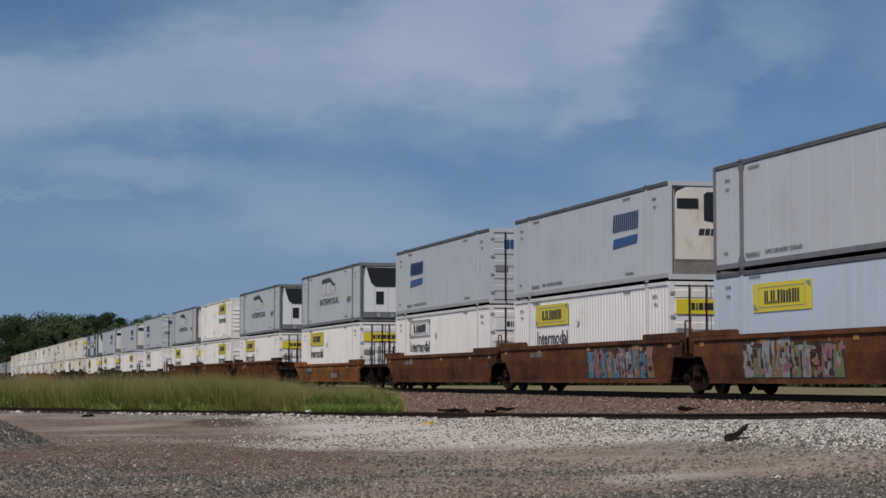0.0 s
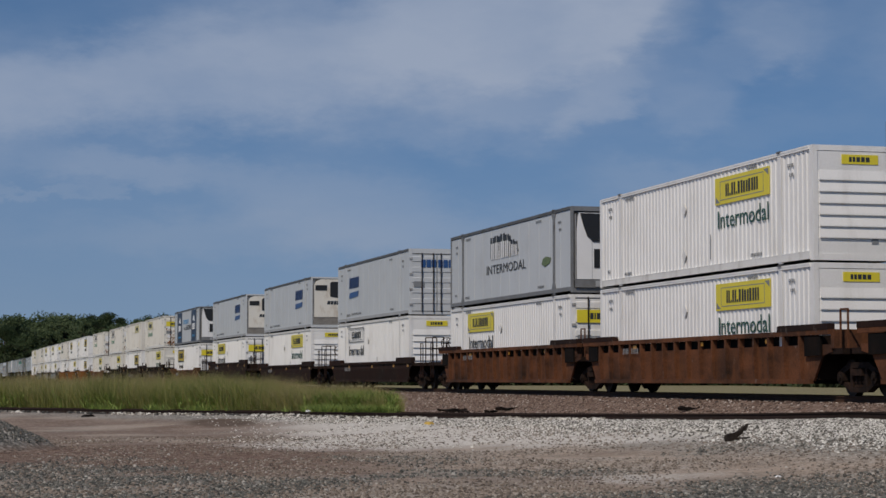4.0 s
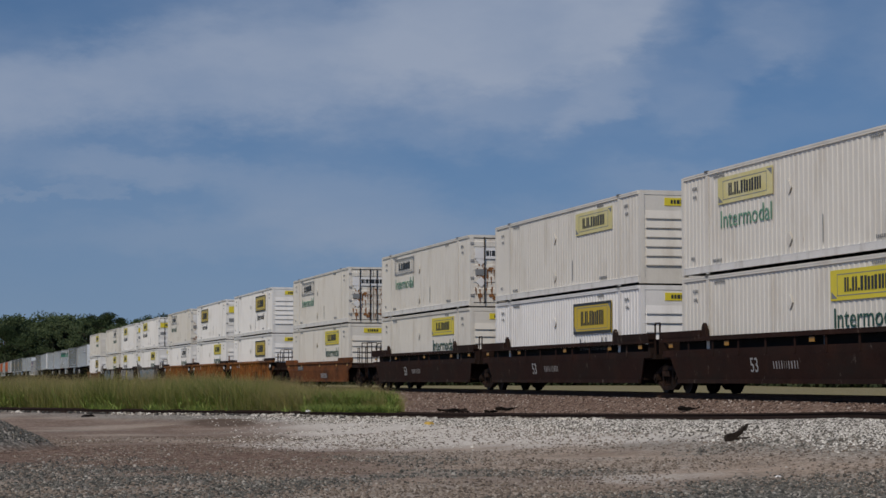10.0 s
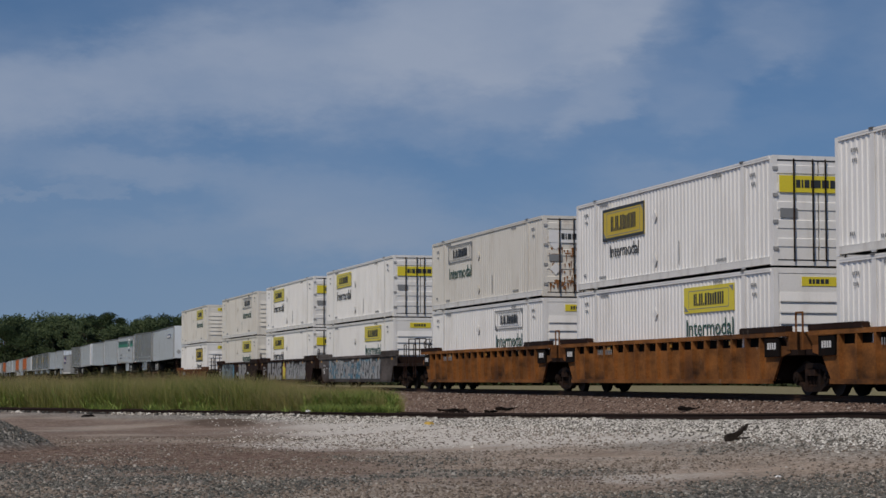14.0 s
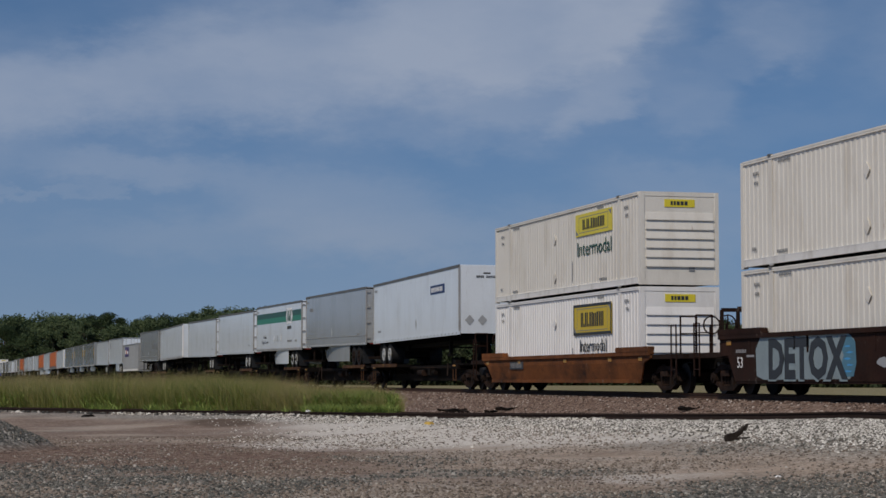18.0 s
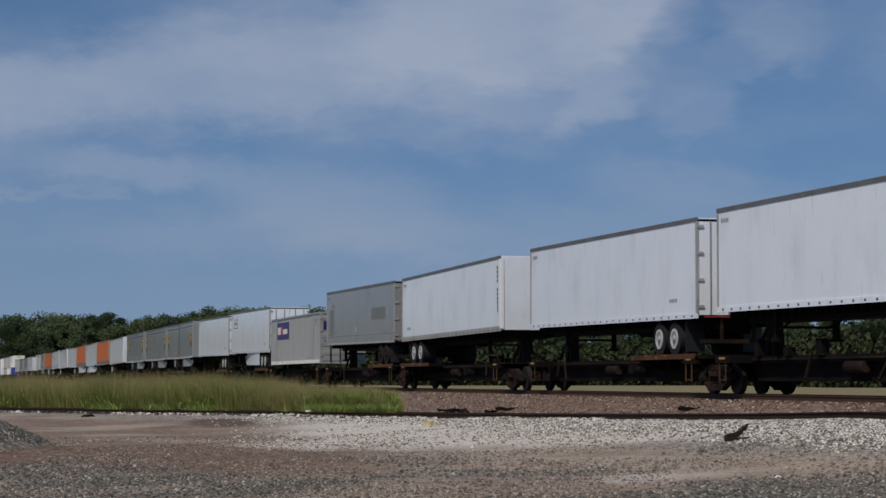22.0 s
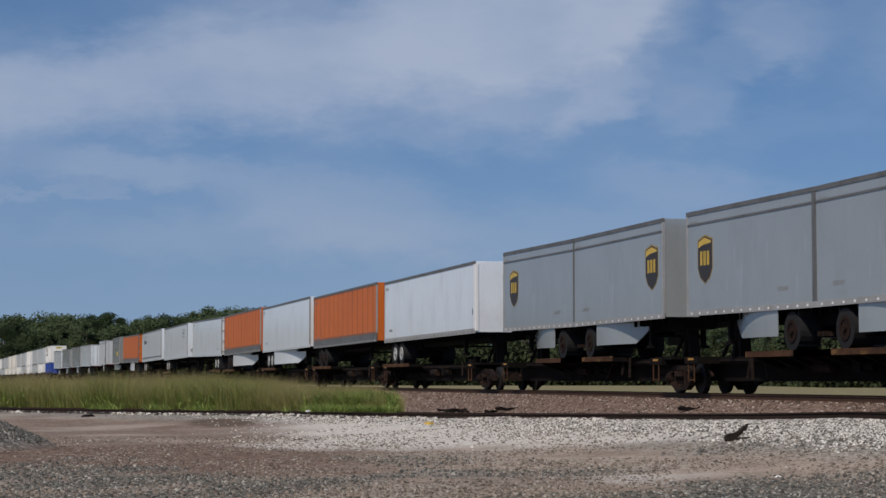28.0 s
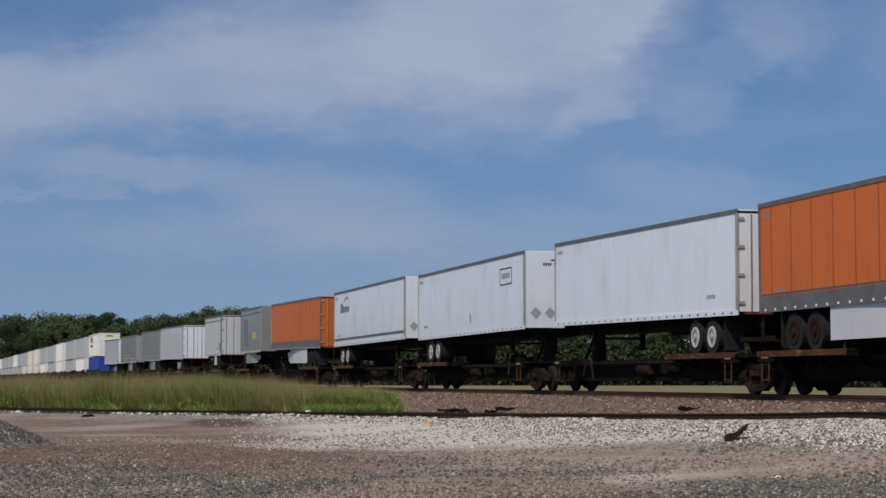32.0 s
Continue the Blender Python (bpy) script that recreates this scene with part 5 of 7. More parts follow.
    for e, gap in ((-1, gap_rear), (1, gap_front)):
        reach = 8.075 + gap / 2
        a, b = sorted((e * 8.2, e * (reach - 0.25)))
        part("end_platform", Shape().box(a, -1.38, 1.02, b, 1.38, 1.16), "grimy_steel", w)
        part("bulkhead", Shape().box(min(e * 8.2, e * 8.3), -1.3, 0.4, max(e * 8.2, e * 8.3), 1.3, 1.5 + drop), "grimy_steel", w)
        # the upright plate at y 0.5 is added to keep the wheel arch dark
        part("draft_sill", Shape().box(a, -0.35, 0.72, b, 0.35, 1.02).box(a, 0.5, 0.34, b, 0.56, 1.02), "shade_black", w)
        if gap > 5:
            bogie(w, e * (8.075 + 1.55))
            part("coupler", Shape().box(min(e * (reach - 0.3), e * (reach + 0.05)), -0.12, 0.75, max(e * (reach - 0.3), e * (reach + 0.05)), 0.12, 1.0), "bogie", w)
            if far:
                continue
            x = e * (reach - 0.6)
            part("handrail", Shape().bar((x, -1.3, 1.16), (x, -1.3, 2.25), 0.04).bar((x, -0.8, 1.16), (x, -0.8, 2.25), 0.04).bar((x, -1.3, 2.25), (x, -0.8, 2.25), 0.04).bar((x, -1.3, 1.75), (x, -0.8, 1.75), 0.03), "well_dark", w)
            part("side_ladder", Shape().bar((x - e * 0.5, -1.4, 0.5), (x - e * 0.5, -1.4, 2.0), 0.035).bar((x - e * 0.1, -1.4, 0.5), (x - e * 0.1, -1.4, 2.0), 0.035)
                 .bar((x - e * 0.5, -1.4, 0.7), (x - e * 0.1, -1.4, 0.7), 0.03).bar((x - e * 0.5, -1.4, 1.05), (x - e * 0.1, -1.4, 1.05), 0.03).bar((x - e * 0.5, -1.4, 2.0), (x - e * 0.1, -1.4, 2.0), 0.03), "well_dark", w)
            part("crossover_frame", Shape().bar((x, 0.0, 1.16), (x, 0.0, 2.45), 0.09).bar((x, 0.9, 1.16), (x, 0.9, 2.45), 0.09).bar((x, 0.0, 2.45), (x, 0.9, 2.45), 0.11).bar((x, 0.0, 1.8), (x, 0.9, 1.8), 0.06), "well_dark", w)
            part("brake_wheel", ring_bar(x + 0.07, -0.35, 2.0, 0.26).bar((x, -0.35, 1.16), (x, -0.35, 2.0), 0.07), "well_dark", w)
            part("air_hose", Shape().bar((x + e * 0.4, -0.3, 0.9), (x + e * 0.7, -0.28, 0.45), 0.05), "black", w)
        elif e > 0:
            bogie(w, reach)
            if far:
                continue
            part("handrail", Shape().bar((reach - 0.5, -1.3, 1.16), (reach - 0.5, -1.3, 2.1), 0.04).bar((reach - 0.1, -1.3, 1.16), (reach - 0.1, -1.3, 2.1), 0.04).bar((reach - 0.5, -1.3, 2.1), (reach - 0.1, -1.3, 2.1), 0.04), paint, w)
            part("articulation_guard", Shape().box(reach - 0.8, -1.42, 1.16, reach - 0.62, 1.42, 1.62), paint, w)
    return w


BOX_T = 2 * HL / SPEED


TALL = {0: 2.96, 1: 2.94, 2: 2.95, 3: 2.96, 4: 2.96, 6: 2.96, 7: 3.0}        # high cube boxes with deep roof rails


def make_stacks(stacks):
    for i, (tail, up, ue, low, le, paint) in enumerate(stacks):
        gap_front = SPEED * (tail - BOX_T - stacks[i - 1][0]) if i else 7.5
        gap_rear = SPEED * (stacks[i + 1][0] - BOX_T - tail) if i + 1 < len(stacks) else 7.0
        lift = {19.49: 0.07, 21.29: 0.02}.get(tail, 0.06)
        ride(well_wagon(paint, gap_front, gap_rear, i if stacks is STACKS else -1), tail, HL, 0.0)
        if tail > 44:
            ue = le = "b"
        ride(container(low, le), tail, HL, (0.43 if le == "b" else 0.37) + lift)
        ride(container(up, ue, TALL.get(i, 2.89) if stacks is STACKS else 2.89), tail, HL, 3.32 + lift)


make_stacks(STACKS)
make_stacks(FAR_STACKS)


# ---- trailers on spine wagons ----
def ring(x, z, r0, r1, a, b, n=20):
    """A flat ring across y, from radius r1 to r0, pulled from a to b."""
    s = Shape()
    for i in range(n):
        p, q = 6.28319 * i / n, 6.28319 * (i + 1) / n
        s.prism([(x + r0 * math.cos(p), z + r0 * math.sin(p)), (x + r0 * math.cos(q), z + r0 * math.sin(q)), (x + r1 * math.cos(q), z + r1 * math.sin(q)), (x + r1 * math.cos(p), z + r1 * math.sin(p))], "y", a, b)
    return s


def trailer(kind, end, length, paint, tall):
    """A box trailer, its middle at x = 0, tyres on z = 0; its nose towards +x where end is n."""
    d = 1 if end == "n" else -1
    h, w = length / 2, 1.29
    z0, z1 = 1.06, 1.06 + tall
    open_frame = kind.endswith("_open")
    kind = kind.replace("_open", "")
    unmarked = kind.startswith("pup_")
    dull = kind == "pup_dull"
    kind = "pup" if unmarked else kind
    skirted = not open_frame and kind in ("grey", "striped", "pup", "white_sign" if d < 0 else "") or kind.endswith("_skirt")
    kind = kind.replace("_skirt", "")
    label = {"white_band": "white box trailer with grey band", "white_logo": "white box trailer with blue sign", "grey": "grey box trailer", "striped": "white box trailer with green stripe", "white": "plain white box trailer",
             "white_plain": "white box trailer with grey bottom rail", "white_sign": "white box trailer with framed sign", "pup": "short silver trailer with brown gold shield",
             "orange": "orange ribbed box trailer with grey rail", "box": "grey corrugated container with purple panel"}[kind]
    if unmarked:
        label = "short dull grey trailer with a yellow plate" if dull else "short pale grey trailer"
    t = thing("trailer", label + ", on a spine wagon", "trailer", "trailers on the train")
    for out in (-1, 1):
        y = out * w
        part("side_wall", Shape().box(-h + 0.06, min(y - out * 0.03, y), z0 + 0.12, h - 0.06, max(y - out * 0.03, y), z1 - 0.12), paint, t)
        low = 0.42 if kind == "orange" else (0.2 if kind == "white_plain" else 0.15)
        part("bottom_rail", Shape().box(-h, min(y - out * 0.03, y + out * 0.02), z0, h, max(y - out * 0.03, y + out * 0.02), z0 + low), "frame_grey" if kind == "orange" else ("aluminium" if kind in ("white_plain", "pup", "striped") else paint), t)
        part("top_rail", Shape().box(-h, min(y - out * 0.03, y + out * 0.02), z1 - 0.12, h, max(y - out * 0.03, y + out * 0.02), z1), "frame_grey", t)
        for x in (-h + 0.05, h - 0.05):
            part("corner_post", Shape().box(x - 0.06, min(y - out * 0.05, y + out * 0.015), z0 + low, x + 0.06, max(y - out * 0.05, y + out * 0.015), z1 - 0.12), "aluminium" if kind not in ("orange", "pup") else ("aluminium" if x * d > 0 else "frame_grey"), t)
        n = int(length / 0.6)
        s = Shape()
        for i in range(n):
            x = -h + 0.4 + i * (length - 0.8) / (n - 1)
            s.box(x - 0.03, y + out * 0.02 - 0.004, z0 + 0.04, x + 0.07, y + out * 0.02 + 0.006, z0 + 0.10)
        part("marker_strip", s, "plain_white" if kind in ("orange", "pup", "grey") else "ink", t)
        if kind == "orange":
            for i in range(13):
                x = -h + 0.8 + i * (length - 1.6) / 12
                part("panel_seam", Shape().box(x - 0.018, y - 0.012, z0 + low, x + 0.018, y + 0.012, z1 - 0.12), "orange_seam", t)
    part("roof", Shape().box(-h + 0.02, -w + 0.03, z1 - 0.05, h - 0.02, w - 0.03, z1 - 0.01), paint, t)
    part("floor", Shape().box(-h + 0.02, -w + 0.03, z0 + 0.05, h - 0.02, w - 0.03, z0 + 0.2), "shade_black", t)
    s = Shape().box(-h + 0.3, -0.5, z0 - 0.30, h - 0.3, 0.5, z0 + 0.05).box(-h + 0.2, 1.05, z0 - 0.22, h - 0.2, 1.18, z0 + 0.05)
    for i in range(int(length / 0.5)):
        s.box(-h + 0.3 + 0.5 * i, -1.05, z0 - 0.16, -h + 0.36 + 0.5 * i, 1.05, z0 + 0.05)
    part("underframe", s, "shade_black", t)
    part("nose_wall", Shape().box(min(d * h, d * (h - 0.05)), -w + 0.05, z0 + 0.05, max(d * h, d * (h - 0.05)), w - 0.05, z1 - 0.03), paint, t)
    for s in (-1, 1):
        a, b = sorted((s * 0.01, s * (w - 0.06)))
        part("door", Shape().box(min(-d * h, -d * (h - 0.05)), a, z0 + 0.1, max(-d * h, -d * (h - 0.05)), b, z1 - 0.12), paint, t)
        for yy in (0.35, 0.9):
            part("lock_rod", Shape().tube((-d * (h + 0.03), s * yy), "z", 0.02, z0 + 0.1, z1 - 0.1, 8), "aluminium", t)
        for k in range(4):
            z = z0 + 0.3 + k * (tall - 0.6) / 3
            part("hinge", Shape().box(-d * h - 0.04, s * (w - 0.1) - 0.09, z, -d * h + 0.04, s * (w - 0.1) + 0.09, z + 0.08), "aluminium", t)
    # running gear
    rear = -d * (h - (2.6 if kind != "pup" else 1.5))
    axles = (rear - 0.62, rear + 0.62) if kind != "pup" else (rear,)
    part("slider_frame", Shape().box(min(axles) - 1.3, -0.62, z0 - 0.42, max(axles) + 1.3, 0.62, z0 + 0.05).box(min(axles) - 0.5, -0.6, 0.35, max(axles) + 0.5, 0.6, z0), "shade_black", t)
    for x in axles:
        part("axle", Shape().tube((x, 0.5), "y", 0.07, -1.0, 1.0, 8), "shade_black", t)
        for out in (-1, 1):
            tyre = part("tyre", Shape().tube((x, 0.5), "y", 0.5, min(out * 0.62, out * 1.22), max(out * 0.62, out * 1.22), 24), "tyre", t)
            part("rim", ring(x, 0.5, 0.30, 0.215, out * 1.19, out * 1.245), "rim" if kind.startswith("white") or kind == "striped" else "grimy_steel", tyre)
            part("hub", Shape().tube((x, 0.5), "y", 0.20, min(out * 1.2, out * 1.223), max(out * 1.2, out * 1.223), 16).tube((x, 0.5), "y", 0.085, min(out * 1.2, out * 1.28), max(out * 1.2, out * 1.28), 10), "placard" if kind.startswith("white") else "grimy_steel", tyre)
    part("rear_bumper", Shape().box(-d * (h - 0.12) - 0.05, -1.15, 0.35, -d * (h - 0.12) + 0.05, 1.15, 0.47).bar((-d * (h - 0.12), -0.5, 0.4), (-d * (h - 0.12), -0.5, z0 + 0.1), 0.08)
         .bar((-d * (h - 0.12), 0.5, 0.4), (-d * (h - 0.12), 0.5, z0 + 0.1), 0.08), "bogie", t)
    gear = d * (h - 3.0 if kind != "pup" else h - 2.2)
    for out in (-1, 1):
        part("landing_leg", Shape().box(gear - 0.07, out * 0.85 - 0.07, 0.28, gear + 0.07, out * 0.85 + 0.07, z0 + 0.05).box(gear - 0.13, out * 0.85 - 0.13, 0.22, gear + 0.13, out * 0.85 + 0.13, 0.3), "shade_black", t)
    part("leg_brace", Shape().bar((gear, -0.85, 0.5), (gear - d * 1.2, -0.5, z0), 0.06).bar((gear, 0.85, 0.5), (gear - d * 1.2, 0.5, z0), 0.06).bar((gear, -0.85, 0.6), (gear, 0.85, 0.6), 0.07), "shade_black", t)
    low_edge = 0.36 if kind == "pup" else 0.22
    if skirted:
        # the skirt starts before the wheels and bends inwards towards the legs
        near = (max(axles) if d > 0 else min(axles)) + d * (1.3 if kind == "striped" else 0.95 if kind != "pup" else 0.8)
        far_end = gear - d * (1.2 if kind == "striped" else 0.35)
        paint_s = paint if kind in ("grey", "pup") else ("reefer" if kind == "orange" else "trailer_white")
        for out in (-1, 1):
            s = Shape()
            k = 10
            for i in range(k + 1):
                f = i / k
                xx = near + (far_end - near) * f
                yy = out * (1.25 - 0.45 * f ** 2.2)
                zb = low_edge + 0.02 + (0.42 * max(0.0, f - 0.82) / 0.18)
                s.v += [(xx, yy - 0.012, z0 + 0.04), (xx, yy + 0.012, z0 + 0.04), (xx, yy + 0.012, zb), (xx, yy - 0.012, zb)]
            s.f = [(4 * i + j, 4 * i + 4 + j, 4 * i + 4 + (j + 1) % 4, 4 * i + (j + 1) % 4) for i in range(k) for j in range(4)] + [(0, 1, 2, 3), (4 * k + 3, 4 * k + 2, 4 * k + 1, 4 * k)]
            part("side_skirt", s, paint_s, t)
    sy = -w - 0.001
    if kind == "white_logo":
        x = h - 5.4
        part("sign", panel(x + 0.6, z0 + 1.86, x + 3.0, z0 + 2.24, sy), "dark_blue", t, "dark blue name sign")
        part("name_mark", bars(x + 0.75, z0 + 1.95, [0.18] * 8, 0.2, 0.07, sy - 0.013), "plain_white", t)
    elif kind == "striped":
        part("stripe", panel(-h + 0.1, z0 + 1.74, h - 0.15, z0 + 2.07, sy, 0.004), "green", t, "green stripe")
        part("stripe", panel(-h + 0.1, z0 + 2.07, h - 0.15, z0 + 2.40, sy, 0.004), "green_dark", t, "dark green stripe")
        part("emblem_ground", Shape().prism([(2.83, z0 + 2.07), (3.2, z0 + 1.62), (4.8, z0 + 1.62), (5.13, z0 + 2.07), (4.8, z0 + 2.56), (3.2, z0 + 2.56)], "y", sy, sy - 0.006), "plain_white", t, "white hexagon")
        part("emblem_border", Shape().prism([(2.98, z0 + 2.07), (3.28, z0 + 1.68), (3.34, z0 + 1.68), (3.06, z0 + 2.07), (3.34, z0 + 2.5), (3.28, z0 + 2.5)], "y", sy - 0.006, sy - 0.009)
             .prism([(4.98, z0 + 2.07), (4.72, z0 + 1.68), (4.66, z0 + 1.68), (4.9, z0 + 2.07), (4.66, z0 + 2.5), (4.72, z0 + 2.5)], "y", sy - 0.006, sy - 0.009), "ink_grey", t)
        part("name_mark", bars(3.38, z0 + 1.76, [0.5, 0.14, 0.42], 0.66, 0.06, sy - 0.006, 0.12, [1, 0.5, 1]), "green_dark", t)
        part("name_mark", bars(3.3, z0 + 1.28, [0.13] * 8, 0.2, 0.05, sy, 0.1), "ink", t)
        part("name_mark", bars(3.35, z0 + 0.5, [0.1] * 11, 0.14, 0.05, sy), "ink_grey", t)
        text_part("Available", 0.2, -h + 2.65, z0 + 0.80, 1.3, sy, "ink", t)
        text_part("Liftgate Service", 0.22, -h + 2.1, z0 + 0.47, 2.5, sy, "ink", t)
        for x, paper in ((-1.35, "plain_white"), (-0.04, "ink_grey"), (1.19, "plain_white")):
            part("placard", Shape().prism([(x, z0 + 0.5), (x + 0.17, z0 + 0.76), (x, z0 + 1.02), (x - 0.17, z0 + 0.76)], "y", sy, sy - 0.004), "ink_grey", t)
            part("placard", Shape().prism([(x, z0 + 0.53), (x + 0.15, z0 + 0.76), (x, z0 + 0.99), (x - 0.15, z0 + 0.76)], "y", sy - 0.004, sy - 0.007), paper, t)
    elif kind == "white_sign":
        x = -h + 1.2 if d < 0 else h - 3.2
        part("sign_frame", outline(x, z0 + 1.75, x + 1.6, z0 + 2.4, sy, 0.05), "ink", t)
        part("name_mark", bars(x + 0.25, z0 + 2.0, [0.13] * 6, 0.2, 0.06, sy), "ink_grey", t)
    elif unmarked:
        x = h - 3.4
        if dull:
            part("plate", panel(x, z0 + 0.9, x + 1.3, z0 + 1.35, sy), "deep_yellow", t, "yellow plate")
            part("old_panel", panel(-h + 1.4, z0 + 0.5, -h + 3.2, z0 + 2.3, sy, 0.003), "old_patch", t)
        part("door_plate", panel(h - 0.9, z0 + 0.35, h - 0.3, z0 + 0.95, sy), "ink_grey", t)
    elif kind == "pup":
        x = h - 1.5 if d > 0 else -h + 0.9
        pts = [(0, 0.35), (0.1, 0.14), (0.3, 0.0), (0.5, 0.14), (0.6, 0.35), (0.6, 1.0), (0.3, 1.1), (0.0, 1.0)]
        part("shield_rim", Shape().prism([(x - 0.05 + p * 1.85, z0 + 0.88 + q * 1.28) for p, q in pts], "y", sy, sy - 0.004), "dull_gold", t, "gold shield rim")
        part("shield", Shape().prism([(x + p * 1.70, z0 + 0.92 + q * 1.20) for p, q in pts], "y", sy - 0.004, sy - 0.010), "brown", t, "brown shield")
        part("shield_band", Shape().prism([(x + 0.02, z0 + 1.92), (x + 0.35, z0 + 2.0), (x + 0.95, z0 + 2.04), (x + 0.95, z0 + 2.10), (x + 0.5, z0 + 2.2), (x + 0.05, z0 + 2.1)], "y", sy - 0.010, sy - 0.014), "gold", t, "gold band")
        part("name_mark", bars(x + 0.17, z0 + 1.42, [0.15, 0.15, 0.15], 0.4, 0.1, sy - 0.010, 0, [1, 1, 1]), "gold", t)
    elif kind == "white_band":
        part("band", panel(-h + 0.1, z0 + 0.3, h - 0.1, z0 + 0.42, sy), "frame_grey", t, "grey band")
        part("name_mark", bars(-h + 1.6, z0 + 1.75, [0.26] * 6, 0.5, 0.12, sy, 0.2, [1, 0.9, 0.6, 0.6, 0.6, 0.6]), "ink", t)
        part("name_arc", Shape().prism([(-h + 2.2, z0 + 2.25), (-h + 3.2, z0 + 2.5), (-h + 4.0, z0 + 2.3), (-h + 3.2, z0 + 2.6)], "y", sy, sy - 0.006), "ink", t)
    elif kind == "grey":
        part("name_mark", bars(-h + 1.2, z0 + 2.0, [0.12] * 6, 0.2, 0.05, sy), "ink_grey", t)
    # hazard placards and corner marks on the near side
    if kind in ("white_logo", "grey", "white_sign"):
        x = 0.6 * d
        part("placard", Shape().prism([(x, z0 + 0.45), (x + 0.16, z0 + 0.7), (x, z0 + 0.95), (x - 0.16, z0 + 0.7)], "y", sy + 0.002, sy - 0.006), "placard", t)
    if d > 0 and kind in ("white_logo", "white_band", "white_sign"):
        for yy in (-0.85, -0.3):
            part("placard", Shape().prism([(yy, z0 + 0.38), (yy + 0.2, z0 + 0.6), (yy, z0 + 0.82), (yy - 0.2, z0 + 0.6)], "x", h + 0.002, h + 0.012), "placard", t)
        part("hose_box", Shape().box(h, 0.55, z0 + 0.3, h + 0.12, 0.85, z0 + 0.6), "shade_black", t)
        s = Shape()
        for k in range(11):
            if k != 4:
                s.box(h, -0.55 + 0.085 * k, z1 - 0.55, h + 0.006, -0.49 + 0.085 * k, z1 - 0.45)
        part("stencil_mark", s.box(h, -0.25, z1 - 0.38, h + 0.006, 0.05, z1 - 0.32), "ink", t)
    if d < 0:
        part("warning_strip", Shape().box(h, -1.1, z0 + 0.03, h + 0.02, 1.1, z0 + 0.07), "red", t, "red and white strip")
    s = bars(-h + 1.0 if d > 0 else h - 2.2, z0 + 0.5, [0.06] * 6, 0.11, 0.05, sy)
    top = bars(-h + 0.3, z1 - 0.42, [0.06] * 5, 0.12, 0.05, sy)
    part("stencil_mark", s.add(top.v, top.f), "ink_grey", t)
    if kind in ("grey", "orange"):
        part("side_moulding", Shape().box(-h + 0.1, -w - 0.014, z0 + 0.46, h - 0.1, -w, z0 + 0.49), "aluminium" if kind == "grey" else "frame_grey", t)
    if kind == "pup":
        part("side_moulding", Shape().box(-h + 0.1, -w - 0.018, z1 - 0.42, h - 0.1, -w, z1 - 0.36), "frame_grey", t)
    # faint panel seams
    if kind != "orange":
        n = int(length / 1.22)
        seam = Shape()
        for i in range(1, n):
            x = -h + i * length / n
            seam.box(x - 0.006, -w - 0.0015, z0 + 0.16, x + 0.006, -w, z1 - 0.12)
        part("seams", seam, paint, t)
    if kind == "white_plain":
        part("stencil_mark", Shape().box(h - 0.42, sy - 0.004, z0 + 0.75, h - 0.32, sy, z0 + 1.0), "ink", t)
        part("corner_trim", Shape().prism([(h - 0.14, -w - 0.02), (h + 0.0, -w - 0.02), (h + 0.03, -w + 0.02), (h + 0.03, -w + 0.14), (h - 0.02, -w + 0.14)], "z", z0 + 0.1, z1 - 0.12), "plain_white", t, "rounded white corner post")
        part("emblem", Shape().tube((0.25, z1 - 0.34), "x", 0.13, h + 0.002, h + 0.012, 16), "ink", t)
    if open_frame:
        part("overpainted_patch", panel(-h + 0.8, z0 + 0.5, -h + 1.9, z0 + 1.9, sy + 0.003, 0.003), "old_patch", t)
        part("overpainted_patch", panel(h - 5.0, z0 + 1.15, h - 1.9, z0 + 1.75, sy + 0.003, 0.003), "old_patch", t)
    for out in (-1, 1):
        part("mud_flap", Shape().box(-d * (h - 1.15) - 0.01, min(out * 0.6, out * 1.2), 0.12, -d * (h - 1.15) + 0.01, max(out * 0.6, out * 1.2), z0 - 0.05), "black", t)
    part("air_tank", Shape().tube((0.35, z0 - 0.25), "x", 0.17, -0.8, 0.6, 12), "shade_black", t)
    return t


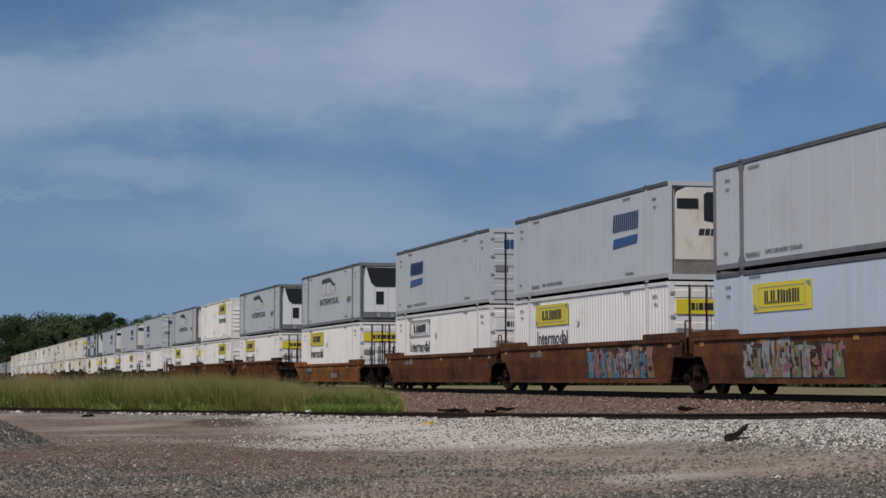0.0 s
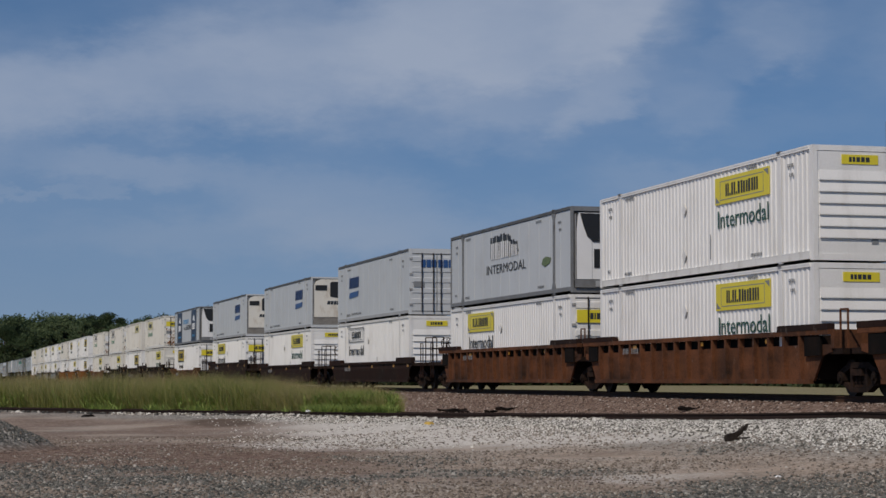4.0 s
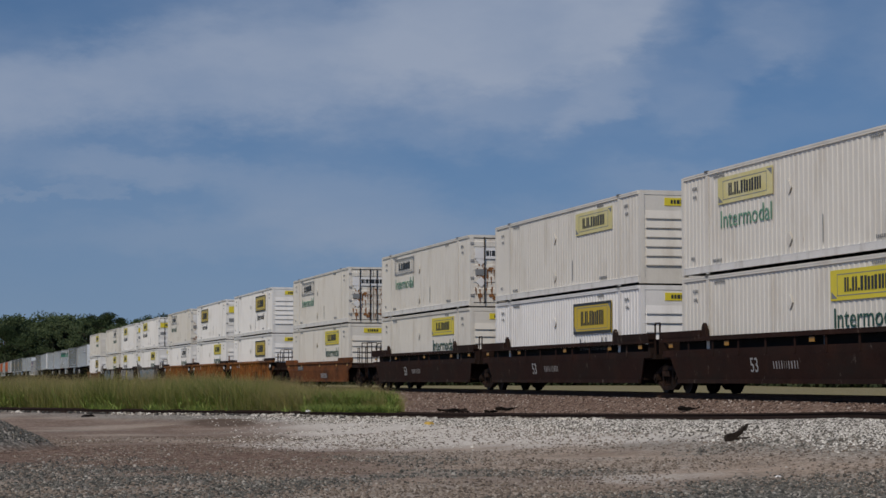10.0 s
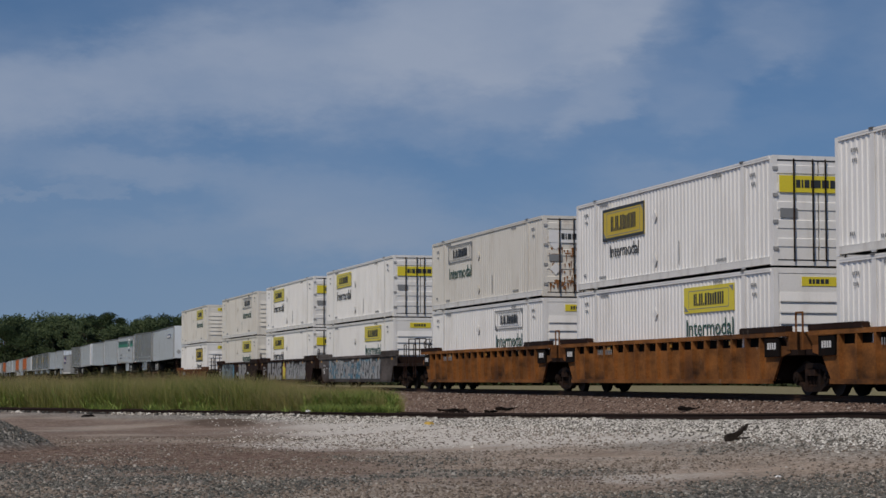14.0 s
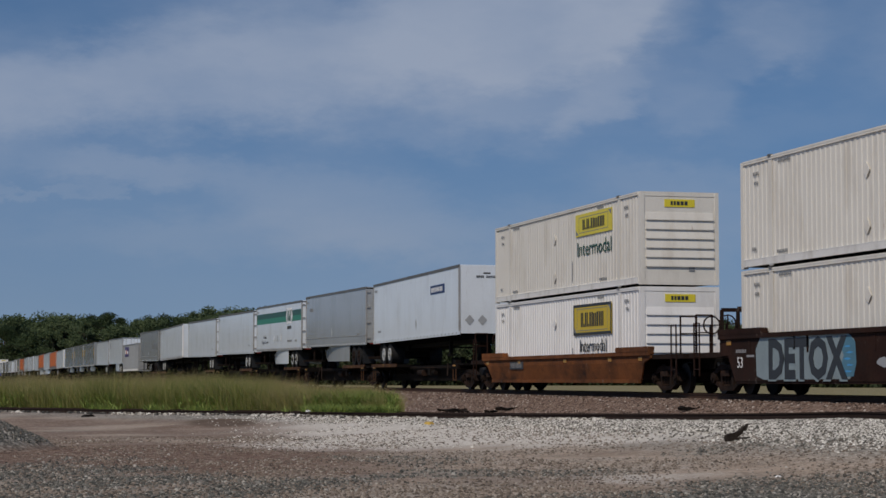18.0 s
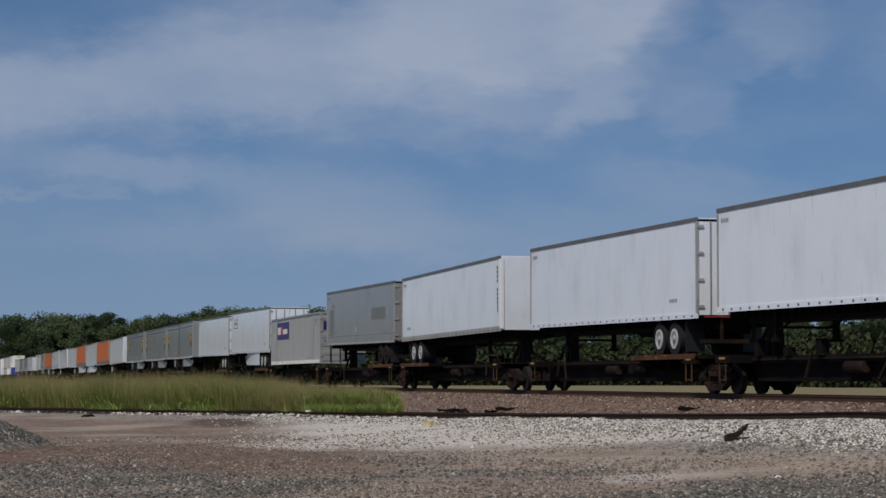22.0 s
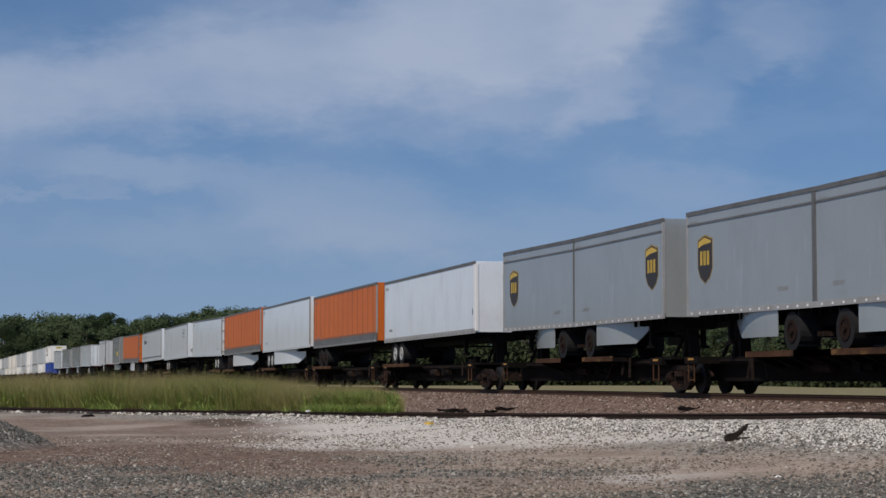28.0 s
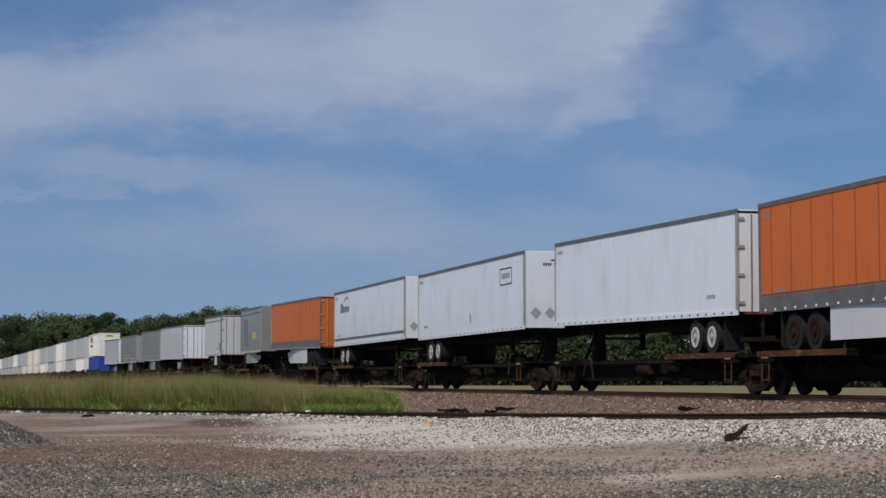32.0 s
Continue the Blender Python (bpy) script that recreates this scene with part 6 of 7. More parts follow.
def spine_wagon(length, wheels, hitches):
    """One spine of an articulated wagon, its middle at x = 0."""
    w = thing("spine_wagon", "dark rusty spine wagon with narrow wheel platforms", "railway wagon", "wagons of the train")
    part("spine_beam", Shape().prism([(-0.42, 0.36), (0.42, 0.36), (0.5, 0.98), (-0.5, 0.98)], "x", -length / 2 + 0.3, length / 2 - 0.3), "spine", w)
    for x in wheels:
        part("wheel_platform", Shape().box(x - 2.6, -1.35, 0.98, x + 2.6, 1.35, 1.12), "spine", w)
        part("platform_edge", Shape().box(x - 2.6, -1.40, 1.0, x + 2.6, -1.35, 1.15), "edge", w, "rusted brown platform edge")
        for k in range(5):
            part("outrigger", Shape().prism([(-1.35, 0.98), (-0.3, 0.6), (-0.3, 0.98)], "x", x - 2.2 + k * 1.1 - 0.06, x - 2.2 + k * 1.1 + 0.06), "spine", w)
    for x in hitches:
        part("hitch", Shape().prism([(x - 0.42, 1.05), (x - 0.22, 1.05), (x - 0.02, 1.75), (x + 0.12, 1.05), (x + 0.28, 1.05), (x + 0.14, 2.02), (x - 0.16, 2.02)], "y", -0.16, 0.16)
             .box(x - 0.34, -0.42, 2.0, x + 0.34, 0.42, 2.08).bar((x - 0.9, -0.22, 1.1), (x - 0.1, -0.12, 1.95), 0.08).bar((x - 0.9, 0.22, 1.1), (x - 0.1, 0.12, 1.95), 0.08), "bogie", w, "rusty trailer hitch")
    for s in (-1, 1):
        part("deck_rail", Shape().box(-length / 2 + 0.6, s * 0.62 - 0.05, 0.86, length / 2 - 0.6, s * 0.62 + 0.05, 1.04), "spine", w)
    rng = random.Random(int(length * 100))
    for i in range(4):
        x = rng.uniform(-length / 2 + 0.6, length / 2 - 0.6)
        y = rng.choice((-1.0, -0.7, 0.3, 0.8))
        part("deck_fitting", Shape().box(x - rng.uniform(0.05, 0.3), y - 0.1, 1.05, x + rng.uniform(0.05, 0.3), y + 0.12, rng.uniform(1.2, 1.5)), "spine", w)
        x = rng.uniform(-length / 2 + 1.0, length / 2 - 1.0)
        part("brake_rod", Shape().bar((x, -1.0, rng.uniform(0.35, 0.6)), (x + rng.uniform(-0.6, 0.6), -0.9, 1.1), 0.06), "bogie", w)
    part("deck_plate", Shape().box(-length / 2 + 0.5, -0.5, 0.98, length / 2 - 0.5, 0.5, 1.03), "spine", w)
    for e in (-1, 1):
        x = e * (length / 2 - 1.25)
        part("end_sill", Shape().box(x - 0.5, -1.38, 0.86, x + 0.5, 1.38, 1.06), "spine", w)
        part("reflector", Shape().box(x - 0.2, -1.395, 0.96, x + 0.2, -1.38, 1.02), "amber", w, "amber reflector")
        part("step_rung", Shape().bar((x - 0.25, -1.36, 0.35), (x - 0.25, -1.36, 0.9), 0.03).bar((x + 0.2, -1.36, 0.35), (x + 0.2, -1.36, 0.9), 0.03).bar((x - 0.25, -1.36, 0.4), (x + 0.2, -1.36, 0.4), 0.03), "edge", w)
        part("brake_lever", Shape().bar((x - 0.2, -0.95, 1.0), (x + 0.5, -0.9, 0.5), 0.06).bar((x + 0.1, -1.1, 0.7), (x - 0.6, -1.1, 0.55), 0.05), "bogie", w)
    part("air_pipe", Shape().bar((-length / 2 + 1, -0.68, 0.95), (length / 2 - 1, -0.68, 0.95), 0.05), "bogie", w)
    part("brake_valve", Shape().box(1.2, -0.9, 0.6, 1.6, -0.6, 0.9).tube((-0.75, 0.72), "x", 0.10, 1.6, 2.1, 10), "spine", w)
    bogie(w, length / 2)
    part("end_platform", Shape().box(length / 2 - 1.6, -1.3, 1.0, length / 2 - 0.1, 1.3, 1.08), "spine", w)
    part("side_tank", Shape().tube((-0.62, 0.72), "x", 0.15, -1.4, -0.4, 12), "bogie", w)
    return w


LENGTHS = {"pup": 8.55, "pup_dull": 8.55, "pup_pale": 8.55}
PAINTS = {"grey_open": "old_grey", "white_logo": "trailer_white", "grey": "trailer_grey", "striped": "trailer_white", "white": "trailer_white", "white_plain": "trailer_white", "white_sign": "trailer_white",
          "white_skirt": "trailer_white", "white_band": "trailer_white", "orange_skirt": "orange", "pup": "pup_grey", "pup_dull": "old_grey", "pup_pale": "reefer", "orange": "orange", "box": "reefer"}
TRAILER_MADE = {}


def make_trailers():
    i = 0
    marked = None
    while i < len(TRAILERS):
        group = TRAILERS[i:i + 2] if TRAILERS[i][1].startswith("pup") else TRAILERS[i:i + 1]
        i += len(group)
        tail = group[-1][0]
        front_t = group[0][0] - LENGTHS.get(group[0][1], 16.15) / SPEED
        unit = SPEED * (tail - front_t)
        wheels, hitches = [], []
        for rear, kind, end in group:
            ln = LENGTHS.get(kind, 16.15)
            mid = ln / 2 + SPEED * (tail - rear)
            d = 1 if end == "n" else -1
            key = (kind, end)
            if kind == "box":
                key = ("jbo", "d")
                c = container("violet", "d")
                ride(c, rear, 8.075, 1.30)
            else:
                if key in TRAILER_MADE:
                    t = copy_thing(TRAILER_MADE[key], Matrix.Identity(4))
                else:
                    t = TRAILER_MADE[key] = trailer(kind, end, ln, PAINTS[kind], 3.01 if kind.startswith("pup") else 2.90)
                marked = t if rear == 25.93 else marked
                ride(t, rear, ln / 2, 1.15, -0.25 * d if kind.startswith("pup") else -0.4 * d)
                wheels.append(mid - unit / 2 - d * (ln / 2 - (1.5 if kind.startswith("pup") else 2.6)))
                hitches.append(mid - unit / 2 + d * (ln / 2 - 1.0))
        ride(spine_wagon(unit + 1.5, wheels, hitches), tail, unit / 2, 0.0)
    # an upright column of number blocks on one white trailer, and two rows on its nose
    s = Shape()
    for k in range(9):
        if k != 4:
            s.box(7.62, -1.298, 3.46 - 0.17 * k, 7.76, -1.291, 3.58 - 0.17 * k)
    part("stencil_mark", s, "ink", marked)
    s = Shape()
    for k in range(4):
        s.box(8.078, 0.2 + 0.14 * k, 3.02, 8.084, 0.3 + 0.14 * k, 3.12).box(8.078, 0.2 + 0.14 * k, 2.86, 8.084, 0.3 + 0.14 * k, 2.96)
    part("stencil_mark", s, "ink", marked)


make_trailers()

# ---- gravel, heap, litter ----
def ink(name, stops, attribute="", rough=0.9, translucent=0.0):
    """A colour picked at random for every stone or blade."""
    m = bpy.data.materials.new(name)
    m.use_nodes = True
    n, l = m.node_tree.nodes, m.node_tree.links
    g = n.new("ShaderNodeNewGeometry")
    r = n.new("ShaderNodeValToRGB")
    while len(r.color_ramp.elements) < len(stops):
        r.color_ramp.elements.new(0.5)
    for e, (p, c) in zip(r.color_ramp.elements, stops):
        e.position, e.color = p, (*c, 1)
    l.new(g.outputs["Random Per Island"], r.inputs["Fac"])
    b = n["Principled BSDF"]
    b.inputs["Roughness"].default_value = rough
    b.inputs["Specular IOR Level"].default_value = 0.25
    color = r.outputs["Color"]
    if attribute:
        at = n.new("ShaderNodeAttribute")
        at.attribute_name = attribute
        sep = n.new("ShaderNodeSeparateColor")
        l.new(at.outputs["Color"], sep.inputs["Color"])
        tip = n.new("ShaderNodeMix")
        tip.data_type = "RGBA"
        tip.inputs["B"].default_value = (0.46, 0.35, 0.185, 1)
        l.new(sep.outputs["Red"], tip.inputs["Factor"])
        l.new(color, tip.inputs["A"])
        color = tip.outputs["Result"]
    l.new(color, b.inputs["Base Color"])
    if translucent:
        b.inputs["Transmission Weight"].default_value = 0.0
        b.inputs["Subsurface Weight"].default_value = 0.0
        t = n.new("ShaderNodeBsdfTranslucent")
        l.new(color, t.inputs["Color"])
        mx = n.new("ShaderNodeMixShader")
        mx.inputs[0].default_value = translucent
        l.new(b.outputs[0], mx.inputs[1])
        l.new(t.outputs[0], mx.inputs[2])
        l.new(mx.outputs[0], n["Material Output"].inputs["Surface"])
    return m


STONE_V = np.array([(-1, -0.8, -0.6), (1, -0.7, -0.6), (0.8, 0.9, -0.6), (-0.9, 0.8, -0.6), (-0.55, -0.45, 0.75), (0.6, -0.5, 0.55), (0.45, 0.55, 0.8), (-0.5, 0.5, 0.6)])
STONE_F = np.array([(0, 1, 5, 4), (1, 2, 6, 5), (2, 3, 7, 6), (3, 0, 4, 7), (4, 5, 6, 7)])


def stones(name, places, sizes, material, label):
    """Many small broken stones in one mesh; each its own turn and shape."""
    rng = np.random.default_rng(len(places))
    n = len(places)
    v = np.repeat(STONE_V[None], n, 0) * (1 + rng.uniform(-0.35, 0.35, (n, 8, 3)))
    v *= np.array(sizes)[:, None, None] * 0.5
    v[:, :, 2] *= rng.uniform(0.6, 1.0, (n, 1))
    a = rng.uniform(0, 6.28, n)
    tilt = rng.uniform(-0.5, 0.5, n)
    c, s = np.cos(tilt)[:, None], np.sin(tilt)[:, None]
    v[:, :, 0], v[:, :, 2] = v[:, :, 0] * c - v[:, :, 2] * s, v[:, :, 0] * s + v[:, :, 2] * c
    c, s = np.cos(a)[:, None], np.sin(a)[:, None]
    v[:, :, 0], v[:, :, 1] = v[:, :, 0] * c - v[:, :, 1] * s, v[:, :, 0] * s + v[:, :, 1] * c
    v += np.array(places)[:, None, :]
    f = (STONE_F[None] + 8 * np.arange(n)[:, None, None]).reshape(-1, 4)
    me = bpy.data.meshes.new(name)
    me.vertices.add(n * 8)
    me.vertices.foreach_set("co", v.ravel())
    me.loops.add(f.size)
    me.loops.foreach_set("vertex_index", f.ravel().astype(np.int32))
    me.polygons.add(len(f))
    me.polygons.foreach_set("loop_start", np.arange(0, f.size, 4, dtype=np.int32))
    me.update(calc_edges=True)
    me.materials.append(material)
    return tagged(new(name, me), label, "gravel", kind="stuff")


# the near-black low end stands in for shaded gaps between pale stones
LIME = ink("limestone", [(0.0, (0.03, 0.028, 0.025)), (0.3, (0.16, 0.148, 0.13)), (0.6, (0.46, 0.44, 0.40)), (1.0, (0.74, 0.72, 0.68))])
YARD = ink("mixed_stone", [(0.0, (0.07, 0.058, 0.048)), (0.45, (0.17, 0.135, 0.108)), (0.9, (0.27, 0.23, 0.19)), (1.0, (0.42, 0.39, 0.35))])
GREY = ink("grey_green_stone", [(0.0, (0.035, 0.036, 0.033)), (0.5, (0.10, 0.10, 0.09)), (0.88, (0.175, 0.168, 0.15)), (1.0, (0.38, 0.365, 0.33))])
RUBBLE = ink("rubble_stone", [(0.0, (0.025, 0.025, 0.023)), (0.6, (0.08, 0.078, 0.072)), (0.9, (0.18, 0.172, 0.16)), (1.0, (0.38, 0.36, 0.33))])
CHIP = ink("limestone_chip", [(0.0, (0.08, 0.07, 0.06)), (0.35, (0.26, 0.235, 0.20)), (0.75, (0.54, 0.51, 0.46)), (1.0, (0.74, 0.72, 0.67))])
BALLAST = ink("red_ballast", [(0.0, (0.04, 0.03, 0.025)), (0.4, (0.125, 0.082, 0.064)), (0.75, (0.205, 0.15, 0.125)), (1.0, (0.46, 0.41, 0.37))])
AX = math.cos(radians(TURN)), math.sin(radians(TURN))


def plan(d, r):
    """A place on the plan, d metres along the view and r to its right."""
    return -d * AX[0] + r * AX[1], d * AX[1] + r * AX[0]


def lay_stones():
    rng = random.Random(4)
    lime, yard, grey, red, rubble, chips = [], [], [], [], [], []
    while len(lime) < 30000:
        d = rng.uniform(28, 60)
        x, y = plan(d, rng.uniform(-0.12, 0.235) * d)
        sy = spur_at(x)[1]
        e = sy - y + 1.1 * wob(x, y, 0.28, 5) + 0.4 * wob(x, y, 1.1, 8)
        wide = 4.6 + 0.05 * (x + 40)
        thin = 1.0 if x > -42 else 0.6
        if -0.6 < e < wide + 0.5 and rng.random() < thin * smooth(wide + 0.5, wide - 1.6, e) * smooth(-68, -50, x):
            lime.append((x, y, height(x, y) + 0.008))
    while len(chips) < 9000:
        d = rng.uniform(37, 80)
        x, y = plan(d, rng.uniform(-0.22, 0.12) * d)
        e = spur_at(x)[1] - y
        v = view_side(x, y)
        k = smooth(37, 45, d + 3 * wob(x, y, 0.25, 31)) * smooth(-0.13, -0.04, v) * (0.25 + 0.75 * smooth(6, 1, e)) * max(0.0, 0.55 + 1.6 * wob(x, y, 0.55, 51))
        if e > 0.6 and rng.random() < k:
            chips.append((x, y, height(x, y) + 0.006))
    while len(yard) < 24000:
        d = 22.5 + 26 * rng.random() ** 1.5
        x, y = plan(d, rng.uniform(-0.235, 0.235) * d)
        if wob(x, y, 0.35, 2) + rng.uniform(-0.5, 0.5) > 0 and spur_at(x)[1] - y > 4:
            yard.append((x, y, height(x, y) + 0.004))
    while len(grey) < 12000:
        d = rng.uniform(22.5, 38)
        r = rng.uniform(-0.235, 0.235) * d
        x, y = plan(d, r)
        if rng.random() < grey_cover(x, y):
            grey.append((x, y, height(x, y) + 0.006))
    for i in range(5000):
        a, q = rng.uniform(0, 6.28), rng.random() ** 0.6
        x, y = -40.4 + 2.4 * q * math.cos(a), 0.15 + 2.3 * q * math.sin(a)
        grey.append((x, y, height(x, y) + 0.01))
    for i in range(1100):
        x = -57 - 34 * rng.random()
        sx, sy, sz = spur_at(x)
        y = sy - 0.95 + rng.gauss(0, 0.25)
        if x > -92:
            rubble.append((x, y, height(x, y) + 0.02))
    ridge = []
    for i in range(1700):
        x = -45 - 30 * rng.random()
        y = spur_at(x)[1] - 1.15 + rng.gauss(0, 0.22)
        if wob(x, y, 0.35, 71) > -0.12:
            ridge.append((x, y, height(x, y) + rng.uniform(0.0, 0.05)))
    stones("pale_rubble", ridge, [rng.uniform(0.03, 0.13) for _ in ridge], CHIP, "pale limestone rubble heaped along the old rail")
    while len(red) < 16000:
        x = rng.uniform(-100, -38)
        y = rng.uniform(18.0, 25.5)
        if spur_at(x)[1] + 0.9 < y:
            red.append((x, y, height(x, y) + 0.008))
    stones("limestone_gravel", lime, [rng.uniform(0.022, 0.058) for _ in lime], LIME, "pale broken limestone gravel beside the spur")
    stones("yard_gravel", yard, [rng.uniform(0.014, 0.036) + 0.035 * rng.random() ** 4 for _ in yard], YARD, "small mixed stones on the dirt yard")
    stones("grey_gravel", grey, [rng.uniform(0.012, 0.032) + 0.04 * rng.random() ** 3 for _ in grey], GREY, "coarse grey green gravel and heap")
    stones("pale_chips", chips, [rng.uniform(0.014, 0.04) + 0.03 * rng.random() ** 4 for _ in chips], CHIP, "scattered pale limestone chips on the dirt")
    stones("rail_rubble", rubble, [rng.uniform(0.04, 0.15) for _ in rubble], RUBBLE, "grey broken rubble along the old rail")
    stones("track_ballast", red, [rng.uniform(0.035, 0.075) for _ in red], BALLAST, "reddish brown broken track ballast")


lay_stones()


M["yellow_scrap"] = mat("faded_yellow_plastic", (0.50, 0.33, 0.06), 0.6, 0, 0.2, 6, 40, 0.2)


def litter():
    rng = random.Random(9)
    # a broken length of tie lying on the gravel
    x, y = -33.4, 14.05
    z = height(x, y)
    s = Shape()
    w = [(0.0, 0.13), (0.12, 0.15), (0.25, 0.12), (0.38, 0.11), (0.5, 0.08), (0.58, 0.05)]
    for (a, ha), (b, hb) in zip(w, w[1:]):
        za, zb = 0.02 + 0.1 * a + 0.7 * a * a, 0.02 + 0.1 * b + 0.7 * b * b + (0.05 if b > 0.45 else 0)
        s.add([(0, a, za), (0.12, a, za), (0.12, a, za + ha), (0, a, za + ha), (0, b, zb), (0.1, b, zb), (0.1, b, zb + hb), (0, b, zb + hb)],
              [(0, 1, 2, 3), (7, 6, 5, 4), (0, 4, 5, 1), (1, 5, 6, 2), (2, 6, 7, 3), (3, 7, 4, 0)])
    # a second, flat splinter
    s.add([(0.02, 0.02, 0.0), (0.14, 0.02, 0.0), (0.12, 0.62, 0.05), (0.04, 0.62, 0.05), (0.02, 0.02, 0.10), (0.14, 0.02, 0.10), (0.12, 0.62, 0.11), (0.04, 0.62, 0.11)],
          [(3, 2, 1, 0), (4, 5, 6, 7), (0, 1, 5, 4), (1, 2, 6, 5), (2, 3, 7, 6), (3, 0, 4, 7)])
    ob = new("driftwood", s.mesh("driftwood", M["dark_wood"]))
    ob.matrix_basis = pose(x, y - 0.12, z - 0.015, 0, 0, 8) @ Matrix.Scale(0.78, 4)
    tagged(ob, "dark broken piece of wood lying on pale gravel", "wood")
    # rotten tie pieces beside the main line
    for x, y, ln, turn in ((-69.3, 18.6, 0.9, 60), (-71.0, 18.9, 1.1, 80), (-66.6, 19.75, 0.9, 75), (-67.4, 19.4, 0.7, 120), (-51.4, 20.4, 0.55, 60), (-46.2, 19.9, 0.9, 82), (-80.0, 17.0, 0.7, 70)):
        z = height(x, y)
        s = Shape()
        k = 5
        ring = []
        for i in range(k + 1):
            a = -ln / 2 + ln * i / k
            r = [(a + rng.uniform(-0.04, 0.04), q[0] * rng.uniform(0.6, 1.1), q[1] * rng.uniform(0.5, 1.2)) for q in ((-0.1, 0), (0.1, 0), (0.09, 0.13), (-0.08, 0.12))]
            ring.append(r)
        s.v = [q for r in ring for q in r]
        s.f = [(4 * i + j, 4 * i + 4 + j, 4 * i + 4 + (j + 1) % 4, 4 * i + (j + 1) % 4) for i in range(k) for j in range(4)] + [(0, 1, 2, 3), (4 * k + 3, 4 * k + 2, 4 * k + 1, 4 * k)]
        ob = new("tie_fragment", s.mesh("tie_fragment", M["spine"]))
        ob.matrix_basis = pose(x, y, z - 0.01, 0, 0, turn)
        tagged(ob, "rotten dark tie fragment beside the track", "wood", "tie fragments")
    for name, label, x, y, size, m in (("yellow_scrap", "flattened yellow scrap on the gravel", -48.9, 12.4, 0.24, "yellow_scrap"), ("white_stone", "single large pale stone on the dirt", -26.1, 11.7, 0.08, "plain_white"),
                                       ("dirt_clod", "dark clod of earth on the yard", -66.5, 5.3, 0.42, "spine"), ("white_block", "small white block on the old rail", -60.5, 11.5, 0.16, "plain_white")):
        z = height(x, y) if name != "white_block" else spur_at(x)[2] - 0.06
        v = STONE_V * size * 0.5 * np.array((1, 1, (0.28 if name == "dirt_clod" else 0.5) if name != "white_block" else 1.0))
        v[:, 2] -= v[:, 2].min()
        ob = new(name, Shape().add(v, STONE_F.tolist() + [(3, 2, 1, 0)]).mesh(name, M[m]))
        ob.matrix_basis = pose(x, y, z - 0.005, 0, 0, 30)
        tagged(ob, label, "stone" if "stone" in name else "scrap")


litter()

# ---- tall grass between the tracks ----


def blades(name, roots, heights, widths, leans, tips, material, label):
    """Bent blades: two quads' worth of strip each."""
    n = len(roots)
    rng = np.random.default_rng(n)
    roots, heights, widths = np.array(roots), np.array(heights), np.array(widths)
    a = rng.uniform(0, 6.28, n)
    side = np.stack([np.cos(a), np.sin(a), np.zeros(n)], 1) * widths[:, None] * 0.5
    b = rng.uniform(0, 6.28, n)
    lean = np.stack([np.cos(b), np.sin(b), np.zeros(n)], 1) * (np.array(leans) * heights)[:, None]
    up = np.stack([np.zeros(n), np.zeros(n), heights], 1)
    v = np.stack([roots - side, roots + side, roots + up * 0.55 + lean * 0.3 - side * 0.8, roots + up * 0.55 + lean * 0.3 + side * 0.8, roots + up + lean], 1)
    quads = (np.array([0, 1, 3, 2])[None] + 5 * np.arange(n)[:, None])
    tris = (np.array([2, 3, 4])[None] + 5 * np.arange(n)[:, None])
    me = bpy.data.meshes.new(name)
    me.vertices.add(n * 5)
    me.vertices.foreach_set("co", v.ravel())
    idx = np.concatenate([np.concatenate([quads, tris], 1).ravel()]).astype(np.int32)
    me.loops.add(len(idx))
    me.loops.foreach_set("vertex_index", idx)
    me.polygons.add(2 * n)
    starts = (np.array([0, 4])[None] + 7 * np.arange(n)[:, None]).ravel().astype(np.int32)
    me.polygons.foreach_set("loop_start", starts)
    me.update(calc_edges=True)
    at = me.color_attributes.new("tip", "FLOAT_COLOR", "POINT")
    c = np.zeros((n, 5, 4), dtype=np.float32)
    c[:, :, 3] = 1
    c[:, 2:4, 0] = np.array(tips)[:, None] * 0.5
    c[:, 4, 0] = np.array(tips)
    at.data.foreach_set("color", c.ravel())
    me.materials.append(material)
    return tagged(new(name, me), label, "grass", kind="stuff")


GRASS = ink("grass_blade", [(0.0, (0.115, 0.165, 0.036)), (0.35, (0.20, 0.25, 0.058)), (0.75, (0.31, 0.32, 0.10)), (1.0, (0.50, 0.43, 0.20))], "tip", 0.7, 0.35)


WEED = ink("weed_leaf", [(0.0, (0.11, 0.18, 0.034)), (0.5, (0.20, 0.30, 0.062)), (1.0, (0.32, 0.38, 0.10))], "tip", 0.7, 0.3)


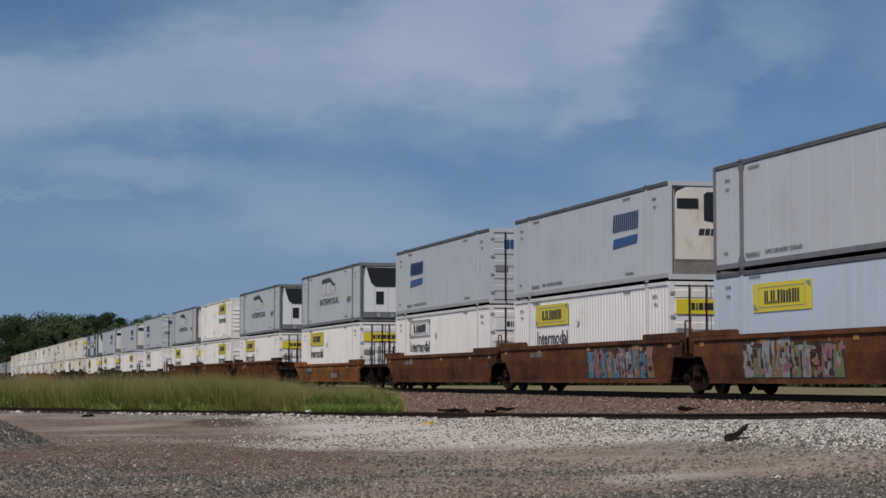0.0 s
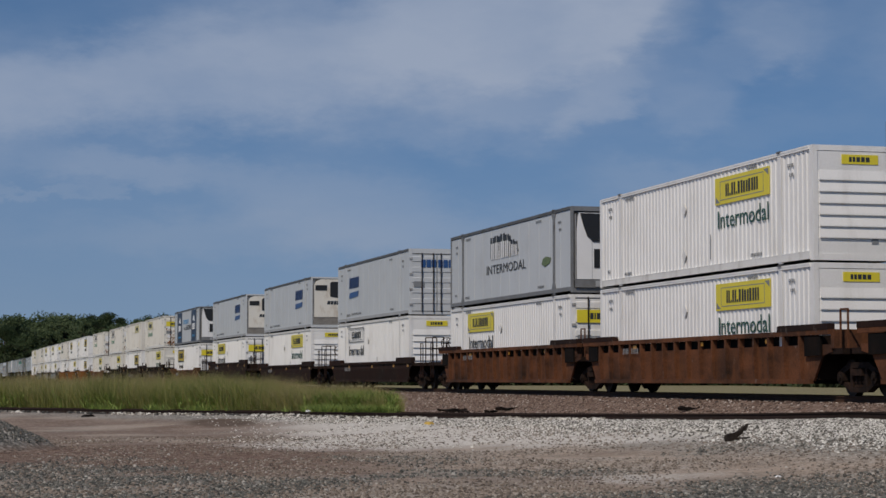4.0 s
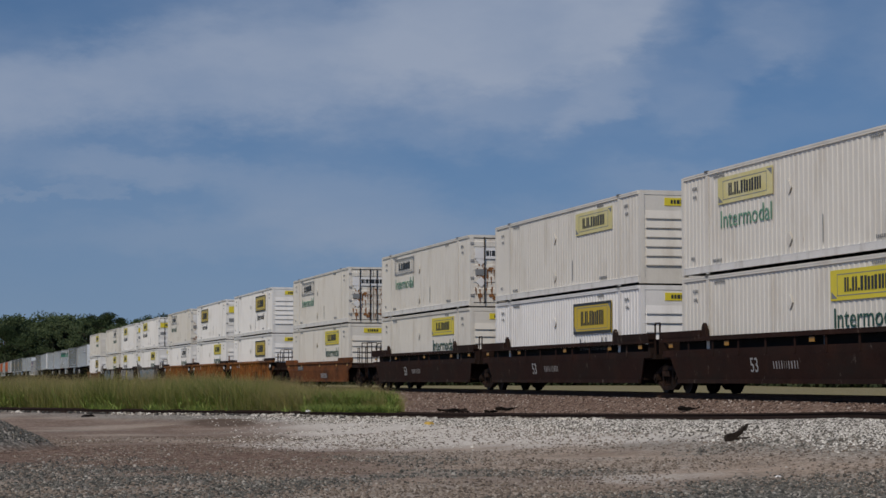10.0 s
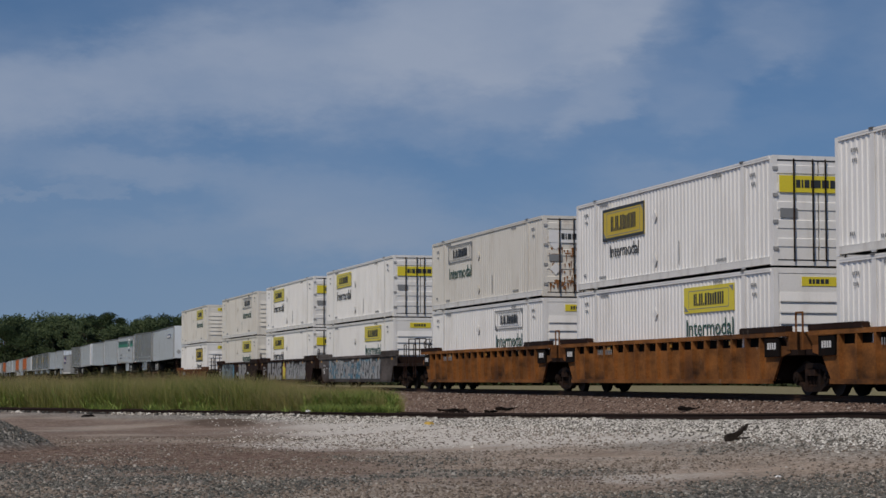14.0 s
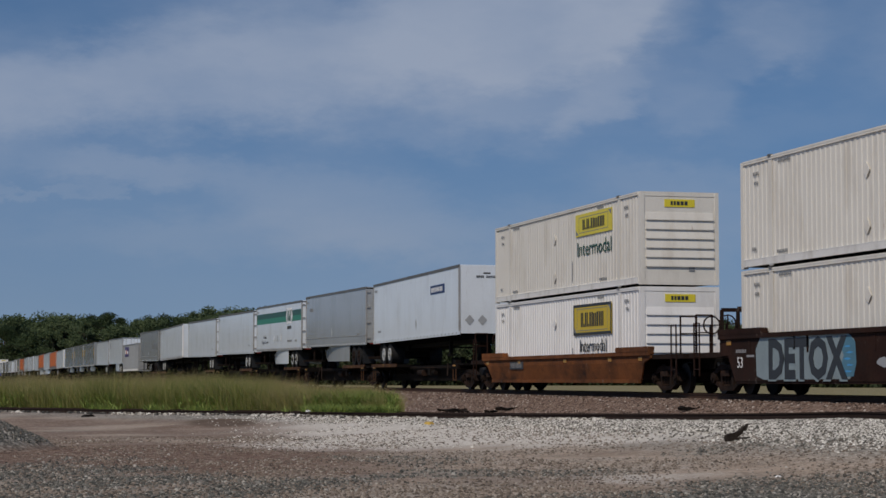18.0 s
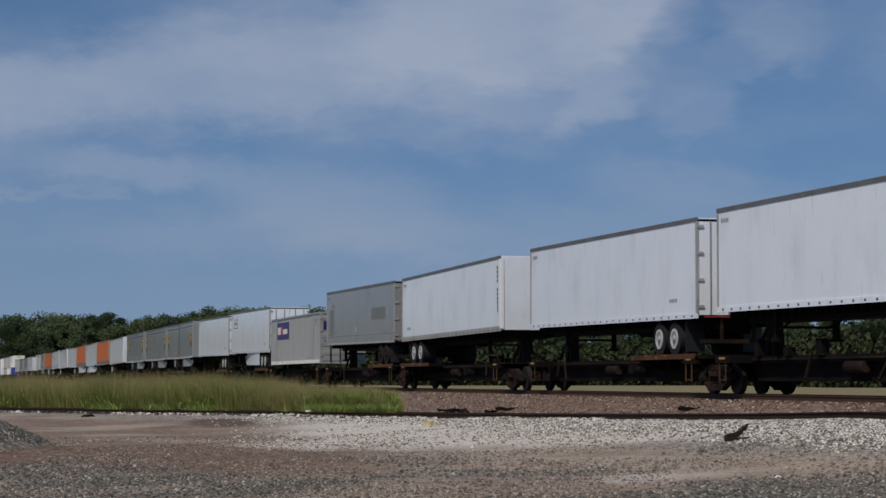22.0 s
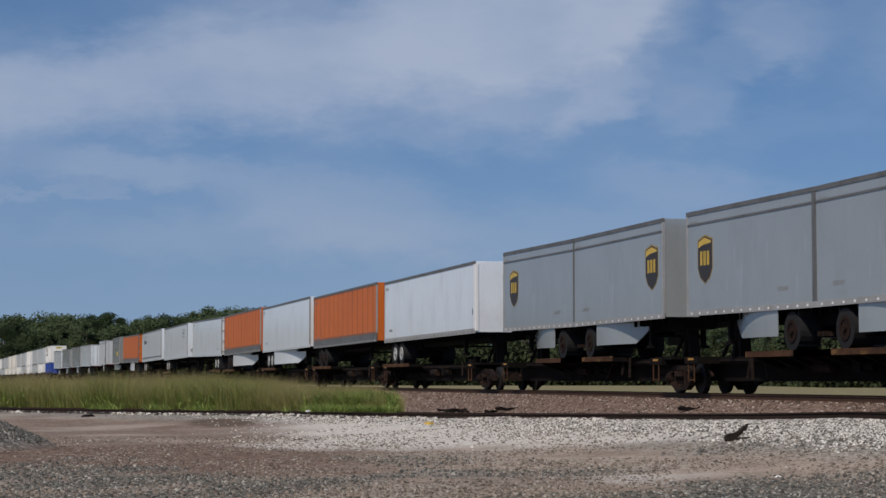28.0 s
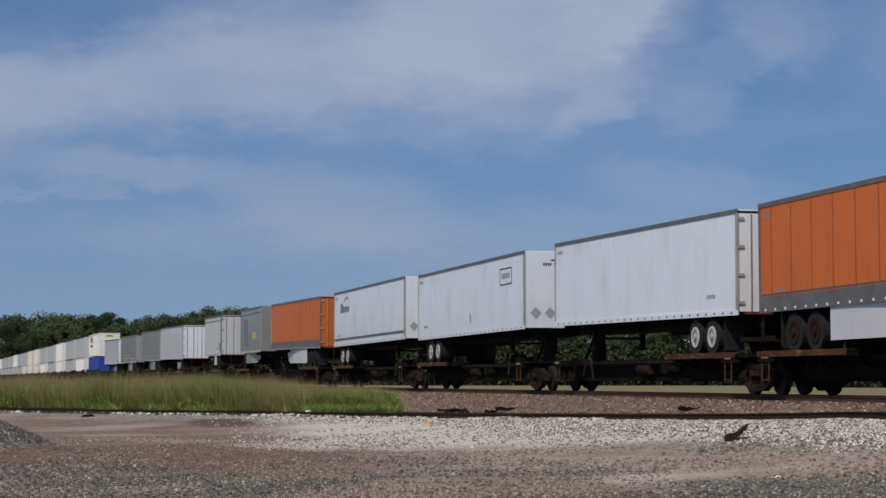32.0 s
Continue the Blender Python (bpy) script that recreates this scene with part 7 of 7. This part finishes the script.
def meadow():
    rng = random.Random(21)
    roots, hs, ws, ln, tp = [], [], [], [], []
    while len(roots) < 135000:
        x = -57.5 - 62 * rng.random() ** 1.35
        sx, sy, sz = spur_at(x)
        off = 0.95 + 13.5 * rng.random() ** 1.5
        y = sy + off
        side = view_side(x, y)
        if y > 20.2 or side > -0.025 + 0.010 * wob(x, y, 0.5, 4) + 0.006 * wob(x, y, 2.2, 6) or side < -0.26:
            continue
        clump = 0.85 + 0.30 * wob(x, y, 0.55, 11) + 0.2 * wob(x, y, 2.0, 12)
        h = (rng.uniform(0.35, 1.1) if rng.random() < 0.8 else rng.uniform(1.0, 1.3)) * max(0.55, clump) * (0.78 + 0.42 * smooth(-0.02, -0.13, side)) * 1.12 * (0.74 + 0.26 * smooth(-0.022, -0.036, side + 0.006 * wob(x, y, 1.5, 21)))
        roots.append((x, y, height(x, y) - 0.02))
        hs.append(h)
        ws.append(rng.uniform(0.006, 0.017))
        ln.append(rng.uniform(0.2, 0.95) if rng.random() < 0.65 else rng.uniform(0.02, 0.25))
        tp.append(min(1.0, max(0.0, rng.uniform(-0.3, 0.6) + 0.11 * off + 0.7 * wob(x, y, 0.35, 17))))
    blades("tall_grass", roots, hs, ws, ln, tp, GRASS, "tall green grass with tan seed heads between tracks")
    # broad-leaved weeds in clumps, some of them over the old rail
    roots, hs, ws, ln, tp = [], [], [], [], []
    while len(roots) < 26000:
        x = -57.5 - 45 * rng.random() ** 1.2
        sx, sy, sz = spur_at(x)
        off = -0.75 + 5.0 * rng.random() ** 1.3
        y = sy + off
        side = view_side(x, y)
        k = wob(x, y, 0.7, 41) + 0.5 * wob(x, y, 2.5, 42) + (0.35 if side > -0.07 else 0.0) - (0.25 if off < 0.8 else 0)
        if side > -0.024 + 0.008 * wob(x, y, 0.8, 4) or side < -0.26 or rng.random() > smooth(0.0, 0.35, k) or y > 20.2:
            continue
        roots.append((x, y, height(x, y) + rng.uniform(-0.02, 0.55 if off > 0.8 else 0.12)))
        hs.append(rng.uniform(0.10, 0.36))
        ws.append(rng.uniform(0.014, 0.042))
        ln.append(rng.uniform(0.4, 1.6))
        tp.append(rng.uniform(0.0, 0.25))
    blades("weeds", roots, hs, ws, ln, tp, WEED, "leafy green weeds in clumps along the old rail")
    roots, hs, ws, ln, tp = [], [], [], [], []
    for i in range(16000):
        x = -38 - 160 * rng.random() ** 1.5
        y = 26.5 + 30 * rng.random() ** 1.5
        roots.append((x, y, height(x, y) - 0.02))
        hs.append(rng.uniform(0.15, 0.42))
        ws.append(rng.uniform(0.02, 0.05))
        ln.append(rng.uniform(0.1, 0.5))
        tp.append(rng.uniform(0.5, 1.0))
    blades("field_grass", roots, hs, ws, ln, tp, GRASS, "dry yellow field grass beyond the main track")


meadow()

# ---- trees ----
LEAF = ink("leaf_green", [(0.0, (0.048, 0.074, 0.034)), (0.5, (0.070, 0.103, 0.046)), (0.85, (0.098, 0.136, 0.058)), (1.0, (0.135, 0.165, 0.072))], "", 0.65, 0.3)
# leaf green made darker: shade at the wood's foot is put into the colour
SHADED_LEAF = ink("shaded_leaf", [(0.0, (0.016, 0.022, 0.009)), (0.5, (0.027, 0.038, 0.014)), (0.9, (0.040, 0.052, 0.019)), (1.0, (0.06, 0.07, 0.028))], "", 0.8, 0.1)
M["bark"] = mat("bark", (0.075, 0.058, 0.045), 0.9, 0, 0.3, 2, 20, 0.4)


def limb(s, p, q, r0, r1, n=6):
    p, q = Vector(p), Vector(q)
    d = (q - p).normalized()
    a = d.orthogonal().normalized()
    b = d.cross(a)
    v = [e + r * (math.cos(6.2832 * i / n) * a + math.sin(6.2832 * i / n) * b) for e, r in ((p, r0), (q, r1)) for i in range(n)]
    s.add(v, [(i, (i + 1) % n, n + (i + 1) % n, n + i) for i in range(n)])


def tree_kind(seed, tall, wide, lower):
    """A trunk with limbs, and a crown of leaf sprays gathered round the limbs' ends."""
    rng = random.Random(seed)
    wood = Shape()
    bend = rng.uniform(-0.4, 0.4)
    limb(wood, (0, 0, 0), (bend * 0.4, 0, tall * 0.35), 0.34, 0.25, 8)
    limb(wood, (bend * 0.4, 0, tall * 0.35), (bend, 0.2, tall * 0.8), 0.25, 0.08, 8)
    tips = []
    for i in range(30):
        z = tall * rng.uniform(0.2 if lower else 0.32, 0.85)
        a = rng.uniform(0, 6.28)
        reach = wide * rng.uniform(0.45, 1.0) * (1.15 - 0.75 * abs(z / tall - 0.5) * 1.3)
        q = (bend * 0.6 + reach * math.cos(a), reach * math.sin(a), min(tall * 0.96, z + tall * rng.uniform(0.04, 0.16)))
        limb(wood, (bend * z / tall, 0, z), q, 0.09, 0.025, 5)
        tips.append(q)
    tips += [(bend + rng.uniform(-0.8, 0.8), rng.uniform(-0.8, 0.8), tall * rng.uniform(0.82, 0.97)) for _ in range(5)]
    v, f = [], []
    for cx, cy, cz in tips:
        size = rng.uniform(0.7, 1.35) * wide / 4.2
        for k in range(190):
            a, b, r = rng.uniform(0, 6.28), math.acos(rng.uniform(-1, 1)), size * 1.25 * rng.random() ** 0.75
            p = Vector((cx + r * 1.15 * math.sin(b) * math.cos(a), cy + r * 1.15 * math.sin(b) * math.sin(a), cz + r * 0.8 * math.cos(b)))
            e1 = Vector((rng.uniform(-1, 1), rng.uniform(-1, 1), rng.uniform(-1, 1))).normalized()
            e2 = e1.orthogonal().normalized()
            l1, l2 = rng.uniform(0.12, 0.30), rng.uniform(0.09, 0.20)
            i = len(v)
            v += [p - e1 * l1, p - e2 * l2, p + e1 * l1 * 1.1, p + e2 * l2 * 0.9]
            f.append((i, i + 1, i + 2, i + 3))
    me = bpy.data.meshes.new("crown")
    me.from_pydata(v, [], f)
    me.materials.append(LEAF)
    return wood.mesh("trunk", M["bark"]), me


TREE_KINDS = [tree_kind(3, 15, 4.6, True), tree_kind(8, 17, 5.0, True), tree_kind(15, 13, 4.8, True), tree_kind(23, 16, 4.0, False)]


def tree(d, px_right, tall):
    x, y = plan(d, px_right * d)
    k = random.Random(int(d * 13 + px_right * 977)).randrange(4)
    size = tall / (15, 17, 13, 16)[k]
    t = thing("tree", "leafy green deciduous tree in the woods beyond the track", "tree", "trees of the wood")
    t.matrix_basis = pose(x, y, -0.85, 0, 0, (d * 37) % 360) @ Matrix.Scale(size, 4)
    tr, cr = TREE_KINDS[k]
    part("trunk", tr, "", t)
    part("crown", cr, "", t)


def woods():
    rng = random.Random(77)
    # skyline over the eye's level, as tangents, along the view from one edge to the other
    line = [(-0.24, 0.029), (-0.222, 0.0285), (-0.205, 0.031), (-0.185, 0.033), (-0.165, 0.032), (-0.15, 0.032), (-0.135, 0.0335), (-0.10, 0.035), (-0.05, 0.033), (0.0, 0.031), (0.06, 0.031), (0.12, 0.032), (0.17, 0.031), (0.19, 0.030), (0.205, 0.031), (0.213, 0.036), (0.221, 0.048), (0.23, 0.060)]

    def sky_at(r):
        for (a, p), (b, q) in zip(line, line[1:]):
            if a <= r <= b:
                return p + (q - p) * (r - a) / (b - a)
        return 0.03

    r = -0.245
    while r < 0.25:
        base = 600 - 180 * smooth(-0.2, 0.0, r) - 110 * smooth(0.14, 0.2, r)
        for row in range(3):
            d = base + row * 22 + rng.uniform(-8, 8)
            rr = r + rng.uniform(-0.006, 0.006)
            tall = (sky_at(rr) * d + 1.25) * rng.uniform(0.86, 1.06) * (0.9 if row == 0 else 1.0)
            tree(d, rr, tall)
        r += 0.0105 * (500 / base)
    # the wood goes on unseen at left, added so distant trailers mirror dark trees
    r = -0.25
    while r > -0.8:
        for row in range(2):
            tree(600 + row * 20 + rng.uniform(-8, 8), r + rng.uniform(-0.006, 0.006), rng.uniform(16, 21))
        r -= 0.014


def bushes():
    rng = random.Random(31)
    v, f = [], []
    for i in range(3400):
        r = rng.uniform(-0.25, 0.25) if i < 2200 else rng.uniform(0.0, 0.25)
        base = 585 - 180 * smooth(-0.2, 0.0, r) - 110 * smooth(0.14, 0.2, r)
        d = base + rng.uniform(-6, 60)
        x, y = plan(d, r * d)
        w, h = rng.uniform(1.2, 2.6), rng.uniform(4.0, 10.5)
        for k in range(75):
            a, q = rng.uniform(0, 6.28), rng.random() ** 0.5
            p = Vector((x + w * q * math.cos(a), y + w * q * math.sin(a), -0.8 + h * rng.random() * (1.1 - 0.5 * q)))
            e1 = Vector((rng.uniform(-1, 1), rng.uniform(-1, 1), rng.uniform(-1, 1))).normalized() * rng.uniform(0.3, 0.7)
            e2 = e1.orthogonal().normalized() * rng.uniform(0.2, 0.42)
            j = len(v)
            v += [p - e1, p - e2, p + e1, p + e2]
            f.append((j, j + 1, j + 2, j + 3))
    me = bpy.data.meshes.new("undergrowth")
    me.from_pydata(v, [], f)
    me.materials.append(SHADED_LEAF)
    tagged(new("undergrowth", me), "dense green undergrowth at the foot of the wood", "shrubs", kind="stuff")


woods()
bushes()

motions()
